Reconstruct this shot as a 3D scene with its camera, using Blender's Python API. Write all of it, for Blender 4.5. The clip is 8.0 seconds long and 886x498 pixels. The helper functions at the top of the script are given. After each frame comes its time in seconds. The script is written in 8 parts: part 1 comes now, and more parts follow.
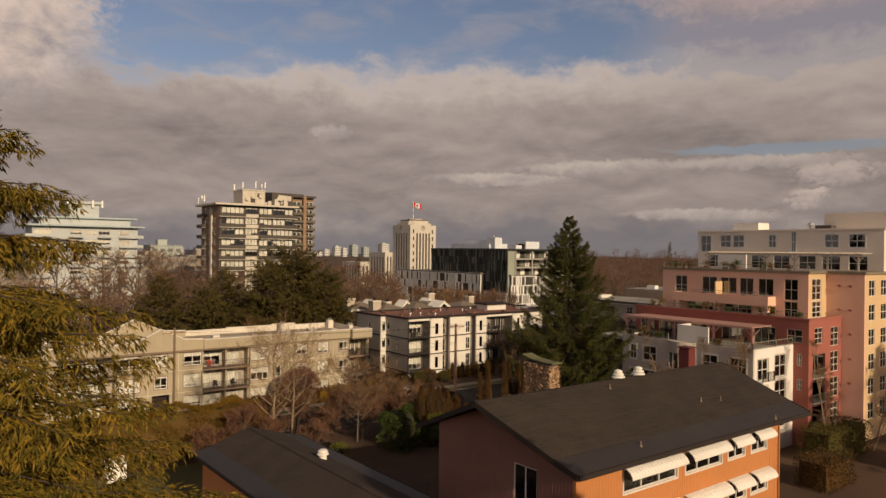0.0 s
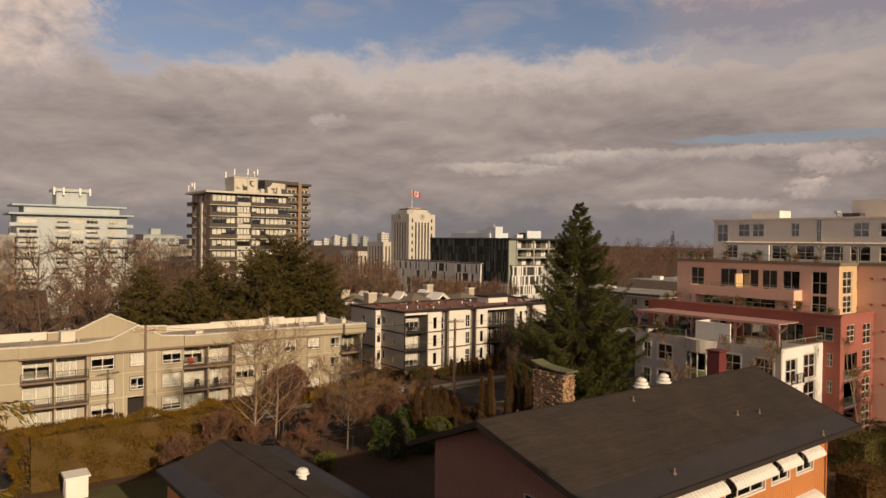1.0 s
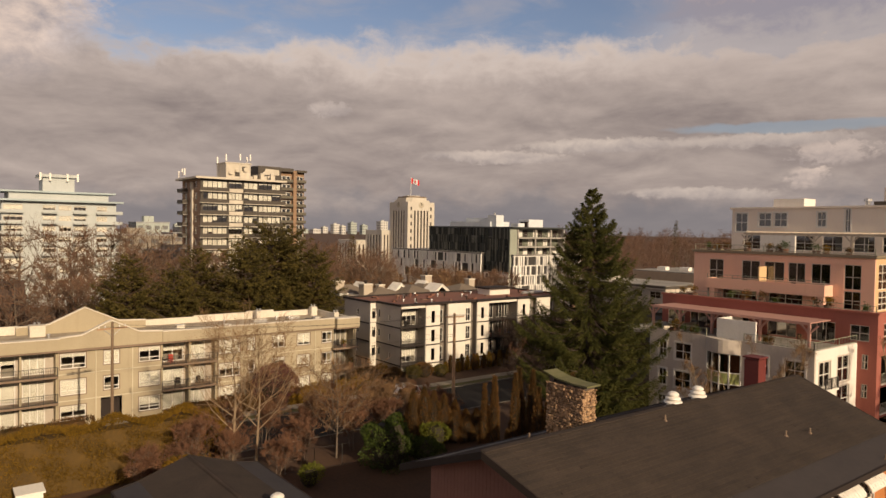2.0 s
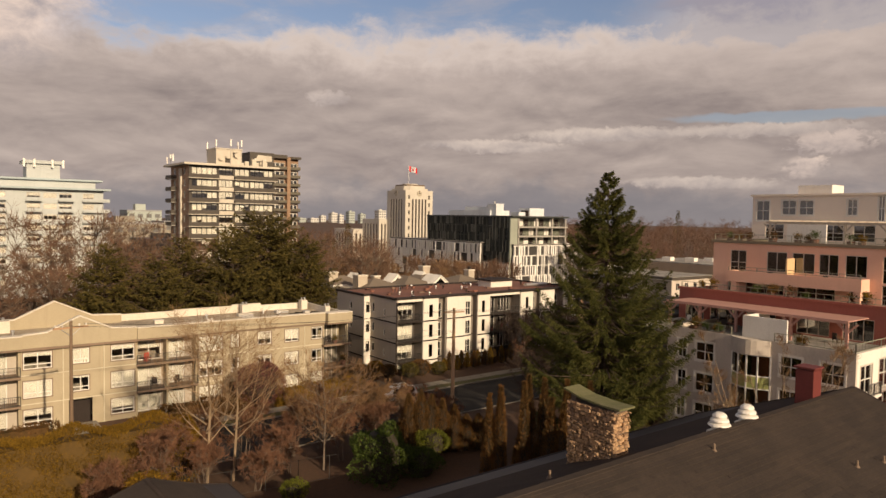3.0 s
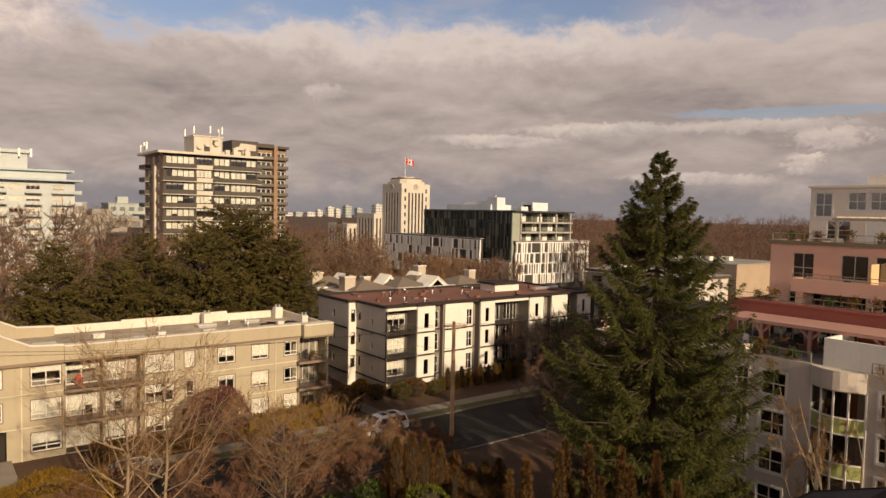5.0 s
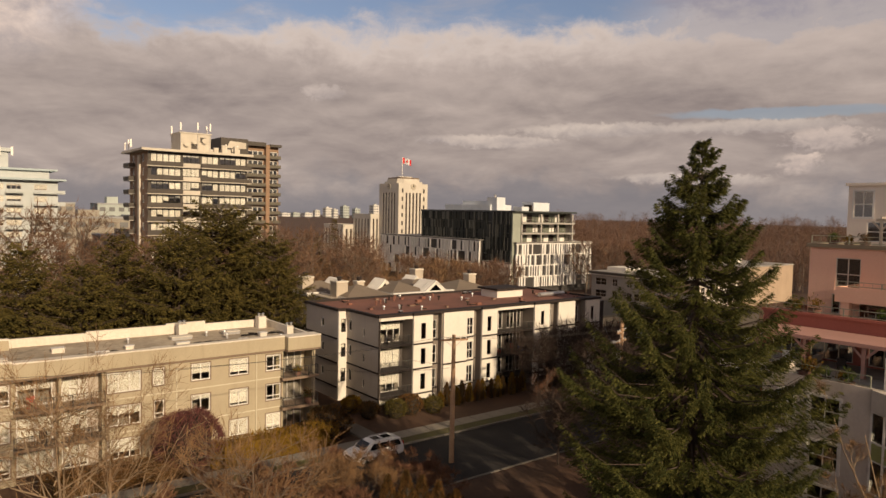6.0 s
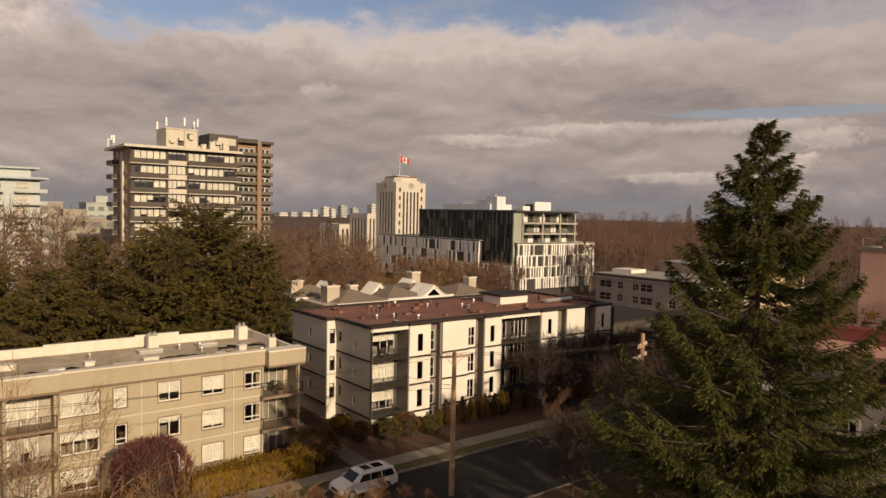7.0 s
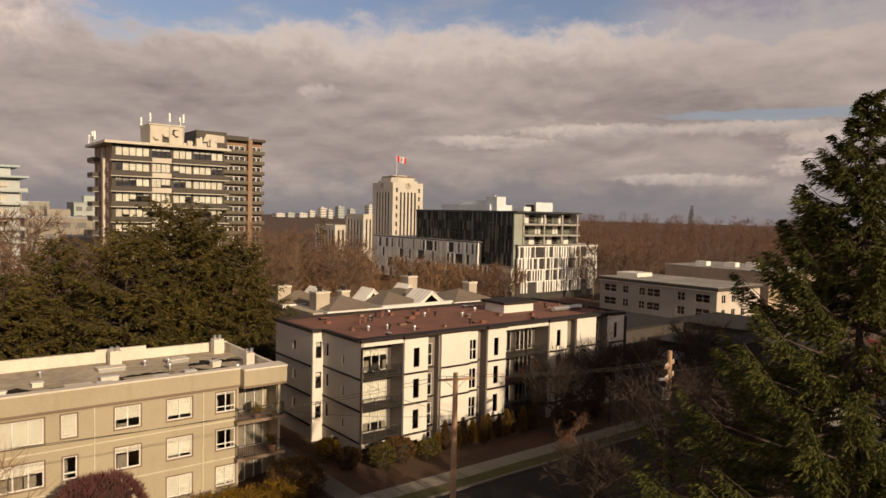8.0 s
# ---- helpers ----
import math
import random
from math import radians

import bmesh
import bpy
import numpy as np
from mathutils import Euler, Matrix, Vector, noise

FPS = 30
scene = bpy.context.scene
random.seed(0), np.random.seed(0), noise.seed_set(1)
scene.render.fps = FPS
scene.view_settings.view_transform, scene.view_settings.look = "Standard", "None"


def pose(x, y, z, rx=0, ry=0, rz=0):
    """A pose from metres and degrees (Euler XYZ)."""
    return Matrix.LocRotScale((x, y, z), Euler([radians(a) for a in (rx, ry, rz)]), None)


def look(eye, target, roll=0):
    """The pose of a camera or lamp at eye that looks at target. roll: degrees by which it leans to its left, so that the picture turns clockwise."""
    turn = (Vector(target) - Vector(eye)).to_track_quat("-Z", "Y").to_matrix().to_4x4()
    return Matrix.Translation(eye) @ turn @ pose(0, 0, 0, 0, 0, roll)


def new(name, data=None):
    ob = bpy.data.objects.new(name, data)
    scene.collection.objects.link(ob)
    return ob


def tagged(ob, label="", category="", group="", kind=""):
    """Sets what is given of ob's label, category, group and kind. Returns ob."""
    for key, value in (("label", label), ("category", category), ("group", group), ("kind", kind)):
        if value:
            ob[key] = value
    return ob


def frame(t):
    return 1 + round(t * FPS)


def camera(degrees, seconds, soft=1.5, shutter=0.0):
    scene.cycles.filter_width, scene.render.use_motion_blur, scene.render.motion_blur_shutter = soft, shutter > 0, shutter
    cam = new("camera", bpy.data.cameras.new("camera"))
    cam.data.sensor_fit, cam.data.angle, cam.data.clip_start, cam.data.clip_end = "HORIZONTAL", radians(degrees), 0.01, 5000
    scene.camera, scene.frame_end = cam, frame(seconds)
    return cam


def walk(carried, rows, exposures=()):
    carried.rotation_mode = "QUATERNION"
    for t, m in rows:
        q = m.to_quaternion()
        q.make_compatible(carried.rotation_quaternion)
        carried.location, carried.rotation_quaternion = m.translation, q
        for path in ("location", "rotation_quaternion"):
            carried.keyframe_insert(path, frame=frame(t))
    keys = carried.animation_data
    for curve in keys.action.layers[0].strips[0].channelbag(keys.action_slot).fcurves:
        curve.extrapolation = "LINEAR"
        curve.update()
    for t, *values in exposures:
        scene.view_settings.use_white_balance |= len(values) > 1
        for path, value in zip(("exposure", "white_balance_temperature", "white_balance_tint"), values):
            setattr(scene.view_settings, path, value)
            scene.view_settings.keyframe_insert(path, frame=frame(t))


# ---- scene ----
cam = camera(65.7, 8.0)
PATH = [
    (0, (0.675, 0.223, 21.327), (1.886, 1.815, 21.333), 0.7),
    (0.5, (2.776, 2.823, 21.316), (3.987, 4.414, 21.31), 0.7),
    (1, (4.82, 5.37, 21.386), (6.032, 6.961, 21.361), 0.7),
    (1.5, (6.806, 7.872, 21.457), (8.018, 9.462, 21.414), 0.8),
    (3, (12.553, 15.477, 21.319), (13.77, 17.062, 21.229), 1.0),
    (3.5, (14.596, 18.122, 21.267), (15.814, 19.705, 21.162), 1.0),
    (4, (16.597, 20.84, 21.231), (17.816, 22.422, 21.125), 1.1),
    (4.5, (18.734, 23.636, 21.267), (19.955, 25.217, 21.161), 1.2),
    (6, (25.065, 31.94, 21.273), (26.293, 33.516, 21.169), 1.2),
    (6.5, (27.14, 34.654, 21.269), (28.37, 36.228, 21.164), 1.2),
    (7, (29.26, 37.452, 21.277), (30.492, 39.024, 21.172), 1.2),
    (7.5, (31.381, 40.254, 21.25), (32.616, 41.824, 21.146), 1.2),
    (8, (33.493, 43.069, 21.204), (34.731, 44.637, 21.102), 1.3),
]
walk(cam, [(t, look(eye, target, roll)) for t, eye, target, roll in PATH], [(0, -0.22), (1.5, 0.0), (3.5, 0.22), (4.5, 0.25), (6.5, 0.08), (8, 0.08)])

# world: broken winter cloud under a low afternoon sun
SUN_FROM = Vector((-0.034, -0.93, 0.348)).normalized()
scene.view_settings.exposure = 0.0


class Nodes:
    """Small shorthand for wiring shader nodes."""

    def __init__(self, tree):
        self.tree = tree
        tree.nodes.clear()

    def add(self, kind, **sets):
        n = self.tree.nodes.new(kind)
        for k, v in sets.items():
            if k == "op":
                n.operation = v
            elif k == "blend":
                n.blend_type = v
            elif k == "space":
                n.noise_dimensions = v
        return n

    def put(self, socket, v):
        if isinstance(v, bpy.types.NodeSocket):
            self.tree.links.new(v, socket)
        elif v is not None:
            socket.default_value = v

    def math(self, op, a, b=None, c=None, clamp=False):
        n = self.add("ShaderNodeMath", op=op)
        n.use_clamp = clamp
        for s, v in zip(n.inputs, (a, b, c)):
            self.put(s, v)
        return n.outputs[0]

    def dot(self, a, b):
        n = self.add("ShaderNodeVectorMath", op="DOT_PRODUCT")
        self.put(n.inputs[0], a)
        self.put(n.inputs[1], b)
        return n.outputs["Value"]

    def vec(self, x, y, z):
        n = self.add("ShaderNodeCombineXYZ")
        for s, v in zip(n.inputs, (x, y, z)):
            self.put(s, v)
        return n.outputs[0]

    def noise(self, at, scale, detail=5.0, rough=0.55, warp=0.0):
        n = self.add("ShaderNodeTexNoise")
        self.put(n.inputs["Vector"], at)
        n.inputs["Scale"].default_value, n.inputs["Detail"].default_value = scale, detail
        n.inputs["Roughness"].default_value, n.inputs["Distortion"].default_value = rough, warp
        return n.outputs["Fac"]

    def step(self, v, lo, hi):
        n = self.add("ShaderNodeMapRange")
        n.interpolation_type = "SMOOTHSTEP"
        self.put(n.inputs[0], v)
        self.put(n.inputs[1], lo)
        self.put(n.inputs[2], hi)
        return n.outputs[0]

    def mix(self, fac, a, b, blend="MIX"):
        n = self.add("ShaderNodeMix")
        n.data_type, n.blend_type = "RGBA", blend
        self.put(n.inputs[0], fac)
        self.put(n.inputs[6], a)
        self.put(n.inputs[7], b)
        return n.outputs[2]


def rgb(r, g, b):
    return (r, g, b, 1.0)


def make_world():
    w = bpy.data.worlds.new("world")
    scene.world = w
    w.use_nodes = True
    n = Nodes(w.node_tree)
    way = n.add("ShaderNodeTexCoord").outputs["Generated"]
    sky = n.add("ShaderNodeTexSky")
    sky.sky_type, sky.sun_disc = "NISHITA", False
    sky.sun_elevation, sky.sun_rotation = math.asin(SUN_FROM.z), math.atan2(SUN_FROM.x, SUN_FROM.y)
    sky.altitude, sky.air_density, sky.dust_density = 60, 1.0, 1.5
    blue = n.mix(1.0, sky.outputs[0], rgb(0.094, 0.085, 0.088), "MULTIPLY")
    # azimuth (degrees, clockwise from the flight line) and elevation (degrees)
    side = n.dot(way, (0.787, -0.617, 0.0))
    ahead = n.dot(way, (0.617, 0.787, 0.0))
    az = n.math("MULTIPLY", n.math("ARCTAN2", side, ahead), 57.2958)
    sep = n.add("ShaderNodeSeparateXYZ")
    n.put(sep.inputs[0], way)
    el = n.math("MULTIPLY", n.math("ARCSINE", sep.outputs["Z"]), 57.2958)
    # flattened cloud coordinates: wide and thin near the horizon
    flat = n.vec(n.math("MULTIPLY", az, 0.10), n.math("MULTIPLY", el, 0.30), 0.0)
    puff = n.vec(n.math("MULTIPLY", az, 0.30), n.math("MULTIPLY", el, 0.42), 3.7)
    big = n.noise(flat, 0.55, 6, 0.55, 0.3)
    mid = n.noise(flat, 1.5, 7, 0.58, 0.4)
    tuft = n.noise(puff, 1.2, 8, 0.6, 0.3)
    lift = n.vec(n.math("MULTIPLY", az, 0.10), n.math("MULTIPLY_ADD", el, 0.30, 0.22), 0.0)
    above = n.noise(lift, 1.5, 7, 0.58, 0.4)
    rim = n.math("SUBTRACT", mid, above)
    fray = n.math("SUBTRACT", n.noise(puff, 4.5, 6, 0.6, 0.5), 0.5)
    wob = n.math("MULTIPLY_ADD", n.math("SUBTRACT", tuft, 0.5), 5.0, n.math("MULTIPLY", n.math("SUBTRACT", big, 0.5), 5.0))
    el_w = n.math("ADD", el, wob)
    az_w = n.math("MULTIPLY_ADD", wob, 1.3, az)
    # colour of the grey bank: mauve grey, lighter towards its top, slate near the horizon
    shade = n.math("ADD", n.math("MULTIPLY_ADD", rim, 1.05, 0.48), n.math("MULTIPLY", n.math("SUBTRACT", big, 0.5), 1.25), clamp=True)
    grey = n.mix(shade, rgb(0.215, 0.180, 0.172), rgb(0.50, 0.42, 0.37))
    top = n.step(el_w, 8.0, 14.5)
    grey = n.mix(n.math("MULTIPLY", top, 0.55), grey, rgb(0.56, 0.475, 0.425))
    crest = n.math("MULTIPLY", n.step(el_w, 11.2, 14.4), n.step(az_w, 24.0, 10.0))
    grey = n.mix(n.math("MULTIPLY", crest, 0.55), grey, rgb(0.70, 0.605, 0.535))
    low = n.step(el_w, 4.2, 0.6)
    grey = n.mix(n.math("MULTIPLY", low, 0.75), grey, rgb(0.185, 0.180, 0.195))
    # the bank's upper edge, with blue beyond, and scattered cloud higher up
    el_b = n.math("MULTIPLY_ADD", n.step(az, -14.0, -25.0), 1.6, el_w)
    bank = n.step(el_b, 16.0, 13.4)
    veil = n.math("MULTIPLY", n.step(mid, 0.40, 0.75), 0.55)
    right = n.step(az_w, 11.0, 20.0)
    veil = n.math("MAXIMUM", veil, n.math("MULTIPLY", right, 0.72))
    high = n.step(el_w, 24.0, 40.0)
    cover = n.math("MAXIMUM", n.math("MAXIMUM", bank, veil), high)
    # a blue slot low on the clear side
    dx = n.math("DIVIDE", n.math("SUBTRACT", az, 26.0), 9.0)
    dy = n.math("DIVIDE", n.math("MULTIPLY_ADD", wob, 0.16, n.math("SUBTRACT", el, 7.9)), 0.46)
    slot = n.step(n.math("ADD", n.math("MULTIPLY", dx, dx), n.math("MULTIPLY", dy, dy)), 1.25, 0.35)
    cover = n.math("MULTIPLY", cover, n.math("SUBTRACT", 1.0, n.math("MULTIPLY", slot, 0.66)))
    mauve = n.mix(right, rgb(0.40, 0.37, 0.38), rgb(0.34, 0.29, 0.30))
    grey = n.mix(n.step(el_b, 14.8, 16.5), grey, mauve)
    grey = n.mix(n.step(el_w, 26.0, 42.0), grey, n.mix(mid, rgb(0.085, 0.08, 0.085), rgb(0.17, 0.155, 0.15)))
    col = n.mix(cover, blue, grey)

    def cloud(col, a, e, wa, we, soft, bright, amount, under=None, relief=1.6):
        """A lit cumulus with a ragged outline and a shaded foot."""
        dx = n.math("DIVIDE", n.math("MULTIPLY_ADD", fray, 2.2 * min(wa, 2.5), n.math("MULTIPLY_ADD", wob, 0.55 * soft, n.math("SUBTRACT", az, a))), wa)
        dy = n.math("DIVIDE", n.math("MULTIPLY_ADD", fray, 1.6 * min(we, 1.6), n.math("MULTIPLY_ADD", wob, 0.32 * soft, n.math("SUBTRACT", el, e))), we)
        d = n.math("ADD", n.math("MULTIPLY", dx, dx), n.math("MULTIPLY", dy, dy))
        body = n.math("MULTIPLY", n.step(d, 1.5, 0.25), amount)
        lit = n.math("MULTIPLY_ADD", dy, 0.30, n.math("MULTIPLY_ADD", n.math("SUBTRACT", tuft, 0.5), relief, 0.62), clamp=True)
        foot = under or rgb(0.27, 0.235, 0.235)
        return n.mix(body, col, n.mix(lit, foot, bright))

    col = cloud(col, -34.0, 16.6, 6.6, 6.4, 0.35, rgb(0.90, 0.71, 0.57), 1.0, rgb(0.31, 0.285, 0.30), 2.0)
    col = cloud(col, 25.0, 20.6, 11.0, 3.0, 0.8, rgb(0.53, 0.415, 0.375), 0.9, rgb(0.34, 0.285, 0.29))
    col = cloud(col, 3.5, 6.0, 6.0, 0.55, 0.35, rgb(0.64, 0.54, 0.46), 0.85)
    col = cloud(col, 12.0, 6.9, 6.5, 0.55, 0.35, rgb(0.66, 0.56, 0.475), 0.8)
    col = cloud(col, 24.0, 7.0, 7.0, 0.5, 0.35, rgb(0.60, 0.51, 0.44), 0.7)
    col = cloud(col, 19.5, 3.1, 5.5, 0.5, 0.35, rgb(0.60, 0.51, 0.44), 0.8)
    col = cloud(col, 28.6, 5.9, 2.6, 0.85, 0.35, rgb(0.66, 0.54, 0.46), 0.85)
    col = cloud(col, 27.0, 4.2, 1.35, 0.75, 0.3, rgb(0.74, 0.60, 0.50), 0.95)
    col = cloud(col, -10.3, 9.5, 1.8, 0.6, 0.35, rgb(0.60, 0.51, 0.45), 0.7)
    # unseen western sky, made brighter and warmer to fill the west-facing walls
    west_glow = n.step(n.dot(way, tuple(Vector((-0.95, -0.62, 0.22)).normalized())), 0.15, 0.95)
    col = n.mix(1.0, col, n.mix(west_glow, rgb(1.0, 1.0, 1.0), rgb(2.3, 2.05, 1.75)), "MULTIPLY")
    back = n.add("ShaderNodeBackground")
    n.put(back.inputs["Color"], n.mix(1.0, col, rgb(1.035, 1.0, 0.99), "MULTIPLY"))
    back.inputs["Strength"].default_value = 1.0
    out = n.add("ShaderNodeOutputWorld")
    n.put(out.inputs["Surface"], back.outputs[0])


make_world()
sun = new("sun", bpy.data.lights.new("sun", "SUN"))
sun.data.energy, sun.data.angle, sun.data.color = 4.8, radians(0.6), (1.0, 0.785, 0.54)
sun.matrix_world = look(SUN_FROM * 300, (0, 0, 0))


# materials
def surface(name, base, alt=None, rough=0.8, large=0.25, fine=6.0, bump=0.0, metal=0.0, island=0.0, spec=0.4, streak=0.0, mixing=0.5, seen=0.0, sheer=0.0):
    """A weathered surface: two tones mixed by coarse and fine noise (sizes per metre), light relief, and a change from piece to piece."""
    m = bpy.data.materials.new(name)
    m.use_nodes = True
    n = Nodes(m.node_tree)
    bsdf = n.add("ShaderNodeBsdfPrincipled")
    out = n.add("ShaderNodeOutputMaterial")
    n.put(out.inputs["Surface"], bsdf.outputs[0])
    geo = n.add("ShaderNodeNewGeometry")
    at = geo.outputs["Position"]
    alt = alt or tuple(c * 0.72 for c in base)
    coarse = n.noise(at, large, 5, 0.6, 0.3)
    grain = n.noise(at, fine, 4, 0.6)
    fac = n.math("MULTIPLY_ADD", n.math("SUBTRACT", coarse, 0.5), 1.6, n.math("MULTIPLY_ADD", n.math("SUBTRACT", grain, 0.5), 1.2, mixing), clamp=True)
    if streak:
        sep = n.add("ShaderNodeSeparateXYZ")
        n.put(sep.inputs[0], at)
        run = n.noise(n.vec(n.math("MULTIPLY", sep.outputs[0], 1.6), n.math("MULTIPLY", sep.outputs[1], 1.6), n.math("MULTIPLY", sep.outputs[2], 0.12)), 1.0, 4, 0.6)
        fac = n.math("MULTIPLY_ADD", n.step(run, 0.5, 0.8), streak, fac, clamp=True)
    if island:
        fac = n.math("MULTIPLY_ADD", n.math("SUBTRACT", geo.outputs["Random Per Island"], 0.5), island, fac, clamp=True)
    if seen:
        one = n.add("ShaderNodeObjectInfo").outputs["Random"]
        fac = n.math("MULTIPLY_ADD", n.math("SUBTRACT", one, 0.5), seen, fac, clamp=True)
    n.put(bsdf.inputs["Base Color"], n.mix(fac, rgb(*base), rgb(*alt)))
    bsdf.inputs["Roughness"].default_value, bsdf.inputs["Metallic"].default_value = rough, metal
    bsdf.inputs["Specular IOR Level"].default_value = spec
    if bump:
        b = n.add("ShaderNodeBump")
        b.inputs["Strength"].default_value, b.inputs["Distance"].default_value = bump, 0.03
        n.put(b.inputs["Height"], grain)
        n.put(bsdf.inputs["Normal"], b.outputs[0])
    if sheer:
        tr = n.add("ShaderNodeBsdfTranslucent")
        n.put(tr.inputs["Color"], n.mix(fac, rgb(*base), rgb(*alt)))
        mx = n.add("ShaderNodeMixShader")
        mx.inputs[0].default_value = sheer
        n.put(mx.inputs[1], bsdf.outputs[0])
        n.put(mx.inputs[2], tr.outputs[0])
        n.put(out.inputs["Surface"], mx.outputs[0])
    return m


KEPT = {}


def surface_once(name, base, **more):
    if name not in KEPT:
        KEPT[name] = surface(name, base, **more)
    return KEPT[name]


def glass(name, tint, gloss=0.5):
    """Thin window glass: tinted see-through with a Fresnel reflection."""
    m = bpy.data.materials.new(name)
    m.use_nodes = True
    n = Nodes(m.node_tree)
    clear = n.add("ShaderNodeBsdfTransparent")
    clear.inputs["Color"].default_value = rgb(*tint)
    shine = n.add("ShaderNodeBsdfGlossy")
    shine.inputs["Roughness"].default_value = 0.03
    geo = n.add("ShaderNodeNewGeometry")
    b = n.add("ShaderNodeBump")
    b.inputs["Strength"].default_value, b.inputs["Distance"].default_value = 0.08, 0.02
    n.put(b.inputs["Height"], n.noise(geo.outputs["Position"], 0.7, 2))
    n.put(shine.inputs["Normal"], b.outputs[0])
    fres = n.add("ShaderNodeFresnel")
    fres.inputs[0].default_value = 1.5
    fac = n.math("MULTIPLY_ADD", fres.outputs[0], 0.9, gloss, clamp=True)
    mx = n.add("ShaderNodeMixShader")
    n.put(mx.inputs[0], fac)
    n.put(mx.inputs[1], clear.outputs[0])
    n.put(mx.inputs[2], shine.outputs[0])
    out = n.add("ShaderNodeOutputMaterial")
    n.put(out.inputs["Surface"], mx.outputs[0])
    return m


PANE = glass("window_glass", (0.90, 0.90, 0.87), 0.08)
DARK_PANE = glass("tinted_glass", (0.26, 0.27, 0.26), 0.16)
VINYL = surface("white_vinyl", (0.72, 0.69, 0.63), rough=0.5)
BLIND = surface("blind_fabric", (0.80, 0.77, 0.70), (0.62, 0.59, 0.53), large=0.4, seen=0.9)
CREAM = surface("cream_stucco", (0.385, 0.327, 0.222), (0.305, 0.255, 0.170), rough=0.9, bump=0.25, fine=9, streak=0.5, mixing=0.35)
CREAM_LINE = surface("pale_string_course", (0.52, 0.465, 0.345), (0.42, 0.37, 0.27), rough=0.8, streak=0.4, mixing=0.3)
CREAM_TRIM = surface("cream_coping", (0.66, 0.60, 0.50), (0.48, 0.43, 0.34), rough=0.7, streak=0.4, mixing=0.3)
BROWN_TRIM = surface("brown_trim", (0.22, 0.155, 0.105), rough=0.7)
ROOF_GREY = surface("torch_on_roofing", (0.40, 0.37, 0.32), (0.13, 0.12, 0.105), rough=0.75, large=0.14, fine=1.6, mixing=0.45)
OFFWHITE = surface("offwhite_panel", (0.68, 0.635, 0.55), (0.57, 0.525, 0.45), rough=0.75, streak=0.4, mixing=0.3)
BEIGE = surface("beige_panel", (0.42, 0.365, 0.295), (0.35, 0.30, 0.24), rough=0.8, streak=0.5, mixing=0.35)
DARK_TRIM = surface("dark_brown_metal", (0.035, 0.026, 0.022), rough=0.75, spec=0.2)
# beige panel darkened to taupe: shade between the piers is put into the colour
RECESS = surface("shade_toned_recess_panel", (0.22, 0.185, 0.15), (0.17, 0.145, 0.12), rough=0.85, streak=0.4)
RED_ROOF = surface("reddish_roof_gravel", (0.25, 0.105, 0.068), (0.12, 0.058, 0.042), rough=0.9, large=0.2, fine=4)
PINK = surface("salmon_stucco", (0.74, 0.45, 0.325), (0.66, 0.39, 0.28), rough=0.9, bump=0.2, fine=8, streak=0.5, mixing=0.35)
ORANGE_STUCCO = surface("apricot_stucco", (0.60, 0.42, 0.23), (0.52, 0.35, 0.19), rough=0.9, bump=0.2, streak=0.4, mixing=0.35)
BURGUNDY = surface("brick_red_stucco", (0.34, 0.112, 0.082), (0.265, 0.088, 0.064), rough=0.9, bump=0.2, streak=0.4)
GREY_STUCCO = surface("grey_stucco", (0.56, 0.49, 0.41), (0.43, 0.375, 0.31), rough=0.9, bump=0.2, streak=0.7, mixing=0.4)
WHITE_STUCCO = surface("white_stucco", (0.74, 0.70, 0.63), (0.60, 0.56, 0.50), rough=0.85, streak=0.5, mixing=0.3)
TAUPE = surface("taupe_cladding", (0.74, 0.65, 0.55), (0.66, 0.575, 0.485), rough=0.8, streak=0.3)
PERGOLA = surface("pink_painted_timber", (0.46, 0.255, 0.205), (0.36, 0.20, 0.16), rough=0.8)
RAIL = surface("dark_metal_rail", (0.05, 0.045, 0.04), rough=0.45)
RAIL_PALE = surface("olive_metal_rail", (0.30, 0.30, 0.22), rough=0.5)
CONCRETE = surface("concrete", (0.40, 0.375, 0.33), (0.28, 0.26, 0.23), rough=0.9, streak=0.5)
TOWER_BROWN = surface("brown_brick", (0.29, 0.185, 0.115), (0.21, 0.135, 0.085), rough=0.85, streak=0.4)
TOWER_BAND = surface("dark_spandrel", (0.072, 0.060, 0.047), (0.052, 0.043, 0.034), rough=0.7)
TOWER_PALE = surface("pale_concrete", (0.56, 0.51, 0.42), (0.42, 0.375, 0.30), rough=0.85, streak=0.5)
HALL = surface("limestone", (0.54, 0.50, 0.42), (0.44, 0.40, 0.335), rough=0.85, streak=0.4)
BLUE_WHITE = surface("cool_white_paint", (0.46, 0.485, 0.465), (0.37, 0.395, 0.385), rough=0.75, streak=0.5)
SHINGLE = surface("asphalt_shingle", (0.082, 0.060, 0.048), (0.045, 0.035, 0.030), rough=0.95, large=0.5, fine=9, bump=0.4, spec=0.1, seen=0.8)
BITUMEN = surface("wet_bitumen", (0.030, 0.025, 0.024), (0.046, 0.038, 0.035), rough=0.6, large=0.35, fine=3, spec=0.3)
ORANGE_SIDING = surface("orange_siding", (0.50, 0.20, 0.062), (0.42, 0.165, 0.052), rough=0.75, seen=0.4)
# orange siding turned dark mauve: the gable end's shade is put into the colour
SHADE_SIDING = surface("shade_toned_orange_siding", (0.235, 0.115, 0.085), (0.19, 0.09, 0.068), rough=0.8, seen=0.4)
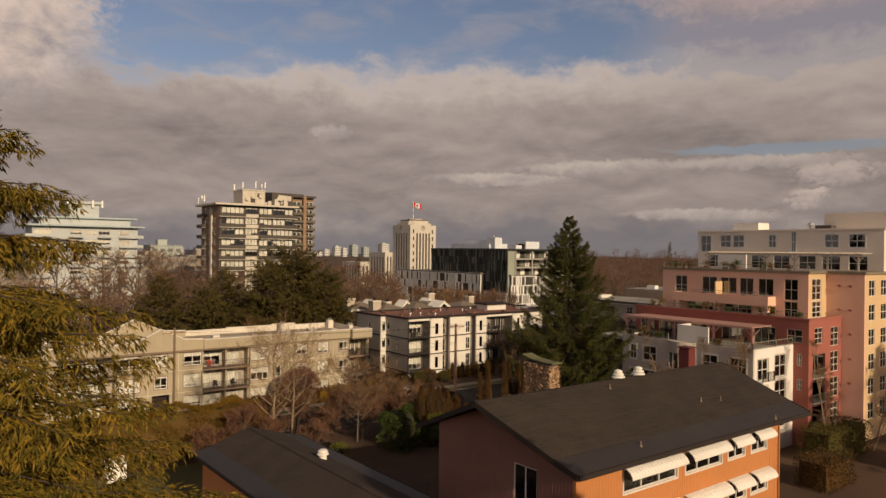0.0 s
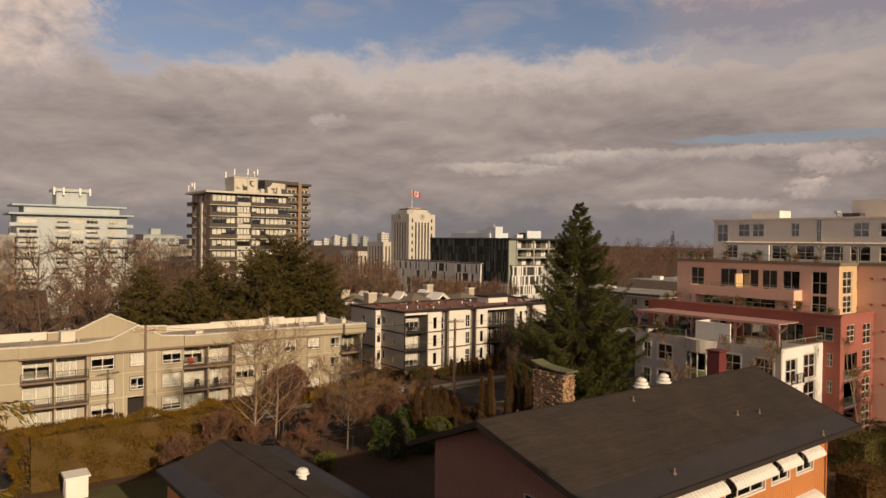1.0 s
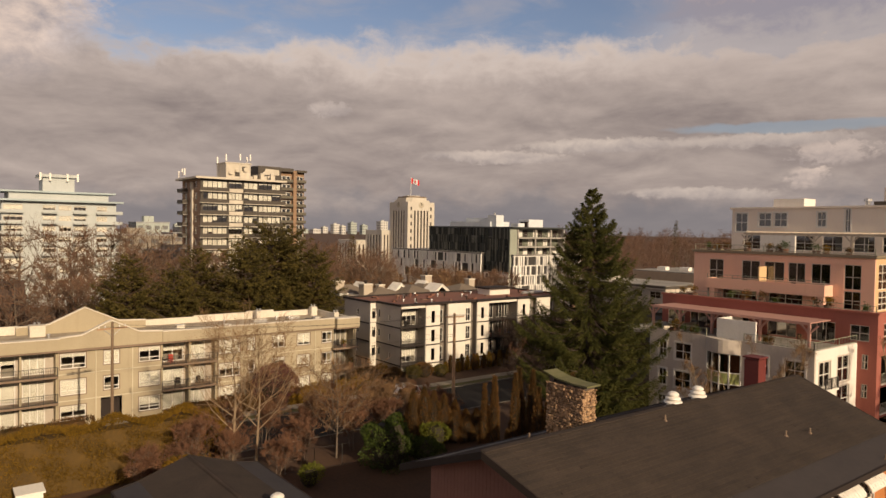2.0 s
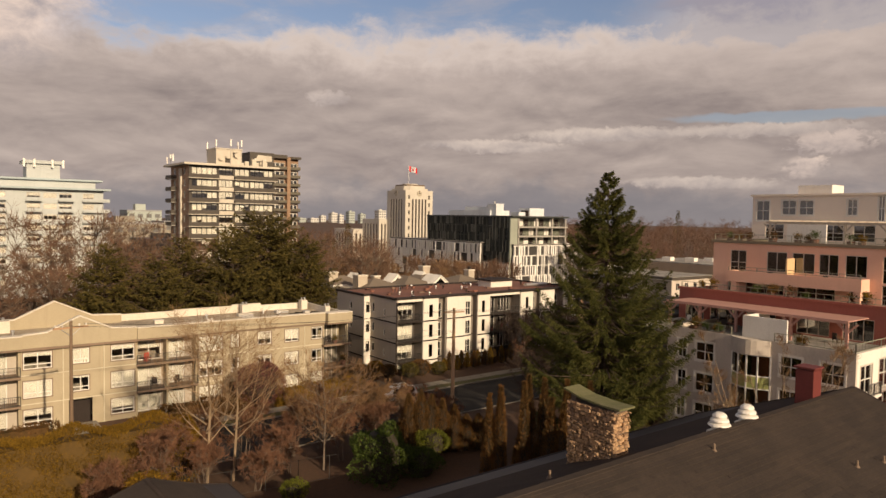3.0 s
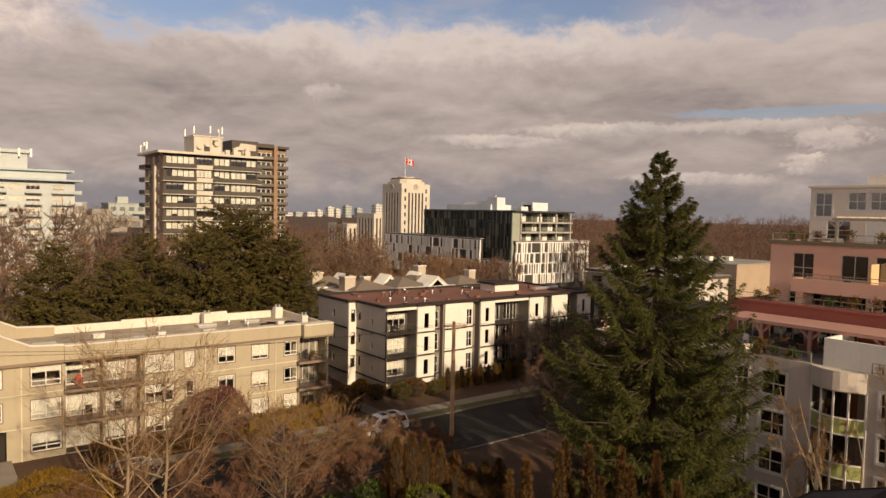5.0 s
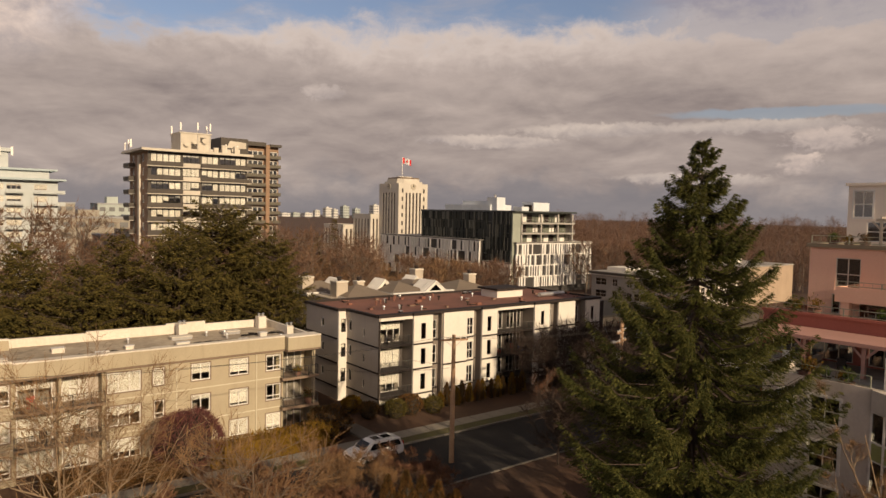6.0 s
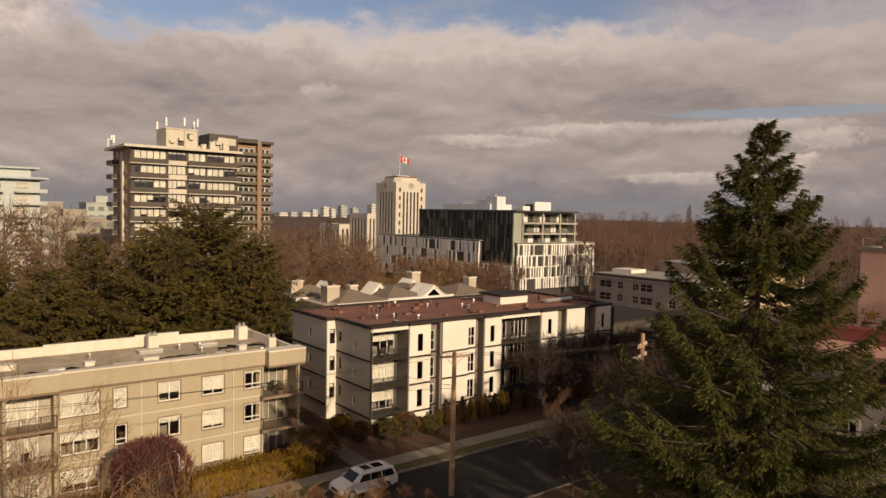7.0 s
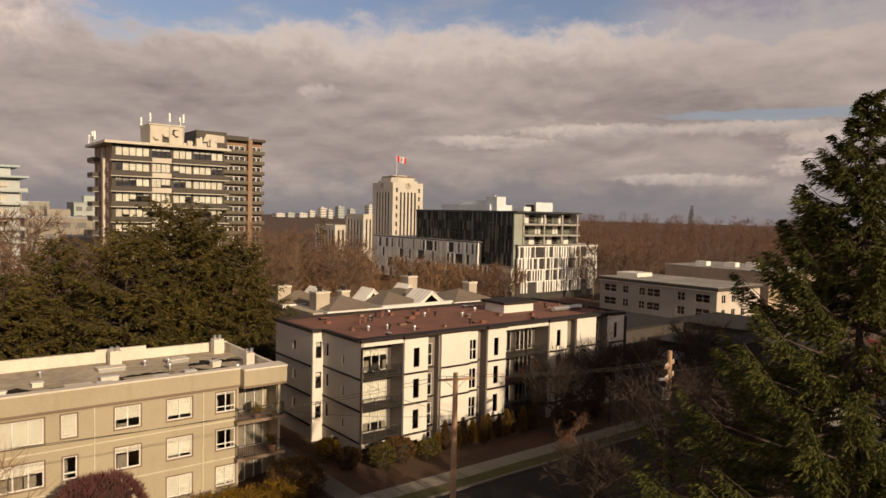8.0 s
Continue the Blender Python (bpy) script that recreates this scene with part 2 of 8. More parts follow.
# wet roofing in matte black, which paints in the dark trees it mirrors
PUDDLE = surface("wet_black_roofing", (0.020, 0.017, 0.015), (0.055, 0.047, 0.040), rough=1.0, large=0.6, fine=2.5, spec=0.0)
WHITE_METAL = surface("white_enamel", (0.80, 0.76, 0.68), (0.66, 0.62, 0.55), rough=0.45)
GALV = surface("galvanised_steel", (0.55, 0.54, 0.52), (0.38, 0.37, 0.36), rough=0.4, metal=0.7)
STONE = surface("chimney_stone", (0.43, 0.275, 0.150), (0.19, 0.115, 0.068), rough=0.95, fine=5, bump=0.5, seen=1.3)
MORTAR = surface("dark_mortar", (0.11, 0.085, 0.065), rough=0.95)
MOSS = surface("mossy_concrete", (0.085, 0.092, 0.026), (0.17, 0.15, 0.085), rough=0.95, fine=5)
INTERIOR = surface("interior_wall", (0.36, 0.32, 0.27), rough=0.9)
ASPHALT = surface("road_asphalt", (0.042, 0.038, 0.035), (0.026, 0.024, 0.022), spec=0.15, rough=0.9, large=0.3, fine=7, bump=0.2)
PAVING = surface("pavement_concrete", (0.27, 0.24, 0.19), (0.19, 0.165, 0.13), rough=0.9, large=0.4, fine=5)
GRASS = surface("winter_grass", (0.095, 0.095, 0.026), (0.070, 0.052, 0.024), rough=0.95, large=0.35, fine=4, bump=0.5)
SOIL = surface("leaf_littered_soil", (0.050, 0.030, 0.018), (0.105, 0.052, 0.026), rough=0.95, large=0.12, fine=3, bump=0.5)
BARK = surface("grey_bark", (0.17, 0.13, 0.095), (0.10, 0.075, 0.055), rough=0.9, fine=10)
BARK_DARK = surface("dark_bark", (0.075, 0.052, 0.038), (0.045, 0.032, 0.024), rough=0.95, fine=8)
BIRCH = surface("pale_birch_bark", (0.30, 0.215, 0.13), (0.17, 0.12, 0.075), rough=0.85, fine=5)
TWIG = surface("red_brown_twig", (0.175, 0.082, 0.042), (0.100, 0.048, 0.026), rough=0.85, fine=5, island=0.8)
TWIG_TAN = surface("tan_twig", (0.22, 0.125, 0.054), (0.13, 0.074, 0.035), rough=0.85, fine=5, island=0.8)
FAR_TWIG = surface("distant_twig", (0.165, 0.088, 0.050), (0.088, 0.050, 0.031), rough=0.9, fine=1, island=0.9)
WOODS = surface("far_wood_twig", (0.150, 0.082, 0.052), (0.085, 0.050, 0.034), rough=0.95, fine=0.6, large=0.03, island=0.7)
# darker copy of the twig colours, standing for street trees in shade
SHADE_TWIG = surface("shade_toned_twig", (0.052, 0.030, 0.020), (0.030, 0.020, 0.014), rough=0.9, fine=3, island=0.8)
ROOF_BEIGE = surface("weathered_beige_roofing", (0.48, 0.41, 0.31), (0.20, 0.165, 0.125), rough=1.0, large=0.22, fine=1.4, mixing=0.35, spec=0.0)
FIR = surface("fir_needle", (0.026, 0.034, 0.010), (0.106, 0.099, 0.025), rough=0.85, fine=3, island=0.9, sheer=0.12, spec=0.1, large=0.5)
PINE = surface("pine_needle", (0.038, 0.035, 0.011), (0.132, 0.100, 0.026), rough=0.85, fine=3, island=0.8, sheer=0.08, spec=0.1, large=0.3)
CEDAR = surface("golden_cedar_foliage", (0.075, 0.066, 0.012), (0.270, 0.170, 0.022), rough=0.8, fine=4, mixing=0.42, island=1.1, sheer=0.2, spec=0.1, large=1.2)
# hedge colour darkened, for the shade behind the outer leaves
HEDGE_CORE = surface("hedge_shade_core", (0.110, 0.062, 0.012), (0.060, 0.036, 0.010), rough=0.95, fine=3, large=0.8)
HEDGE = surface("olive_hedge_foliage", (0.215, 0.122, 0.013), (0.105, 0.062, 0.011), rough=0.85, fine=3, island=1.0, spec=0.12, sheer=0.15)
CYPRESS = surface("bronzed_cypress_foliage", (0.150, 0.072, 0.022), (0.045, 0.034, 0.014), rough=0.75, fine=3, island=1.0, spec=0.12, sheer=0.1)
LAUREL = surface("laurel_leaf", (0.080, 0.108, 0.020), (0.026, 0.038, 0.010), rough=0.45, fine=3, island=1.0, spec=0.12, sheer=0.2)
LIME_LEAF = surface("lime_shrub_leaf", (0.15, 0.155, 0.020), (0.075, 0.080, 0.014), rough=0.6, fine=3, island=1.0, spec=0.12, sheer=0.2)
POLE_WOOD = surface("weathered_pole_wood", (0.42, 0.265, 0.155), (0.30, 0.185, 0.108), rough=0.9, fine=4, streak=0.5)


# shape tools
class Shape:
    """Collects boxes, prisms, tubes and blades into one mesh."""

    def __init__(self):
        self.v, self.f = [], []

    def box(self, a, b):
        (x0, x1), (y0, y1), (z0, z1) = (sorted(p) for p in zip(a, b))
        k = len(self.v)
        self.v += [(x0, y0, z0), (x1, y0, z0), (x1, y1, z0), (x0, y1, z0), (x0, y0, z1), (x1, y0, z1), (x1, y1, z1), (x0, y1, z1)]
        self.f += [[k + i for i in q] for q in ((3, 2, 1, 0), (4, 5, 6, 7), (0, 1, 5, 4), (1, 2, 6, 5), (2, 3, 7, 6), (3, 0, 4, 7))]
        return self

    def prism(self, outline, along):
        """Outline points (3D, one plane), swept by the vector along."""
        k, n, d = len(self.v), len(outline), Vector(along)
        a = [Vector(p) for p in outline]
        normal = sum(((a[i] - a[0]).cross(a[i + 1] - a[0]) for i in range(1, n - 1)), Vector())
        if normal.dot(d) < 0:
            a.reverse()
        self.v += [tuple(p) for p in a] + [tuple(p + d) for p in a]
        self.f += [[k + i for i in reversed(range(n))], [k + n + i for i in range(n)]]
        self.f += [[k + i, k + (i + 1) % n, k + n + (i + 1) % n, k + n + i] for i in range(n)]
        return self

    def tube(self, pts, radii, n=6, cap=True):
        pts = [Vector(p) for p in pts]
        k = len(self.v)
        for i, p in enumerate(pts):
            d = (pts[min(i + 1, len(pts) - 1)] - pts[max(i - 1, 0)]).normalized()
            u = d.cross(Vector((0, 0, 1)) if abs(d.z) < 0.9 else Vector((1, 0, 0))).normalized()
            w = d.cross(u)
            for j in range(n):
                t = 2 * math.pi * j / n
                self.v.append(tuple(p + float(radii[i]) * (math.cos(t) * u + math.sin(t) * w)))
        for i in range(len(pts) - 1):
            for j in range(n):
                a, b = k + i * n + j, k + i * n + (j + 1) % n
                self.f.append([a, b, b + n, a + n])
        if cap:
            e = k + (len(pts) - 1) * n
            self.f += [[k + j for j in reversed(range(n))], [e + j for j in range(n)]]
        return self

    def lathe(self, x, y, rings, n=14):
        """Rings of (z, radius) round an upright axis."""
        return self.tube([(x, y, z) for z, _ in rings], [r for _, r in rings], n)

    def blades(self, at, way, side, length, width):
        """Many narrow leaf-shaped blades from arrays of bases, directions and side vectors."""
        at, way, side = np.asarray(at), np.asarray(way), np.asarray(side)
        length, width = np.asarray(length)[:, None], np.asarray(width)[:, None]
        k, m = len(self.v), len(at)
        p0, p2 = at, at + way * length
        mid = at + way * length * 0.45
        lift = np.cross(way, side) * width * 0.25
        q = np.stack([p0, mid + side * width * 0.5 + lift, p2, mid - side * width * 0.5 + lift], 1).reshape(-1, 3)
        self.v += list(map(tuple, q.tolist()))
        idx = k + 4 * np.arange(m)[:, None]
        self.f += (idx + np.array([0, 1, 2])).tolist() + (idx + np.array([0, 2, 3])).tolist()
        return self

    def mesh(self, name, material, smooth=False):
        me = bpy.data.meshes.new(name)
        me.from_pydata(self.v, [], self.f)
        me.materials.append(material)
        if smooth:
            me.polygons.foreach_set("use_smooth", [True] * len(me.polygons))
        me.update()
        return me


def part(name, shape, material, parent=None, label="", smooth=False):
    """One mesh object under a thing or a part."""
    ob = new(name, shape if isinstance(shape, bpy.types.Mesh) else shape.mesh(name, material, smooth))
    if parent is not None:
        ob.parent = parent
        ob.matrix_parent_inverse = parent.matrix_basis.inverted()
    return tagged(ob, label)


def thing(name, label, category, at=(0, 0, 0), group="", kind=""):
    ob = new(name)
    ob.empty_display_size = 0.3
    ob.matrix_basis = pose(*at)
    return tagged(ob, label, category, group, kind)


def single(name, shape, material, label, category, group="", kind="", smooth=False):
    return tagged(part(name, shape, material, None, "", smooth), label, category, group, kind)


class Face:
    """A wall's outer plane. side '-y': the plane y = at, u along x; side '-x': the plane x = at, u along y. d goes into the wall."""

    def __init__(self, side, at):
        self.side, self.at = side, at

    def p(self, u, d, z):
        return (u, self.at + d, z) if self.side == "-y" else (self.at + d, u, z)

    def box(self, shape, u0, u1, d0, d1, z0, z1):
        return shape.box(self.p(u0, d0, z0), self.p(u1, d1, z1))

    def wall(self, shape, u0, u1, z0, z1, holes=(), thick=0.25, d=0.0):
        """A wall in one piece with openings (u0, u1, z0, z1) right through it."""
        us = sorted({u0, u1, *(h[i] for h in holes for i in (0, 1) if u0 < h[i] < u1)})
        zs = sorted({z0, z1, *(h[i] for h in holes for i in (2, 3) if z0 < h[i] < z1)})
        nu, nz = len(us) - 1, len(zs) - 1

        def solid(i, j):
            if not (0 <= i < nu and 0 <= j < nz):
                return False
            u, z = (us[i] + us[i + 1]) / 2, (zs[j] + zs[j + 1]) / 2
            return not any(h[0] < u < h[1] and h[2] < z < h[3] for h in holes)
        ids = {}

        def at(i, j, back):
            if (i, j, back) not in ids:
                ids[i, j, back] = len(shape.v)
                shape.v.append(self.p(us[i], d + (thick if back else 0.0), zs[j]))
            return ids[i, j, back]
        flip = self.side == "-x"

        def quad(*q):
            shape.f.append(list(reversed(q)) if flip else list(q))
        for i in range(nu):
            for j in range(nz):
                if not solid(i, j):
                    continue
                quad(at(i, j, 0), at(i + 1, j, 0), at(i + 1, j + 1, 0), at(i, j + 1, 0))
                quad(at(i, j + 1, 1), at(i + 1, j + 1, 1), at(i + 1, j, 1), at(i, j, 1))
                if not solid(i - 1, j):
                    quad(at(i, j, 1), at(i, j, 0), at(i, j + 1, 0), at(i, j + 1, 1))
                if not solid(i + 1, j):
                    quad(at(i + 1, j, 0), at(i + 1, j, 1), at(i + 1, j + 1, 1), at(i + 1, j + 1, 0))
                if not solid(i, j - 1):
                    quad(at(i, j, 1), at(i + 1, j, 1), at(i + 1, j, 0), at(i, j, 0))
                if not solid(i, j + 1):
                    quad(at(i, j + 1, 0), at(i + 1, j + 1, 0), at(i + 1, j + 1, 1), at(i, j + 1, 1))
        return shape

    def window(self, parent, hole, bars=(1, 0), frame_mat=None, glass_mat=None, trim=None, blind=0.0, trim_w=0.1, frame_w=0.07, sill=False, low=0.0):
        """A window in an opening: frame with bars, a pane, an outer trim and a blind drawn down by a share of its height."""
        u0, u1, z0, z1 = hole
        w = frame_w
        us, zs = [u0 + w], [z0 + w]
        for i in range(bars[0]):
            c = u0 + (u1 - u0) * (i + 1) / (bars[0] + 1)
            us += [c - w / 2, c + w / 2]
        for i in range(bars[1]):
            c = z0 + (z1 - z0) * (low or (i + 1) / (bars[1] + 1))
            zs += [c - w / 2, c + w / 2]
        us, zs = us + [u1 - w], zs + [z1 - w]
        lights = [(a, b, c, e) for a, b in zip(us[::2], us[1::2]) for c, e in zip(zs[::2], zs[1::2])]
        s = self.wall(Shape(), u0, u1, z0, z1, lights, 0.08, 0.06)
        win = part("window", s, frame_mat or VINYL, parent)
        s = Shape()
        self.box(s, u0 + w * 0.5, u1 - w * 0.5, 0.095, 0.105, z0 + w * 0.5, z1 - w * 0.5)
        pane = part("pane", s, glass_mat or PANE, win)
        pane.visible_shadow = False
        if trim:
            t = trim_w
            s = self.wall(Shape(), u0 - t, u1 + t, z0 - t, z1 + t, [(u0, u1, z0, z1)], 0.06, -0.035)
            part("trim", s, trim, win)
        if blind > 0.02:
            s = Shape()
            self.box(s, u0 + 0.03, u1 - 0.03, 0.17, 0.19, z1 - blind * (z1 - z0), z1)
            part("blind", s, BLIND, win)
        return win

    def railing(self, parent, u0, u1, d, z, h=1.05, step=0.16, mat=None, ends=0.0, name="railing"):
        """A picket railing along u at depth d, with returns of length ends at both sides."""
        s = Shape()
        for a in (z + 0.08, z + h - 0.05):
            self.box(s, u0, u1, d - 0.025, d + 0.025, a, a + 0.05)
        k = max(2, round((u1 - u0) / step))
        for i in range(k + 1):
            c = u0 + (u1 - u0) * i / k
            r = 0.035 if i % 8 == 0 or i == k else 0.012
            self.box(s, c - r, c + r, d - r, d + r, z + (0 if r > 0.02 else 0.13), z + h - 0.05)
        if ends:
            for c in (u0, u1):
                for a in (z + 0.08, z + h - 0.05):
                    self.box(s, c - 0.025, c + 0.025, d + 0.025, d + ends, a, a + 0.05)
                for j in range(1, int(ends / step)):
                    self.box(s, c - 0.012, c + 0.012, d + j * step - 0.012, d + j * step + 0.012, z + 0.13, z + h - 0.05)
        return part(name, s, mat or RAIL, parent)


def slab(x0, y0, z0, x1, y1, z1):
    return Shape().box((x0, y0, z0), (x1, y1, z1))


def parapet(s, x0, y0, x1, y1, z0, z1, t=0.25):
    s.box((x0, y0, z0), (x1, y0 + t, z1)).box((x0, y1 - t, z0), (x1, y1, z1))
    return s.box((x0, y0 + t, z0), (x0 + t, y1 - t, z1)).box((x1 - t, y0 + t, z0), (x1, y1 - t, z1))


def shell(parent, x0, y0, x1, y1, z0, z1, mat, t=0.25, name="wall"):
    """The two plain walls of a block away from the flight line."""
    part(name, slab(x0 + t, y1 - t, z0, x1, y1, z1), mat, parent)
    part(name, slab(x1 - t, y0 + t, z0, x1, y1 - t, z1), mat, parent)


# ground, road and pavements
def ground_height(x, y):
    """Level by the street, a little lower by the cream apartments, falling away to the north."""
    def ease(v, a, b):
        t = min(max((v - a) / (b - a), 0.0), 1.0)
        return t * t * (3 - 2 * t)
    z = -0.75 * ease(y, 84.5, 88.0) * (1 - ease(x, 54.0, 60.0))
    return z - 2.5 * ease(y, 110.0, 160.0) - 0.02


def build_ground():
    xs = [-3500, -1200, -400, -150, -80] + list(range(-50, 151, 4)) + [165, 200, 300, 500, 900, 1800, 3400]
    ys = [-1500, -500, -150, -60] + list(range(-30, 84, 6)) + [84.5, 85.5, 86.5, 88, 90] + list(range(94, 180, 6)) + [200, 260, 400, 800, 1600, 3600]
    s = Shape()
    s.v = [(x, y, ground_height(x, y)) for y in ys for x in xs]
    w = len(xs)
    s.f = [[j * w + i, j * w + i + 1, (j + 1) * w + i + 1, (j + 1) * w + i] for j in range(len(ys) - 1) for i in range(w - 1)]
    single("ground", s, SOIL, "dark soil with leaf litter and winter grass", "ground", kind="structure", smooth=True)
    single("road", slab(-160, 73.2, -0.3, 260, 82.6, 0.0), ASPHALT, "worn grey asphalt street in shade", "road", kind="structure")
    cross = slab(104, -60, -0.3, 114, 73.2, 0.004)
    cross.box((104, 82.6, -0.3), (114, 175, 0.004))
    single("road", cross, ASPHALT, "asphalt cross street", "road", kind="structure")
    k = Shape().box((-160, 82.6, -0.3), (104, 82.78, 0.15)).box((114, 82.6, -0.3), (260, 82.78, 0.15))
    k.box((-160, 73.0, -0.3), (104, 73.2, 0.05))
    single("kerb", k, surface_once("worn_kerb_concrete", (0.21, 0.185, 0.15), rough=0.9), "pale concrete kerb along the street", "kerb", kind="structure")
    walkway = thing("pavement", "pale concrete pavement beside the street", "pavement", kind="structure")
    s = slab(-1.0, 84.2, -0.2, 0.94, 85.9, 0.13).mesh("paving_slab", PAVING)
    for i in range(86):
        if 48 <= -60 + 2 * i <= 100:
            ob = part("paving_slab", s, PAVING, walkway)
            ob.location.x = -60 + 2 * i
    part("paving_strip", slab(-160, 84.2, -0.2, 46.5, 85.9, 0.12), PAVING, walkway)
    part("paving_strip", slab(101.5, 84.2, -0.2, 104, 85.9, 0.12), PAVING, walkway)
    single("grass_verge", slab(-160, 82.78, -0.2, 104, 84.2, 0.10), GRASS, "thin winter grass verge between kerb and pavement", "grass", kind="structure")
    single("lawn", slab(-12, 58, -0.2, 24, 69, 0.03), GRASS, "olive winter lawn behind the hedge", "lawn", kind="structure")
    single("parking_yard", slab(114, 83, -0.3, 166, 118.5, 0.012), ASPHALT, "dark asphalt parking yard beside the cross street", "yard", kind="structure")
    single("front_path", slab(24.6, 85.9, -1.0, 27.2, 93.6, -0.45), PAVING, "concrete entrance path of the cream apartments", "path", kind="structure")
    single("side_path", slab(58.4, 85.9, -0.2, 60.2, 104, 0.03), surface_once("dark_path_concrete", (0.15, 0.13, 0.105), rough=0.9), "narrow concrete path between two apartment blocks", "path", kind="structure")


build_ground()


# cream three-storey apartment block
def cream_block():
    b = thing("apartment_building", "cream stucco three-storey apartment building with a flat roof", "building", (35, 99, -0.8))
    f = Face("-y", 93.8)
    rows = ((5.72, 7.28), (2.84, 4.42), (0.0, 1.55))
    holes, wins = [], []

    def win(u0, u1, storeys, bars, blinds, dz=0.0):
        for k, bl in zip(storeys, blinds):
            z0, z1 = rows[k]
            h = (u0, u1, z0 + dz, z1)
            holes.append(h)
            wins.append((h, bars, bl))

    win(25.0, 26.6, (0, 1), (1, 1), (0.95, 0.15))
    win(28.7, 31.0, (0, 1, 2), (1, 1), (0.3, 0.95, 0.6), -0.12)
    win(20.7, 23.2, (0, 1, 2), (1, 1), (0.25, 0.95, 0.4), -0.12)
    win(37.95, 40.6, (0, 1, 2), (2, 0), (1.0, 0.45, 0.7), -0.15)
    win(41.6, 42.55, (0,), (0, 0), (1.0,))
    win(41.7, 42.55, (1,), (0, 1), (0.0,))
    win(44.9, 46.6, (0, 1, 2), (1, 0), (0.6, 0.3, 0.9))
    win(48.4, 50.2, (0, 1, 2), (1, 0), (0.8, 0.85, 1.0))
    win(52.0, 53.5, (0, 1, 2), (1, 1), (0.15, 0.1, 0.9))
    win(9.0, 11.2, (0, 1, 2), (2, 1), (0.6, 0.0, 0.9), -0.12)
    win(4.6, 6.4, (0, 1, 2), (1, 0), (0.0, 0.8, 0.4))
    win(0.8, 2.6, (0, 1, 2), (1, 0), (0.9, 0.0, 0.4))
    door = (24.7, 26.9, -0.75, 2.0)
    door2 = (41.4, 42.9, -0.75, 1.7)
    bays = [(31.2, 37.8), (13.6, 20.5), (-6.5, -0.4)]
    for u0, u1 in bays:
        holes += [(u0, u1, z, z + 2.6) for z in (-0.75, 2.05, 4.95)]
    s = f.wall(Shape(), -12, 53.75, -1.0, 7.75, holes + [door, door2])
    part("wall", s, CREAM, b)
    part("wall", slab(-12, 93.8, -1, -11.75, 105.6, 8.8), CREAM, b)
    shell(b, -12, 93.8, 57.2, 105.6, -1, 8.1, CREAM)
    # end bay with set-back balconies
    part("wall", slab(53.75, 95.6, -1.0, 56.95, 95.85, 8.1), CREAM, b)
    for h, bars, bl in wins:
        f.window(b, h, bars, blind=bl, trim=BROWN_TRIM, frame_w=0.085, trim_w=0.09, low=0.27)
    for h in (door, door2):
        s = Shape()
        f.box(s, h[0], h[1], 1.2, 1.26, h[2], h[3])
        f.box(s, (h[0] + h[1]) / 2 - 0.05, (h[0] + h[1]) / 2 + 0.05, 1.15, 1.2, h[2], h[3])
        part("door", s, DARK_TRIM, b, "dark recessed entrance door")
    s = Shape()
    f.box(s, -12, 53.7, 3.8, 4.0, -1, 7.8)
    part("partition", s, INTERIOR, b)
    # white string courses
    for z in (5.0, 2.1):
        s = Shape()
        cuts = [-12] + [c for bay in sorted(bays) for c in bay] + [53.75]
        for a, c in zip(cuts[::2], cuts[1::2]):
            f.box(s, a, c, -0.05, 0, z - 0.05, z + 0.05)
        part("string_course", s, CREAM_LINE, b)
    for u in (24.2, 28.0, 43.6, 51.0):
        s = Shape()
        f.box(s, u - 0.05, u + 0.05, -0.09, 0, -0.9, 7.6)
        part("downpipe", s, CREAM_LINE, b)
    # cornice, parapets and gables
    for u0, u1, d in ((-12, 13.4, 0.0), (13.4, 20.6, -0.35), (31.2, 37.9, -0.35), (37.9, 53.75, -0.1), (53.75, 57.25, -0.9)):
        s = Shape()
        f.box(s, u0, u1, d - 0.2, 0.3, 7.75, 8.95)
        part("parapet", s, CREAM, b)
        s = Shape()
        f.box(s, u0, u1, d - 0.27, 0.35, 8.95, 9.07)
        part("coping", s, CREAM_TRIM, b)
        s = Shape()
        f.box(s, u0, u1, d - 0.12, 0.0, 7.55, 7.75)
        part("cornice", s, BROWN_TRIM, b)
    for y, x0, x1, peak, zp, thick in ((93.5, 20.6, 31.2, 25.7, 10.6, 0.4), (104.2, 17.6, 32.0, 24.9, 11.0, 0.3)):
        wide = 2.95 if thick > 0.35 else 3.9
        out = [(x0, y, 7.75), (x1, y, 7.75), (x1, y, 9.0), (peak + wide, y, 9.15), (peak, y, zp), (peak - wide, y, 9.15), (x0, y, 9.0)]
        part("gable", Shape().prism(out, (0, thick, 0)), CREAM, b)
        s = Shape()
        for (xa, za), (xb, zb) in zip(((x0, 9.0), (peak - wide, 9.15), (peak, zp), (peak + wide, 9.15)), ((peak - wide, 9.15), (peak, zp), (peak + wide, 9.15), (x1, 9.0))):
            s.prism([(xa, y - 0.12, za), (xb, y - 0.12, zb), (xb, y - 0.12, zb + 0.14), (xa, y - 0.12, za + 0.14)], (0, thick + 0.24, 0))
        part("coping", s, CREAM_TRIM, b)
    s = Shape()
    f.box(s, 20.6, 31.2, -0.42, -0.3, 7.5, 7.75)
    part("cornice", s, BROWN_TRIM, b)
    part("roof", slab(-11.7, 94.1, 7.8, 57.0, 105.4, 8.1), ROOF_BEIGE, b, "pale beige bitumen flat roof")
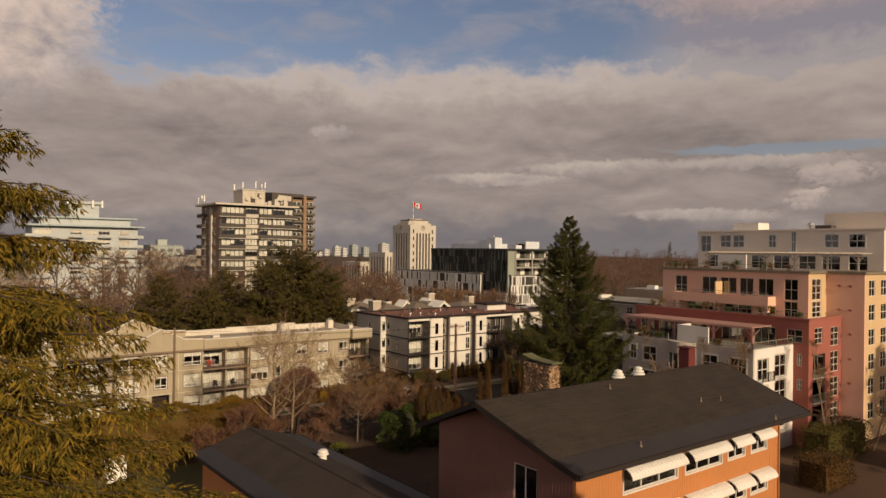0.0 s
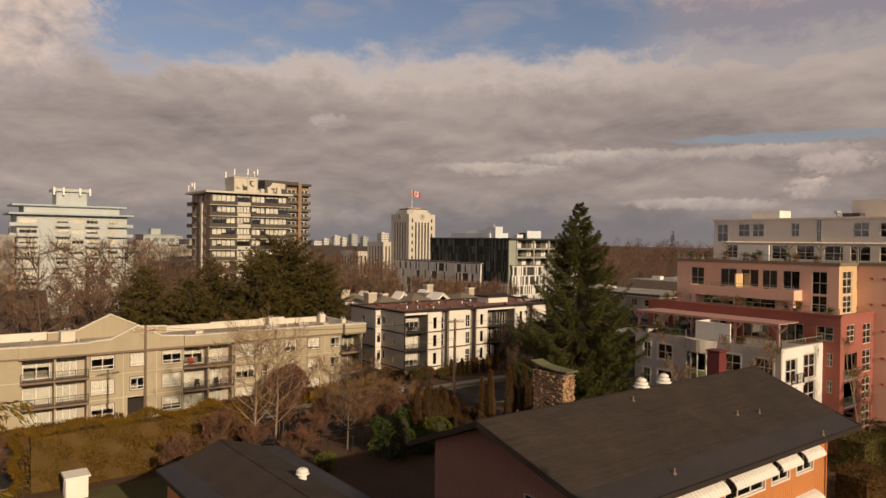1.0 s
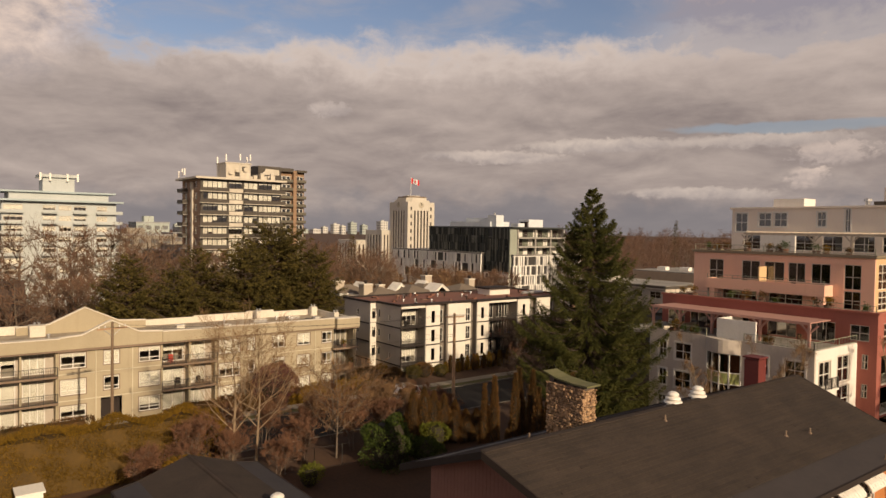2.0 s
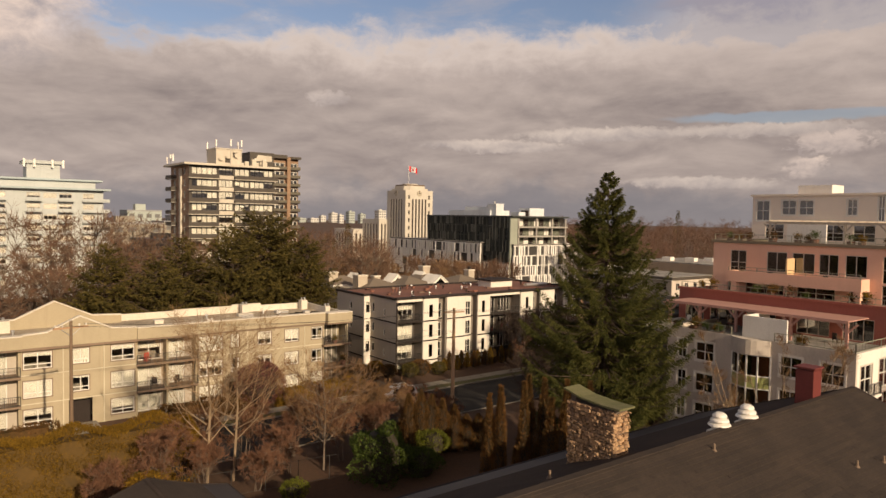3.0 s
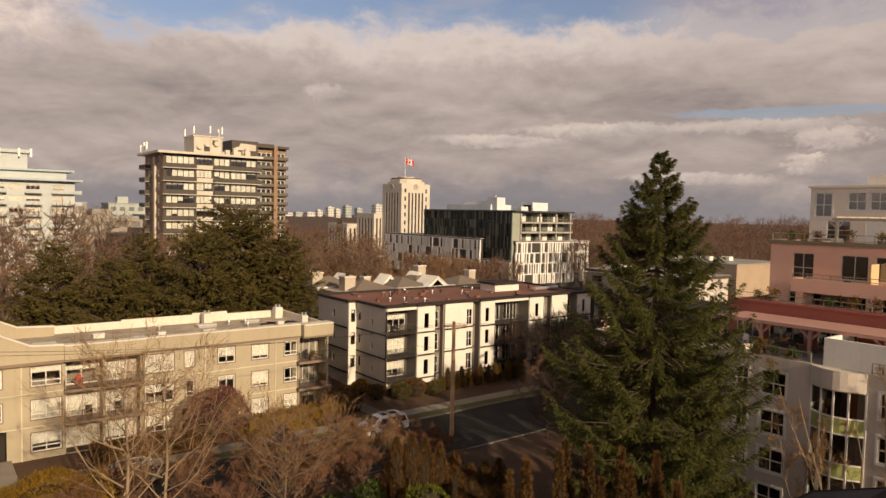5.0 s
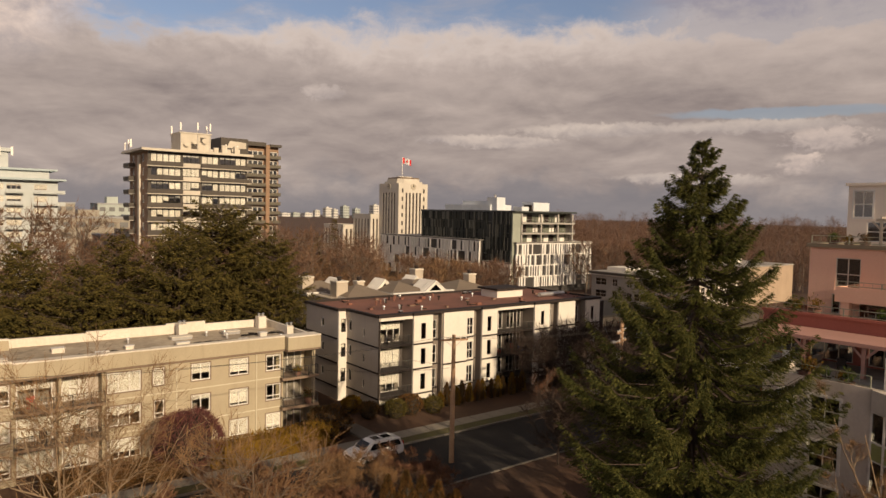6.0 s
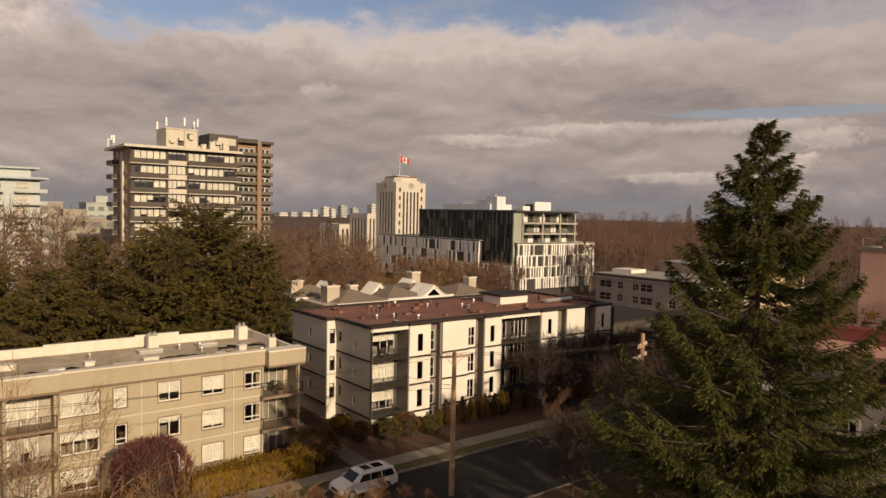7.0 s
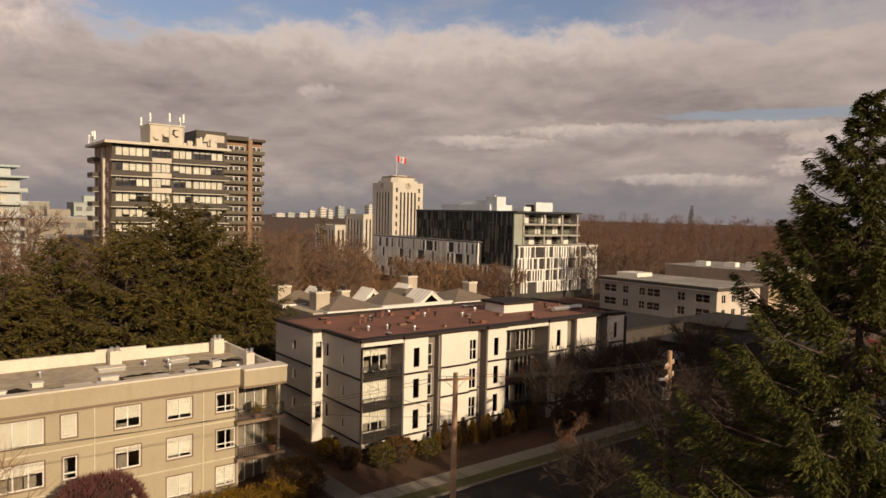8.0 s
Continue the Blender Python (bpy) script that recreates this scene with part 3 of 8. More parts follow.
    for k, (xa, xb, ya, wide) in enumerate(((33.0, 44.6, 96.0, 4.0), (43.0, 50.0, 96.0, 2.9), (48.6, 56.7, 96.0, 4.0), (52.0, 56.6, 100.2, 2.2), (46.0, 50.5, 98.9, 0.9), (18.0, 31.0, 96.2, 2.0), (0.0, 14.0, 96.2, 2.4))):
        n_ = 12
        far = [(xa + (xb - xa) * i / n_, ya + wide * (0.25 + 0.75 * math.sin(math.pi * i / n_)) * (0.75 + 0.25 * math.sin(i * 2.1 + k * 1.7))) for i in range(n_ + 1)]
        part("puddle", Shape().prism([(xa, ya, 8.104), (xb, ya, 8.104)] + [(x, y, 8.104) for x, y in reversed(far)], (0, 0, 0.004)), PUDDLE, b, "wet patch with a dark reflection put into its colour")
    for k, (x, y, wx, wy_, hz) in enumerate(((40.2, 95.4, 1.6, 0.6, 0.35), (37.9, 96.0, 0.6, 0.8, 0.5), (38.4, 97.8, 1.0, 0.4, 0.3), (44.9, 96.6, 0.9, 0.7, 0.35), (45.6, 98.6, 1.2, 0.5, 0.3), (48.9, 96.9, 1.0, 0.5, 0.3), (51.2, 97.4, 0.8, 0.6, 0.3), (33.4, 96.2, 0.8, 0.6, 0.4), (41.0, 99.4, 0.7, 0.5, 0.3), (53.8, 99.0, 0.7, 0.7, 0.45), (35.4, 101.0, 1.0, 0.7, 0.4))):
        u_ = thing("roof_box", "low pale metal vent box on the flat roof", "vent", (x, y, 8.1), "low roof boxes")
        part("box", slab(x - wx / 2, y - wy_ / 2, 8.1, x + wx / 2, y + wy_ / 2, 8.1 + hz), CREAM_TRIM, u_)
        part("lid", slab(x - wx / 2 - 0.06, y - wy_ / 2 - 0.06, 8.1 + hz, x + wx / 2 + 0.06, y + wy_ / 2 + 0.06, 8.16 + hz), VINYL, u_)
    for x0, x1, z in ((-12, 18, 9.1), (31, 38.5, 8.9), (38.5, 46, 9.05), (46, 50, 9.2), (50, 57.2, 8.9)):
        part("parapet", slab(x0, 105.25, 8.1, x1, 105.6, z), CREAM_TRIM, b)
    part("parapet", slab(56.9, 94.1, 8.0, 57.2, 105.25, 8.85), CREAM_TRIM, b)
    # balconies
    def balcony(u0, u1, z, depth, front, mat=RAIL):
        s = Shape()
        f.box(s, u0, u1, front, depth, z - 0.22, z)
        bal = part("balcony", s, BROWN_TRIM, b)
        f.railing(bal, u0 + 0.05, u1 - 0.05, front + 0.08, z, 1.0, 0.17, mat)
        return bal
    for u0, u1 in bays:
        back = Face("-y", 93.8 + 1.7)
        m = (u0 + u1) / 2
        hs = [(a, c, z, z + 2.15) for z in (-0.7, 2.1, 5.0) for a, c in ((u0 + 0.4, m - 0.3), (m + 0.3, u1 - 1.0))]
        part("wall", back.wall(Shape(), u0, u1, -1, 7.75, hs), BEIGE, b)
        for i, h in enumerate(hs):
            back.window(b, h, (2 if i % 2 else 1, 0), blind=(1.0, 0.9, 1.0, 0.95, 0.4, 1.0)[i % 6], frame_w=0.1)
        s = Shape()
        for u in (u0, m - 0.1, u1 - 0.2):
            f.box(s, u, u + 0.2, 0.25, 1.7, -1, 7.7)
        part("divider", s, CREAM, b)
        for z in (2.05, 4.95):
            balcony(u0, u1, z, 1.68, -0.25)
    back = Face("-y", 95.6)
    hs = [(54.2, 56.5, z, z + 2.2) for z in (-0.7, 2.1, 5.0)]
    for h in hs:
        s = Shape()
        back.box(s, h[0] - 0.05, h[1] + 0.05, -0.02, -0.004, h[2], h[3])
        part("glazing_backing", s, INTERIOR, b)
        Face("-y", 95.4).window(b, h, (2, 0), blind=0.0)
    for z in (2.05, 4.95):
        s = Shape()
        f.box(s, 53.4, 57.3, -0.7, 1.78, z - 0.25, z)
        bal = part("balcony", s, BROWN_TRIM, b)
        f.railing(bal, 53.5, 57.2, -0.62, z, 1.0, 0.17, RAIL, ends=1.5)
    part("post", slab(56.75, 93.25, -1, 56.95, 93.45, 7.75), CREAM, b)
    # roof clutter
    rng = random.Random(4)
    for x, y, w, h in ((55.9, 104.3, 0.9, 1.3), (47.2, 104.0, 0.9, 1.2), (19.6, 103.0, 1.6, 1.3), (56.3, 98.0, 0.7, 1.1)):
        c = thing("roof_chimney", "cream stucco chimney with a metal cap on a flat roof", "chimney", (x, y, 8.1), "roof chimneys")
        part("chimney_body", slab(x - w / 2, y - w / 2, 8.1, x + w / 2, y + w / 2, 8.1 + h), CREAM_TRIM, c)
        s = Shape()
        for dx in (-0.22, 0.22):
            s.lathe(x + dx, y, [(8.1 + h, 0.13), (8.1 + h + 0.25, 0.13), (8.1 + h + 0.26, 0.2), (8.1 + h + 0.36, 0.05)], 10)
        part("flue_cap", s, GALV, c)
    for i in range(22):
        x, y = rng.uniform(5, 55), rng.uniform(95.2, 103.5)
        if i % 3:
            s = Shape().lathe(x, y, [(8.1, 0.12), (8.5, 0.11), (8.5, 0.2), (8.62, 0.17), (8.68, 0.02)], 10)
            single("roof_vent", s, GALV, "small galvanised vent on a flat roof", "vent", "roof vents")
        else:
            w, d = rng.uniform(0.5, 1.1), rng.uniform(0.4, 0.7)
            v = thing("roof_curb", "pale sheet-metal covered roof curb", "vent", (x, y, 8.1), "roof curbs")
            part("curb", slab(x - w, y - d, 8.1, x + w, y + d, 8.38), GALV, v)
            part("lid", slab(x - w - 0.06, y - d - 0.06, 8.38, x + w + 0.06, y + d + 0.06, 8.45), CREAM_TRIM, v)


cream_block()


# off-white four-storey apartment block with dark banding
def white_block():
    b = thing("apartment_building", "off-white panelled four-storey apartment building with dark bands and a red-brown roof", "building", (80, 99, 0))
    f = Face("-y", 92.4)
    # loggia back walls coloured near black for the shade inside
    surface_loggia = surface("shade_dark_loggia_panel", (0.085, 0.070, 0.058), (0.06, 0.05, 0.042), rough=0.85)
    tops = (9.2, 6.4, 3.6, 0.85)
    bands = (6.95, 4.2, 1.45)

    def column(u0, u1, d, mat, wu=(), tall=1.75, bars=(0, 0), blinds=(0, 0, 0, 0), frame=DARK_TRIM, z0=-0.3, ztop=10.1):
        g = Face("-y", 92.4 + d)
        hs = [(wu[0], wu[1], max(t - tall, z0 + 0.02), t) for t in tops] if wu else []
        part("wall", g.wall(Shape(), u0, u1, z0, ztop, hs), mat, b)
        for h, bl in zip(hs, blinds):
            g.window(b, h, bars, frame, DARK_PANE, blind=bl)
        s = Shape()
        for z in bands:
            g.box(s, u0, u1, -0.05, 0.0, z - 0.09, z + 0.09)
        part("band", s, DARK_TRIM, b)
        return g

    column(68.2, 70.8, -0.25, OFFWHITE, (69.2, 69.85))
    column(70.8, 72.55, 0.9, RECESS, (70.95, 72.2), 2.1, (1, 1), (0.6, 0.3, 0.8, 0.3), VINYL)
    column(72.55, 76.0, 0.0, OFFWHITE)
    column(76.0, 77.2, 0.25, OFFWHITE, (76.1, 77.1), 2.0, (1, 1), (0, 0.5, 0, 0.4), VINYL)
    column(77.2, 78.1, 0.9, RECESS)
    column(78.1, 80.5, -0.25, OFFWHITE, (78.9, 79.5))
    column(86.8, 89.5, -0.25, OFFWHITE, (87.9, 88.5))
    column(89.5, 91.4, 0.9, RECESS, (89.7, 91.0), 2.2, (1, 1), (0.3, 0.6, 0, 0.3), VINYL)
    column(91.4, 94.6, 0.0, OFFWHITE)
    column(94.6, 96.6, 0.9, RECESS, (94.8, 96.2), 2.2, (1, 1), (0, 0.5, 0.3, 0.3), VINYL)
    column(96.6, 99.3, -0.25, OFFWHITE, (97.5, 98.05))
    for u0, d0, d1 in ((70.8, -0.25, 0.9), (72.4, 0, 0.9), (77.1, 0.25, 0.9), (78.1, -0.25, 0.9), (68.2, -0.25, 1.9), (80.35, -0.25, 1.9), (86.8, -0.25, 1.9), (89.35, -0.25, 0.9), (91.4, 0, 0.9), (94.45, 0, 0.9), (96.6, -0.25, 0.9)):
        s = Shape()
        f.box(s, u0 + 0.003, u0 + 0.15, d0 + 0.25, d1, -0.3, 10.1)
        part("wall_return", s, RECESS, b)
    # loggias
    g = Face("-y", 94.3)
    for u0, u1 in ((64.1, 68.2), (80.5, 83.65), (83.65, 86.8)):
        zs = (7.0, 4.25, 1.5, -0.25)
        hs = [(u0 + 0.35, u1 - 0.35, z + 0.05, z + 2.15) for z in zs[:3]] + [(u0 + 0.35, u1 - 0.35, -0.2, 1.2)]
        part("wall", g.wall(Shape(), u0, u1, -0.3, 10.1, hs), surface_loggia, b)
        for i, h in enumerate(hs):
            g.window(b, h, (3, 0), VINYL, PANE, blind=(0.35, 1.0, 0.6, 0.8)[(i + int(u0)) % 4], frame_w=0.06)
        for z in zs[:3]:
            s = Shape()
            f.box(s, u0, u1, -0.05, 1.9, z - 0.14, z)
            bal = part("balcony", s, DARK_TRIM, b)
            f.railing(bal, u0 + 0.03, u1 - 0.03, 0.02, z, 1.0, 0.15, RAIL)
        s = Shape()
        f.box(s, u0, u1, -0.05, 1.9, 9.75, 10.1)
        part("soffit", s, OFFWHITE, b)
    s = Shape()
    for u in (63.9, 83.58):
        f.box(s, u, u + 0.14, -0.05, 0.12, -0.3, 9.75)
    part("post", s, DARK_TRIM, b)
    part("partition", slab(66, 97.6, 0, 99, 97.8, 10.0), INTERIOR, b)
    # flank facing the path
    w = Face("-x", 63.9)
    hs = [(98.1, 98.7, t - 1.3, t) for t in tops[:3]] + [(95.3, 95.7, t - 1.5, t - 0.6) for t in tops[:3]] + [(96.0, 97.6, 0.3, 1.0)]
    part("wall", w.wall(Shape(), 94.3, 99.1, -0.3, 10.1, hs), BEIGE, b)
    for h in hs:
        w.window(b, h, (0, 0), VINYL, DARK_PANE)
    part("wall", slab(63.9, 92.42, -0.3, 64.1, 94.3, 10.1), BEIGE, b)
    s = Shape()
    for z in bands:
        w.box(s, 92.42, 99.05, -0.05, 0, z - 0.09, z + 0.09)
    part("band", s, DARK_TRIM, b)
    j = Face("-y", 99.1)
    hs = [(63.15, 63.75, t - 1.5, t) for t in tops[:3]]
    part("wall", j.wall(Shape(), 62.85, 64.15, -0.3, 10.1, hs), OFFWHITE, b)
    for h in hs:
        j.window(b, h, (0, 2), DARK_TRIM, PANE, blind=0.3)
    w2 = Face("-x", 62.85)
    hs = [(102.6, 103.2, t - 1.3, t - 0.3) for t in tops[:3]]
    part("wall", w2.wall(Shape(), 99.35, 107.0, -0.3, 10.1, hs), BEIGE, b)
    for h in hs:
        w2.window(b, h, (0, 0), VINYL, DARK_PANE)
    s = Shape()
    for z in bands:
        w2.box(s, 99.35, 107.0, -0.05, 0, z - 0.09, z + 0.09)
    part("band", s, DARK_TRIM, b)
    part("wall", slab(63.1, 106.75, -0.3, 99.3, 107.0, 10.1), BEIGE, b)
    part("wall", slab(99.05, 92.5, -0.3, 99.3, 106.75, 10.1), BEIGE, b)
    # roof with an uneven dark edge that follows the bays
    part("roof", slab(64.1, 93.2, 9.9, 99.0, 106.7, 10.14), RED_ROOF, b, "red-brown gravelled flat roof")
    part("roof", slab(63.1, 99.3, 9.89, 64.6, 106.7, 10.13), RED_ROOF, b)
    s = Shape()
    for u0, u1, d in ((63.8, 68.1, -0.12), (68.1, 70.9, -0.4), (70.9, 78.0, -0.1), (78.0, 80.6, -0.4), (80.6, 86.7, -0.12), (86.7, 89.6, -0.4), (89.6, 96.5, -0.1), (96.5, 99.4, -0.4)):
        f.box(s, u0, u1, d, 0.85, 10.1, 10.38)
    s.box((63.7, 92.6, 10.1), (64.1, 99.0, 10.38)).box((62.65, 98.95, 10.1), (63.7, 99.3, 10.38)).box((62.65, 99.3, 10.1), (63.05, 107.2, 10.38))
    s.box((63.05, 106.8, 10.1), (99.4, 107.2, 10.38)).box((99.1, 93.3, 10.1), (99.4, 106.8, 10.38))
    part("roof_edge", s, DARK_TRIM, b)
    # stair head and vents
    h = thing("roof_hatch_house", "small off-white stair head with a dark flat cap on the roof", "roof structure", (89, 101, 10.14))
    part("wall", slab(86.8, 99.2, 10.1, 91.5, 102.4, 11.15), OFFWHITE, h)
    part("roof", slab(86.4, 98.8, 11.15, 91.9, 102.8, 11.4), DARK_TRIM, h)
    rng = random.Random(8)
    for i in range(26):
        x, y = rng.uniform(67, 98), rng.uniform(94.5, 105)
        if 86 < x < 92.5 and 98 < y < 103:
            continue
        s = Shape().lathe(x, y, [(10.14, 0.10), (10.5, 0.10), (10.5, 0.19), (10.62, 0.17), (10.68, 0.02)], 10)
        single("roof_vent", s, (RED_ROOF, DARK_TRIM, GALV)[i % 3], "small metal vent on the red-brown roof", "vent", "roof vents of the off-white block")
    for i in range(34):
        x, y = rng.uniform(66, 98), rng.uniform(94.3, 105.5)
        if 85.5 < x < 93 and 97.5 < y < 103.5:
            continue
        wx, wy_, hz = rng.uniform(0.25, 0.8), rng.uniform(0.25, 0.6), rng.uniform(0.10, 0.26)
        u_ = thing("roof_curb", "low red-brown roof box among puddles of gravel", "vent", (x, y, 10.14), "low red roof boxes")
        part("box", slab(x - wx / 2, y - wy_ / 2, 10.14, x + wx / 2, y + wy_ / 2, 10.14 + hz), (RED_ROOF, DARK_TRIM, BROWN_TRIM)[i % 3], u_)
        part("lid", slab(x - wx / 2 - 0.05, y - wy_ / 2 - 0.05, 10.14 + hz, x + wx / 2 + 0.05, y + wy_ / 2 + 0.05, 10.19 + hz), (RED_ROOF, GALV)[i % 5 == 0], u_)
    part("duct", Shape().tube([(92.5, 97.0, 10.5), (97.5, 97.2, 10.5)], [0.28, 0.28], 10), GALV, thing("roof_duct", "pale round duct lying on the roof", "duct", (95, 97, 10.14)))
    part("wall", slab(99.32, 94.5, -0.3, 103, 106, 9.3), DARK_TRIM, thing("annex", "dark brown lower annex beside the apartment block", "building", (101, 100, -0.3)))


white_block()


# stepped pink, red and grey apartment building
def terrace_block():
    b = thing("stepped_apartment_building", "stepped apartment building in grey, brick-red and salmon stucco with planted terraces", "building", (85, 48, 0))
    # grey base with a white end
    g = Face("-x", 70.4)
    hs = []
    for z1 in (10.2, 7.3, 4.5, 1.7):
        hs += [(49.8, 51.6, z1 - 1.7, z1), (41.9, 43.7, z1 - 1.7, z1), (52.6, 53.5, z1 - 1.7, z1), (38.6, 40.4, z1 - 1.7, z1)]
    bay = (44.5, 48.0, 0.2, 10.1)
    part("wall", g.wall(Shape(), 37.8, 54.6, -0.5, 11.3, hs + [bay]), GREY_STUCCO, b)
    for i, h in enumerate(hs):
        g.window(b, h, (1, 1), WHITE_STUCCO, DARK_PANE, blind=(0, 0.3, 0, 0.5, 0.2)[i % 5], trim=WHITE_STUCCO, trim_w=0.16)
    # curved glazed bay
    s, lights = Shape(), []
    arc = [(70.4 - 0.75 * math.sin(math.pi * k / 8), 48.0 - 3.5 * k / 8) for k in range(9)]
    for (xa, ya), (xb, yb) in zip(arc, arc[1:]):
        for z0, z1, clear in ((0.2, 1.2, False), (1.2, 4.0, True), (4.0, 5.0, False), (5.0, 7.0, True), (7.0, 8.1, False), (8.1, 10.0, True)):
            lights.append((clear, Shape().prism([(xa, ya, z0), (xb, yb, z0), (xb + 0.05, yb, z0), (xa + 0.05, ya, z0)], (0, 0, z1 - z0))))
        for z in (1.2, 4.0, 5.0, 7.0, 8.1, 9.9):
            s.prism([(xa - 0.04, ya, z), (xb - 0.04, yb, z), (xb + 0.08, yb, z), (xa + 0.08, ya, z)], (0, 0, 0.09))
    for k in (0, 2, 4, 6, 8):
        xa, ya = arc[k]
        s.box((xa - 0.06, ya - 0.06, 0.2), (xa + 0.08, ya + 0.06, 10.0))
    bw = part("bay_window", s, WHITE_STUCCO, b, "curved bay window with pale green spandrels")
    green = surface_once("green_spandrel", (0.34, 0.36, 0.13), rough=0.35)
    for clear, piece in lights:
        if clear:
            part("pane", piece, DARK_PANE, bw).visible_shadow = False
        else:
            part("spandrel", piece, green, bw)
    s = Shape().prism([(xa - 0.25, ya, 10.0) for xa, ya in arc] + [(70.5, 44.5, 10.0), (70.5, 48.0, 10.0)], (0, 0, 1.3))
    part("bay_cap", s, GREY_STUCCO, b)
    w = Face("-y", 37.8)
    hs = [(71.3, 73.5, z, z + 2.3) for z in (7.9, 5.0, 2.1)] + [(74.9, 77.4, z, z + 2.4) for z in (8.0, 5.2, 2.4)]
    part("wall", w.wall(Shape(), 70.65, 79.0, -0.5, 11.3, hs), WHITE_STUCCO, b)
    for i, h in enumerate(hs):
        w.window(b, h, (1, 1), VINYL, PANE, blind=(0.2, 0.6)[i % 2], trim=GREY_STUCCO)
    for z in (7.9, 5.0):
        bal = part("balcony", slab(71.1, 37.1, z - 0.2, 73.7, 37.8, z), WHITE_STUCCO, b)
        w.railing(bal, 71.15, 73.65, -0.65, z, 1.0, 0.15, RAIL)
    part("terrace_floor", slab(70.5, 37.9, 10.6, 79.2, 59.0, 10.9), ROOF_GREY, b)
    part("wall", slab(70.65, 54.6, -0.5, 79, 54.85, 11.3), GREY_STUCCO, b)
    g.railing(b, 48.2, 54.5, 0.1, 11.3, 0.75, 0.6, RAIL_PALE, name="terrace_railing")
    g.railing(b, 37.9, 44.3, 0.1, 11.3, 0.75, 0.6, RAIL_PALE, name="terrace_railing")
    w.railing(b, 70.5, 79, 0.1, 11.3, 0.75, 0.6, RAIL_PALE, name="terrace_railing")
    # screen walls and planter sheds on the terrace
    part("screen_wall", slab(72.0, 47.8, 10.9, 76.5, 48.0, 13.0), WHITE_STUCCO, b)
    part("screen_wall", slab(72.0, 44.0, 10.9, 72.2, 47.8, 13.0), WHITE_STUCCO, b)
        # red storeys
    r = Face("-x", 79.0)
    hs = [(36.8, 38.5, 11.5, 13.0), (36.85, 37.4, 8.9, 10.3), (36.85, 37.4, 6.2, 7.5), (52.5, 55.5, 11.0, 13.0), (48.5, 51.5, 11.0, 13.0), (43.5, 46.5, 11.0, 13.0), (39.8, 42.4, 11.0, 13.0), (56.2, 58.4, 11.0, 13.0)]
    part("wall", r.wall(Shape(), 36.1, 59.2, -0.5, 14.1, hs), BURGUNDY, b)
    for i, h in enumerate(hs):
        r.window(b, h, (1, 1) if i < 3 else (2, 0), GREY_STUCCO, DARK_PANE, blind=(0, 0, 0.3)[i % 3])
    q = Face("-y", 36.1)
    hs = [(80.4, 82.3, 11.4, 13.2), (84.3, 86.4, 10.9, 13.1), (84.3, 86.4, 7.9, 10.3), (84.3, 86.4, 5.0, 7.3), (84.3, 86.4, 2.0, 4.4), (80.0, 83.0, 7.6, 10.2), (80.0, 83.0, 4.8, 7.2), (80.0, 83.0, 1.9, 4.4)]
    part("wall", q.wall(Shape(), 79.25, 87.6, -0.5, 14.1, hs), BURGUNDY, b)
    for i, h in enumerate(hs[:5]):
        q.window(b, h, (1, 2), GREY_STUCCO, PANE if i else DARK_PANE, blind=(0, 0.5, 0.2)[i % 3])
    for h in hs[5:]:
        s = Shape()
        q.box(s, h[0] - 0.1, h[1] + 0.1, 1.5, 1.6, h[2] - 0.1, h[3] + 0.1)
        part("recess_wall", s, TOWER_BAND, b)
        s = Shape()
        q.box(s, h[0], h[1], -0.1, 1.5, h[2] - 0.15, h[2])
        bal = part("balcony", s, WHITE_STUCCO, b)
        q.railing(bal, h[0] + 0.05, h[1] - 0.05, -0.04, h[2], 0.95, 0.16, RAIL_PALE)
    part("terrace_floor", slab(79.2, 36.3, 13.7, 83, 59.0, 13.85), ROOF_GREY, b)
    part("coping", slab(78.85, 35.95, 14.1, 79.3, 59.3, 14.3), BURGUNDY, b)
    part("coping", slab(79.3, 35.95, 14.1, 87.7, 36.4, 14.3), BURGUNDY, b)
    r.railing(b, 36.3, 59, 0.12, 14.3, 0.6, 0.7, RAIL_PALE, name="terrace_railing")
    part("wall", slab(79.25, 58.95, -0.5, 105, 59.2, 14.1), BURGUNDY, b)
    # pergola over the lower terrace
    p = thing("pergola", "pink painted timber pergola over a terrace", "pergola", (76, 48, 10.9))
    part("canopy", slab(74.6, 40.2, 13.12, 78.9, 57.6, 13.22), PERGOLA, p)
    part("fascia", slab(74.45, 40.1, 13.0, 74.6, 57.7, 13.26), PERGOLA, p)
    for y in (40.3, 45.0, 50.2, 54.0, 57.4):
        part("post", slab(74.65, y - 0.12, 10.9, 74.9, y + 0.12, 13.0), PERGOLA, p)
        s = Shape()
        for sg in (-1, 1):
            s.prism([(74.7, y + sg * 0.12, 12.2), (74.7, y + sg * 0.9, 13.0), (74.7, y + sg * 0.68, 13.0), (74.7, y + sg * 0.12, 12.4)], (0.15, 0, 0))
        part("brace", s, PERGOLA, p)
    for k in range(9):
        y = 41.2 + k * 2.0
        part("rafter", slab(74.6, y - 0.04, 12.98, 78.9, y + 0.04, 13.12), PERGOLA, p)
    # salmon storeys
    k = Face("-x", 82.5)
    ups = [(53.6, 55.4), (49.3, 51.4), (46.6, 48.8), (44.4, 46.2), (41.9, 43.8)]
    hs = [(a, c, 15.9 if i == 0 else 16.4, 18.45) for i, (a, c) in enumerate(ups)] + [(39.0, 40.6, 16.0, 18.5), (39.0, 40.6, 13.95, 15.85)]
    lows = [(44.6, 48.2, 13.95, 15.1), (49.0, 53.6, 13.95, 15.1), (41.7, 43.3, 13.95, 15.1), (54.4, 55.6, 14.0, 15.6)]
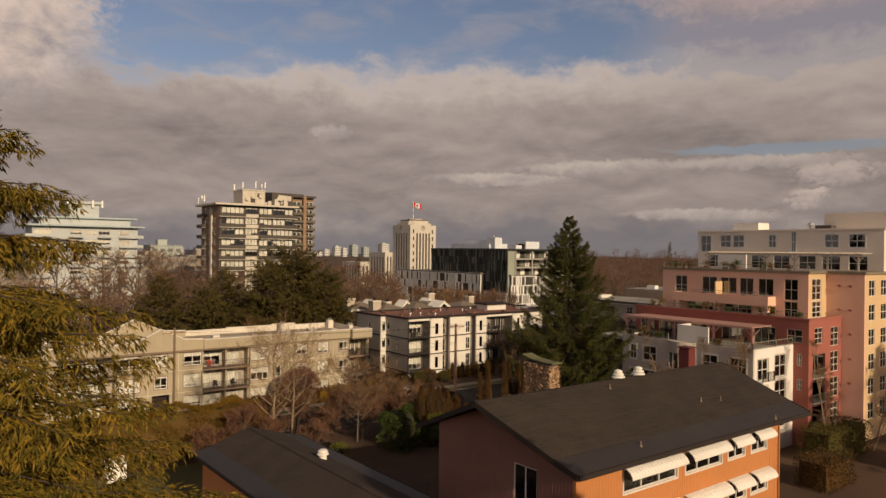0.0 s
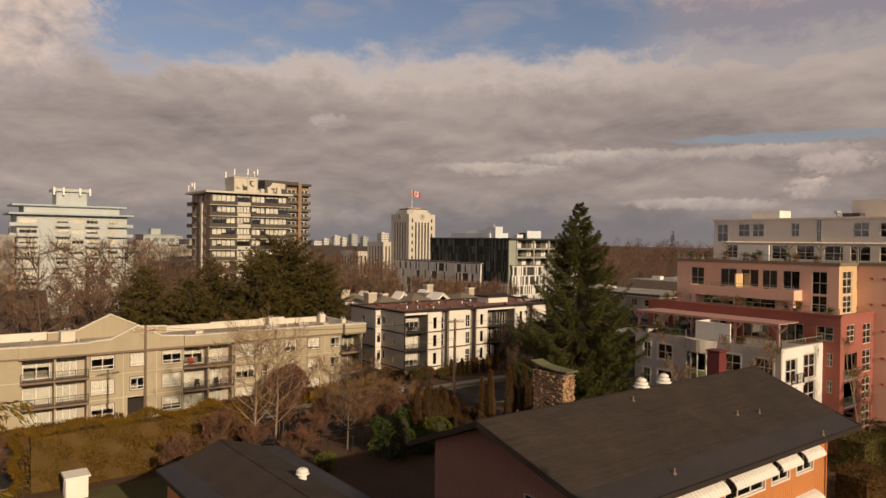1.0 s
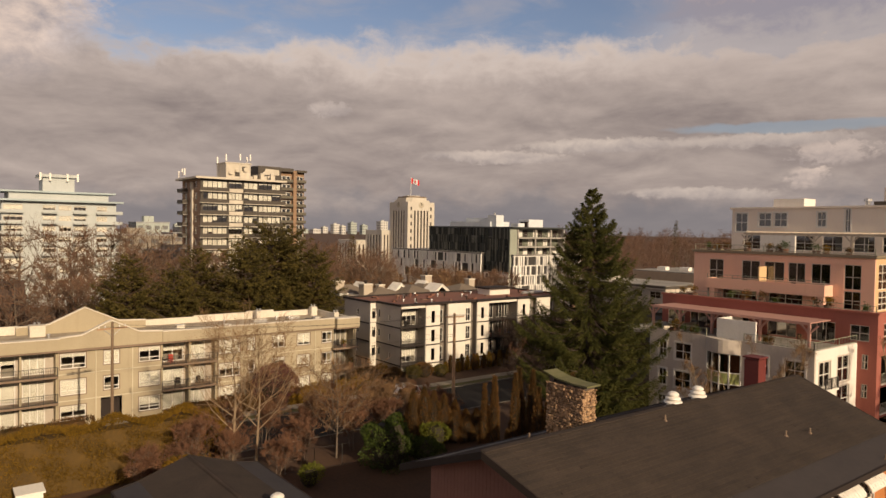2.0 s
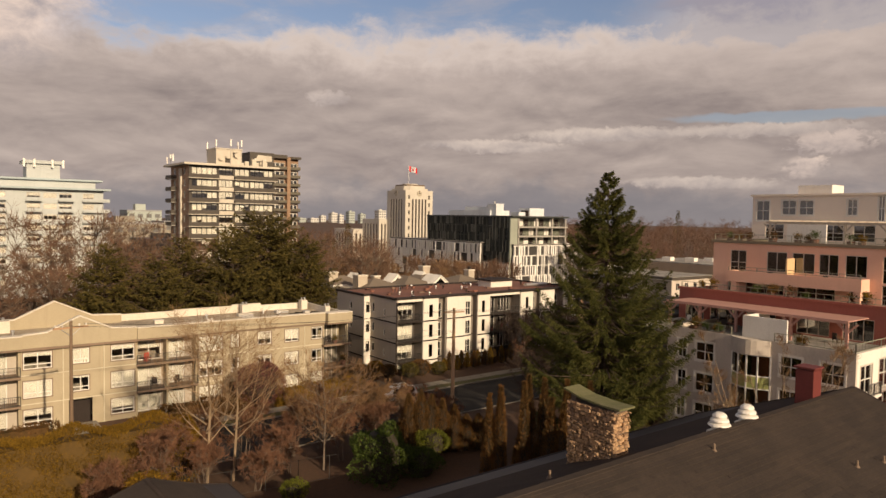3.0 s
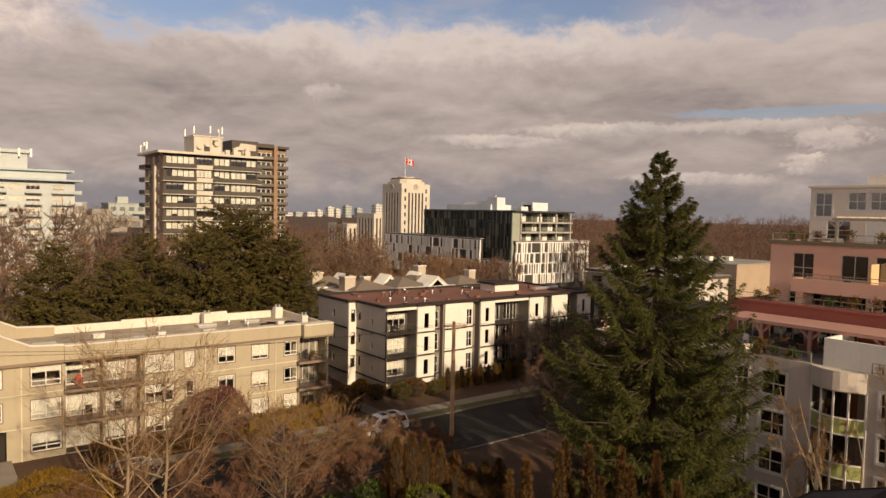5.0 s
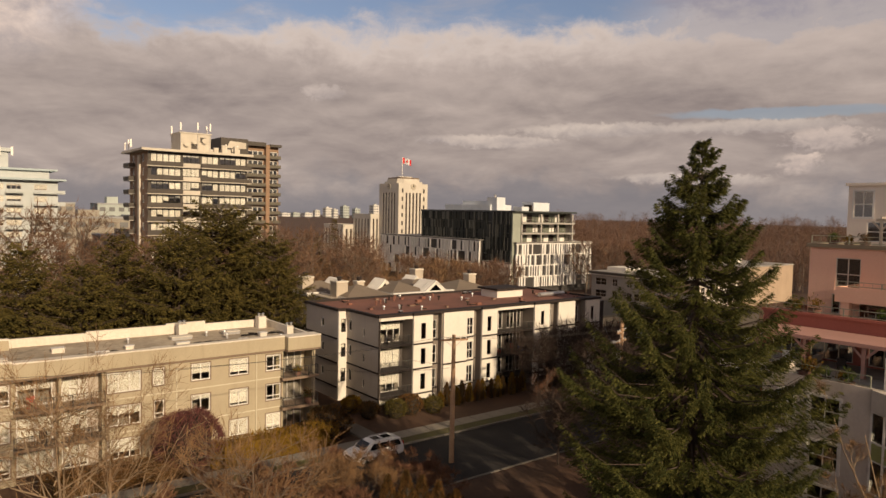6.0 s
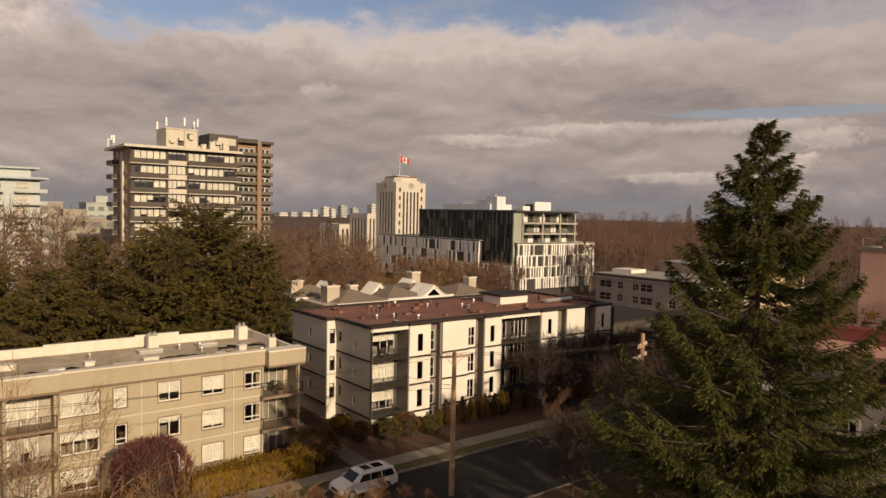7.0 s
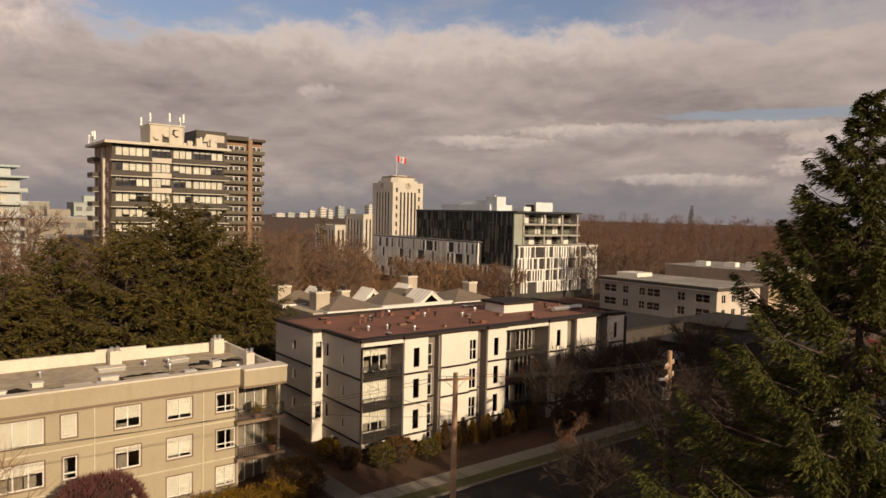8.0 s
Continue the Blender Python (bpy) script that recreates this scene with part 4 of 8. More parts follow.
    part("wall", k.wall(Shape(), 37.8, 57.4, 13.8, 19.2, hs + lows), PINK, b)
    for i, h in enumerate(hs + lows):
        k.window(b, h, (1, 1) if i in (0, 5, 6) else (1, 0), GREY_STUCCO, DARK_PANE, blind=(0, 0.4, 0, 0.25, 0)[i % 5])
    bal = part("balcony", slab(80.6, 41.6, 15.2, 82.5, 54.6, 15.5), PINK, b)
    part("balcony_front", slab(80.6, 41.6, 15.5, 80.8, 54.6, 16.35), PINK, bal)
    part("balcony_front", slab(80.8, 41.6, 15.5, 82.45, 41.8, 16.35), PINK, bal)
    part("balcony_front", slab(80.8, 54.4, 15.5, 82.45, 54.6, 16.35), PINK, bal)
    k.railing(bal, 41.7, 54.5, -1.8, 16.35, 0.45, 0.6, RAIL_PALE)
    for y in (42.0, 48.4, 53.9):
        part("pier", slab(80.7, y - 0.3, 13.85, 81.3, y + 0.3, 15.2), PINK, b)
    part("screen_wall", slab(80.9, 48.5, 15.5, 82.45, 48.65, 17.9), ORANGE_STUCCO, b)
    m = Face("-y", 37.8)
    hs = [(83.4, 85.7, 16.1, 18.6), (83.5, 85.7, 14.05, 15.95)]
    part("wall", m.wall(Shape(), 82.75, 87.0, 13.8, 19.2, hs), ORANGE_STUCCO, b)
    for h in hs:
        m.window(b, h, (1, 2), OFFWHITE, PANE, blind=0.4)
    # plain flank and the lit end wing
    part("wall", slab(87.0, 33.6, -0.5, 87.25, 37.8, 19.2), PINK, b)
    e = Face("-y", 33.6)
    hs = [(88.2 + 3.4 * c, 89.9 + 3.4 * c, 2.4 + 2.85 * r_, 4.3 + 2.85 * r_) for c in range(6) for r_ in range(6)]
    # wing lengthened unseen to x = 146, so that its shadow covers the yard
    part("wall", e.wall(Shape(), 87.25, 146, -0.5, 19.2, hs), ORANGE_STUCCO, b)
    for i, h in enumerate(hs):
        e.window(b, h, (1, 1), OFFWHITE, DARK_PANE, blind=(0, 0.3, 0.6)[i % 3])
    part("wall", slab(82.75, 57.15, -0.5, 146, 57.4, 19.2), PINK, b)
    part("wall", slab(145.75, 33.85, -0.5, 146, 57.15, 19.2), PINK, b)
    part("wall", slab(79.2, 59.2, -0.5, 79.4, 59.4, 1.0), BURGUNDY, b)
    s = parapet(Shape(), 82.3, 37.6, 146.2, 57.6, 19.2, 19.5, 0.4).box((86.8, 33.4, 19.2), (146.2, 37.6, 19.5))
    part("cornice", s, surface("olive_brown_coping", (0.22, 0.18, 0.12), rough=0.7), b)
    part("terrace_floor", slab(82.7, 38.0, 19.0, 145.7, 57.2, 19.18), ROOF_GREY, b)
    part("floor", slab(79.3, 37.0, 6.8, 111, 57, 7.0), INTERIOR, b)
    k.railing(b, 37.9, 57.4, 0.25, 19.5, 0.65, 0.7, RAIL_PALE, name="terrace_railing")
    # wall lamps on the plain flank
    for z in (17.8, 15.0, 12.2, 9.3, 6.5):
        for y in (35.1, 36.3):
            l = thing("wall_lamp", "small dark wall lamp on the salmon flank", "lamp", (86.9, y, z), "wall lamps")
            part("shade", Shape().prism([(86.7, y - 0.28, z), (86.7, y + 0.28, z), (86.7, y, z + 0.16)], (0.29, 0, 0)), BURGUNDY, l)
            part("bracket", slab(86.85, y - 0.04, z - 0.15, 86.99, y + 0.04, z), RAIL, l)
    # taupe penthouses
    t = Face("-x", 94.0)
    hs = [(57.2, 58.8, 21.7, 24.1), (54.1, 55.7, 22.4, 24.1), (52.1, 53.7, 22.4, 24.1), (47.5, 48.5, 22.4, 24.15), (44.8, 45.4, 21.8, 24.5), (39.4, 41.1, 22.4, 24.1), (36.3, 38.2, 22.4, 24.1)]
    lows = [(c, c + 2.2, 19.5, 21.3) for c in (36.0, 39.2, 42.2, 45.6, 48.8, 51.8, 55.4)]
    part("wall", t.wall(Shape(), 34.2, 59.3, 19.2, 24.6, hs + lows), TAUPE, b)
    for i, h in enumerate(hs + lows):
        t.window(b, h, (1, 1), VINYL, DARK_PANE, trim=VINYL if i < 7 else None, trim_w=0.13)
    part("wall", slab(94.25, 34.2, 19.2, 110, 34.45, 24.6), TAUPE, b)
    part("wall", slab(94.25, 59.05, 19.2, 110, 59.3, 24.6), TAUPE, b)
    part("wall", slab(109.75, 34.45, 19.2, 110, 59.05, 24.6), TAUPE, b)
    part("roof", slab(93.8, 34.0, 24.6, 110.2, 59.5, 24.85), TAUPE, b)
    part("roof_box", slab(95.5, 50.8, 24.85, 98.5, 54.6, 25.9), WHITE_STUCCO, b)
    part("roof_box", slab(97, 33.0, 24.85, 106, 42.5, 27.0), TAUPE, b)
    s = Shape().lathe(96.5, 44.0, [(24.85, 0.25), (25.4, 0.25), (25.4, 0.45), (25.7, 0.4), (25.8, 0.05)], 10)
    part("roof_vent", s, GALV, b)
    part("roof_unit", slab(95.5, 41.0, 24.85, 97, 43.0, 25.35), TOWER_BAND, b)
    # timber arbour along the penthouse terrace
    a = thing("terrace_arbour", "weathered timber arbour along a penthouse terrace", "pergola", (91, 47, 19.18))
    wood = surface("pale_grey_timber", (0.44, 0.38, 0.31), (0.30, 0.25, 0.20), rough=0.85)
    part("beam", slab(89.9, 35, 21.35, 90.1, 55.4, 21.6), wood, a)
    for y in (35.5, 39.0, 43.0, 47.0, 51.0, 55.0):
        part("post", slab(89.9, y - 0.1, 19.18, 90.1, y + 0.1, 21.35), wood, a)
        s = Shape()
        for sg in (-1, 1):
            s.prism([(89.95, y + sg * 0.1, 20.6), (89.95, y + sg * 0.8, 21.35), (89.95, y + sg * 0.6, 21.35), (89.95, y + sg * 0.1, 20.8)], (0.1, 0, 0))
        part("brace", s, wood, a)
    for q_ in range(22):
        y = 35.5 + q_ * 0.92
        part("rafter", slab(89.4, y - 0.04, 21.6, 93.9, y + 0.04, 21.74), wood, a)
    part("screen_wall", slab(84.5, 46.5, 19.18, 84.7, 50.4, 21.3), WHITE_STUCCO, b)


terrace_block()


# brown-roofed house with orange siding
SHINGLE_STRIP = surface("shingle_strip", (0.064, 0.048, 0.038), (0.036, 0.029, 0.025), rough=0.9, large=0.5, fine=8, bump=0.5, spec=0.15, island=0.25, seen=0.28)


def shingle_courses(parent, left, x1, ya, za, yb, zb, rows, strip=2.2):
    """Courses of shingle strips from the ridge (yb, zb) down to (ya, za); left(share) is the sloping end of the roof."""
    slope = math.hypot(yb - ya, zb - za)
    down = Vector((0, (ya - yb) / slope, (za - zb) / slope))
    up = Vector((0, down.z, -down.y)) if down.y < 0 else Vector((0, -down.z, down.y))
    if up.z < 0:
        up = -up
    e, rng = slope / rows, random.Random(3)

    def low(h):
        return [Vector((0, 0, 0)), down * e * 1.12, down * e * 1.12 + up * h, up * 0.008]
    whole = []
    for k in range(4):
        h = 0.030 + 0.008 * k
        whole.append(Shape().prism([tuple(p) for p in low(h)], (strip - 0.012, 0, 0)).mesh("shingle_strip", SHINGLE_STRIP))
    rest, made = Shape(), 0
    base = parent.matrix_world.copy()
    for r in range(rows):
        start = Vector((0, yb, zb)) + down * (e * r)
        x0 = left((r + 1) / rows)
        x = x0 - (r % 2) * strip * 0.5
        while x < x1 - 0.05:
            a0, a1 = max(x, x0), min(x + strip, x1)
            if a1 - a0 > strip - 0.01 and made < 300 and x < 47:
                ob = part("shingle_strip", rng.choice(whole), SHINGLE_STRIP, parent)
                ob.location = Vector((a0, start.y, start.z))
                made += 1
            elif a1 - a0 > 0.05:
                rest.prism([(a0, start.y + p.y, start.z + p.z) for p in low(rng.choice((0.03, 0.038, 0.046)))], (a1 - a0 - 0.012, 0, 0))
            x += strip
    part("shingle_rest", rest, SHINGLE_STRIP, parent)["kind"] = "stuff"


def brown_house():
    h = thing("house", "orange-sided house with a brown shingle gable roof and white awnings", "house", (39, 31, 0))
    zr, yr, xr, x1 = 12.42, 31.2, 26.8, 53.3
    wx, wy, wy1, wx1, wz = 28.3, 24.7, 36.7, 49.8, 9.55
    f, e = Face("-y", wy), Face("-x", wx)
    awn = [(32.1, 37.5, 8.42), (38.1, 42.4, 8.42), (42.9, 45.2, 8.45), (45.8, 48.1, 8.45), (38.1, 42.6, 5.6), (43.0, 45.4, 5.6), (45.8, 48.2, 5.6), (32.2, 37.6, 5.6)]
    holes = [(a + 0.15, b - 0.15, z - 0.62, z + 0.72) for a, b, z in awn]
    part("wall", f.wall(Shape(), wx, wx1, -0.2, wz, holes), ORANGE_SIDING, h)
    for i, q in enumerate(holes):
        f.window(h, q, (2 if q[1] - q[0] > 3 else 1, 0), VINYL, PANE, blind=(0.9, 0.55, 0.7)[i % 3], trim=VINYL)
    hole = [(27.6, 29.5, 6.7, 9.1), (27.6, 29.5, 3.4, 5.8)]
    part("wall", e.wall(Shape(), wy + 0.25, wy1, -0.2, wz, hole), SHADE_SIDING, h)
    for q in hole:
        e.window(h, q, (1, 0), VINYL, DARK_PANE)
    for x in (wx, wx1 - 0.25):
        part("gable", Shape().prism([(x, wy + 0.25, wz), (x, wy1, wz), (x, wy1, 9.95), (x, yr, zr - 0.3), (x, 26.0, 10.05), (x, wy + 0.25, 9.6)], (0.25, 0, 0)), SHADE_SIDING, h)
    part("wall", slab(wx + 0.25, wy1 - 0.25, -0.2, wx1 - 0.25, wy1, wz), ORANGE_SIDING, h)
    part("wall", slab(wx1 - 0.25, wy + 0.25, -0.2, wx1, wy1, wz), ORANGE_SIDING, h)
    part("partition", slab(31.0, 25, -0.2, 31.1, 36.4, 9.5), INTERIOR, h)
    part("partition", slab(31.1, 28.5, -0.2, 49.5, 28.6, 9.5), INTERIOR, h)
    # siding boards stand proud as thin upright battens
    bats = [slab(-0.016, -0.010, 0, 0.016, 0, 1).mesh("batten", m_) for m_ in (ORANGE_SIDING, SHADE_SIDING)]
    back = h.matrix_basis.inverted()

    def batten(m, tall, k_=0):
        ob = part("batten", bats[k_], (ORANGE_SIDING, SHADE_SIDING)[k_], h)
        ob.matrix_parent_inverse = Matrix()
        ob.matrix_basis = back @ m @ Matrix.Diagonal((1, 1, tall, 1))
    for k in range(85):
        u = wx + 0.13 + 0.25 * k
        z = -0.2
        for a, c in sorted((q[2] - 0.12, q[3] + 0.12) for q in holes if q[0] - 0.13 < u < q[1] + 0.13) + [(wz - 0.03, 99)]:
            if a - z > 0.2:
                batten(pose(u, wy, z), a - z)
            z = max(z, c)
    for k in range(47):
        y = wy + 0.2 + 0.25 * k
        if 27.4 < y < 29.7:
            batten(pose(wx, y, 9.2, 0, 0, -90), min(zr - 0.35 - 0.39 * abs(y - yr), 11.9) - 9.2, 1)
        else:
            batten(pose(wx, y, -0.2, 0, 0, -90), max(9.5, zr - 0.4 - 0.39 * abs(y - yr)) + 0.2, 1)
    # roof: pitched middle with a prow ridge, flatter dark skirts at both eaves
    yk0, zk0, ye0, ze0 = 25.75, 10.30, 24.2, 9.74
    yk1, zk1, ye1, ze1 = 37.3, 10.05, 40.2, 8.92
    a0, a1 = 27.9, 28.9
    xk0 = xr + (a0 - xr) * (yr - yk0) / (yr - ye0)
    xk1 = xr + (a1 - xr) * (yk1 - yr) / (ye1 - yr)
    thin = (0, 0, -0.2)
    s = Shape().prism([(xr, yr, zr), (x1, yr, zr), (x1, yk0, zk0), (xk0, yk0, zk0)], thin)
    s.prism([(xr, yr, zr), (xk1, yk1, zk1), (x1, yk1, zk1), (x1, yr, zr)], thin)
    roof = part("roof", s, SHINGLE, h, "brown asphalt shingle roof")
    shingle_courses(roof, lambda t: xr + (xk0 - xr) * t - 0.04, x1 + 0.03, yk0, zk0 + 0.012, yr, zr + 0.012, 26)
    s = Shape().prism([(xk0, yk0, zk0), (x1, yk0, zk0), (x1, ye0, ze0), (a0, ye0, ze0)], thin)
    s.prism([(xk1, yk1, zk1), (a1, ye1, ze1), (x1, ye1, ze1), (x1, yk1, zk1)], thin)
    part("roof_skirt", s, BITUMEN, h, "dark wet low-slope roof strip along the eaves")
    for xa, y0, y1, z in ((a0, ye0 - 0.12, ye0, ze0), (a1, ye1, ye1 + 0.12, ze1)):
        part("gutter", slab(xa, y0, z - 0.26, x1, y1, z + 0.02), DARK_TRIM, h)
    edges = (((a0, ye0, ze0), (xk0, yk0, zk0)), ((xk0, yk0, zk0), (xr, yr, zr)), ((xr, yr, zr), (xk1, yk1, zk1)), ((xk1, yk1, zk1), (a1, ye1, ze1)))
    for p, q in edges:
        for dx, over in ((0, False), (0, True)):
            pa, qa = (Vector(p), Vector(q)) if not over else (Vector((x1 + 0.08, p[1], p[2])), Vector((x1 + 0.08, q[1], q[2])))
            s = Shape().prism([pa + Vector((-0.08, 0, 0.05)), qa + Vector((-0.08, 0, 0.05)), qa + Vector((-0.08, 0, -0.28)), pa + Vector((-0.08, 0, -0.28))], (0.08, 0, 0))
            part("bargeboard", s, DARK_TRIM, h)
    cap = slab(0, -0.17, 0, 0.42, 0.17, 0.03).mesh("ridge_shingle", SHINGLE_STRIP)
    for k in range(66):
        ob = part("ridge_shingle", cap, SHINGLE_STRIP, roof)
        ob.matrix_basis = pose(xr + 0.4 * k, yr, zr + 0.015, 0, -3, 0)
    part("downpipe", Shape().tube([(wx1 - 0.2, wy - 0.08, 9.4), (wx1 - 0.2, wy - 0.08, -0.2)], [0.05, 0.05], 8), ORANGE_SIDING, h)
    # ribbed metal awnings
    for a, b, z in awn:
        aw = thing("awning", "white ribbed metal window awning on orange siding", "awning", ((a + b) / 2, wy - 0.1, z + 0.9), "window awnings")
        w0 = wy - 0.02
        top, out, lip = z + 0.92, 0.72, z + 0.34
        prof = [(w0, top), (w0 - out * 0.42, top - 0.08), (w0 - out * 0.78, top - 0.24), (w0 - out, lip + 0.12), (w0 - out, lip)]
        s = Shape()
        for (ya, za), (yb, zb) in zip(prof, prof[1:]):
            s.prism([(a, ya, za), (a, yb, zb), (a, yb + 0.02, zb - 0.03), (a, ya + 0.02, za - 0.03)], (b - a, 0, 0))
        part("canopy", s, WHITE_METAL, aw)
        for i in range(int((b - a) / 0.3) + 1):
            u, s = a + 0.3 * i, Shape()
            for (ya, za), (yb, zb) in zip(prof, prof[1:]):
                s.prism([(u, ya, za + 0.025), (u, yb - 0.01, zb + 0.025), (u, yb, zb), (u, ya, za)], (0.035, 0, 0))
            part("rib", s, WHITE_METAL, aw)
        for u in (a, b - 0.03):
            for j in range(4):
                y = w0 - 0.06 - j * 0.18
                zt = top - 0.05 - 0.5 * (j * 0.18 / out) ** 1.6
                part("side_louvre", slab(u, y - 0.1, lip - 0.02, u + 0.03, y - 0.04, max(lip + 0.05, zt - 0.12)), DARK_TRIM, aw)
    # roof ventilators and pipes
    for x, y in ((40.4, 31.6), (42.7, 31.6)):
        zb = zr - 0.18 - (y - yr) * 0.385
        v = thing("roof_ventilator", "white turbine ventilator on the brown shingle roof", "vent", (x, y, zb), "white ventilators")
        part("base", slab(x - 0.38, y - 0.38, zb - 0.25, x + 0.38, y + 0.38, zb + 0.14), WHITE_METAL, v)
        part("neck", Shape().lathe(x, y, [(zb + 0.14, 0.34), (zb + 0.3, 0.32), (zb + 0.34, 0.3)], 16), WHITE_METAL, v)
        for j in range(3):
            z = zb + 0.34 + 0.2 * j
            part("hood", Shape().lathe(x, y, [(z, 0.3 - 0.05 * j), (z + 0.03, 0.50 - 0.09 * j), (z + 0.11, 0.46 - 0.09 * j), (z + 0.19, 0.24 - 0.04 * j)], 16), WHITE_METAL, v)
    for x, y in ((38.0, 30.4), (44.3, 27.5), (46.3, 27.2), (34.3, 25.1), (48.6, 24.4), (30.8, 32.6)):
        zb = zr - abs(y - yr) * 0.387
        single("roof_pipe", Shape().lathe(x, y, [(zb - 0.2, 0.14), (zb + 0.05, 0.10), (zb + 0.08, 0.05), (zb + 0.30, 0.045), (zb + 0.31, 0.01)], 10), BROWN_TRIM, "thin metal vent pipe on brown shingles", "vent pipe", "roof pipes")
    # small red flue box near the far end of the ridge
    red = surface_once("oxide_red_metal", (0.15, 0.030, 0.024), rough=0.6, streak=0.4)
    fb = thing("flue_box", "dark red sheet-metal flue box behind the roof ridge", "chimney", (49.3, 31.9, 12.0))
    part("box", slab(48.85, 31.45, 11.6, 49.75, 32.35, 13.8), red, fb)
    part("cap", slab(48.77, 31.37, 13.86, 49.83, 32.43, 13.96), red, fb)
    for x_, y_ in ((48.9, 31.5), (49.62, 31.5), (48.9, 32.22), (49.62, 32.22)):
        part("cap_post", slab(x_, y_, 13.8, x_ + 0.08, y_ + 0.08, 13.86), DARK_TRIM, fb)
    # stone chimney
    c = thing("chimney", "broad rough fieldstone chimney with a mossy slab cap", "chimney", (35.2, 33.9, 10.7))
    cx0, cx1, cy0, cy1, cz0, cz1 = 34.70, 35.58, 32.75, 35.3, 10.75, 13.62
    part("stack_core", slab(cx0 + 0.06, cy0 + 0.06, cz0 - 0.3, cx1 - 0.06, cy1 - 0.06, cz1), MORTAR, c)
    rng = random.Random(11)

    def stones(face, u0, u1):
        z = cz0
        while z < cz1 - 0.06:
            hh = min(rng.uniform(0.09, 0.19), cz1 - z)
            u = u0
            while u < u1 - 0.04:
                w = min(rng.uniform(0.10, 0.27), u1 - u)
                d, g = rng.uniform(-0.07, 0.03), 0.010
                c4 = [(u + g + rng.uniform(-.03, .04), z + g + rng.uniform(-.03, .03)), (u + w - g, z + g + rng.uniform(-.03, .05)), (u + w - g - rng.uniform(-.03, .04), z + hh - g + rng.uniform(-.02, .03)), (u + g, z + hh - g - rng.uniform(-.03, .05))]
                mid = [sum(p[i] for p in c4) / 4 for i in (0, 1)]
                s = Shape()
                s.v = [face.p(a, d + 0.09, b) for a, b in c4] + [face.p(a, d + 0.02, b) for a, b in c4]
                s.v += [face.p((a - mid[0]) * 0.62 + mid[0], d - 0.03, (b - mid[1]) * 0.62 + mid[1]) for a, b in c4]
                fl = (lambda q: q) if face.side == "-y" else (lambda q: list(reversed(q)))
                for k in (0, 4):
                    s.f += [fl([k + i, k + (i + 1) % 4, k + 4 + (i + 1) % 4, k + 4 + i]) for i in range(4)]
                s.f += [fl([8, 9, 10, 11]), fl([3, 2, 1, 0])]
                part("stone", s, STONE, c)
                u += w
            z += hh
    stones(Face("-x", cx0), cy0, cy1)
    stones(Face("-y", cy0), cx0, cx1)
    prof = [(cy0 - 0.22, 0.12), (cy0 + 0.6, 0.11), (cy1 - 0.7, 0.20), (cy1 + 0.2, 0.42)]
    pts = [(cx0 - 0.06, y, cz1 + z + 0.08) for y, z in prof] + [(cx0 - 0.06, y, cz1 + z) for y, z in reversed(prof)]
    part("cap", Shape().prism(pts, (cx1 - cx0 + 0.12, 0, 0)), MOSS, c, "mossy curved concrete cap")
    for x in (cx0 + 0.08, cx1 - 0.3):
        for y, z in ((cy0 + 0.1, 0.12), (cy1 - 0.4, 0.26)):
            part("cap_support", slab(x, y, cz1, x + 0.22, y + 0.3, cz1 + z), MORTAR, c)


brown_house()


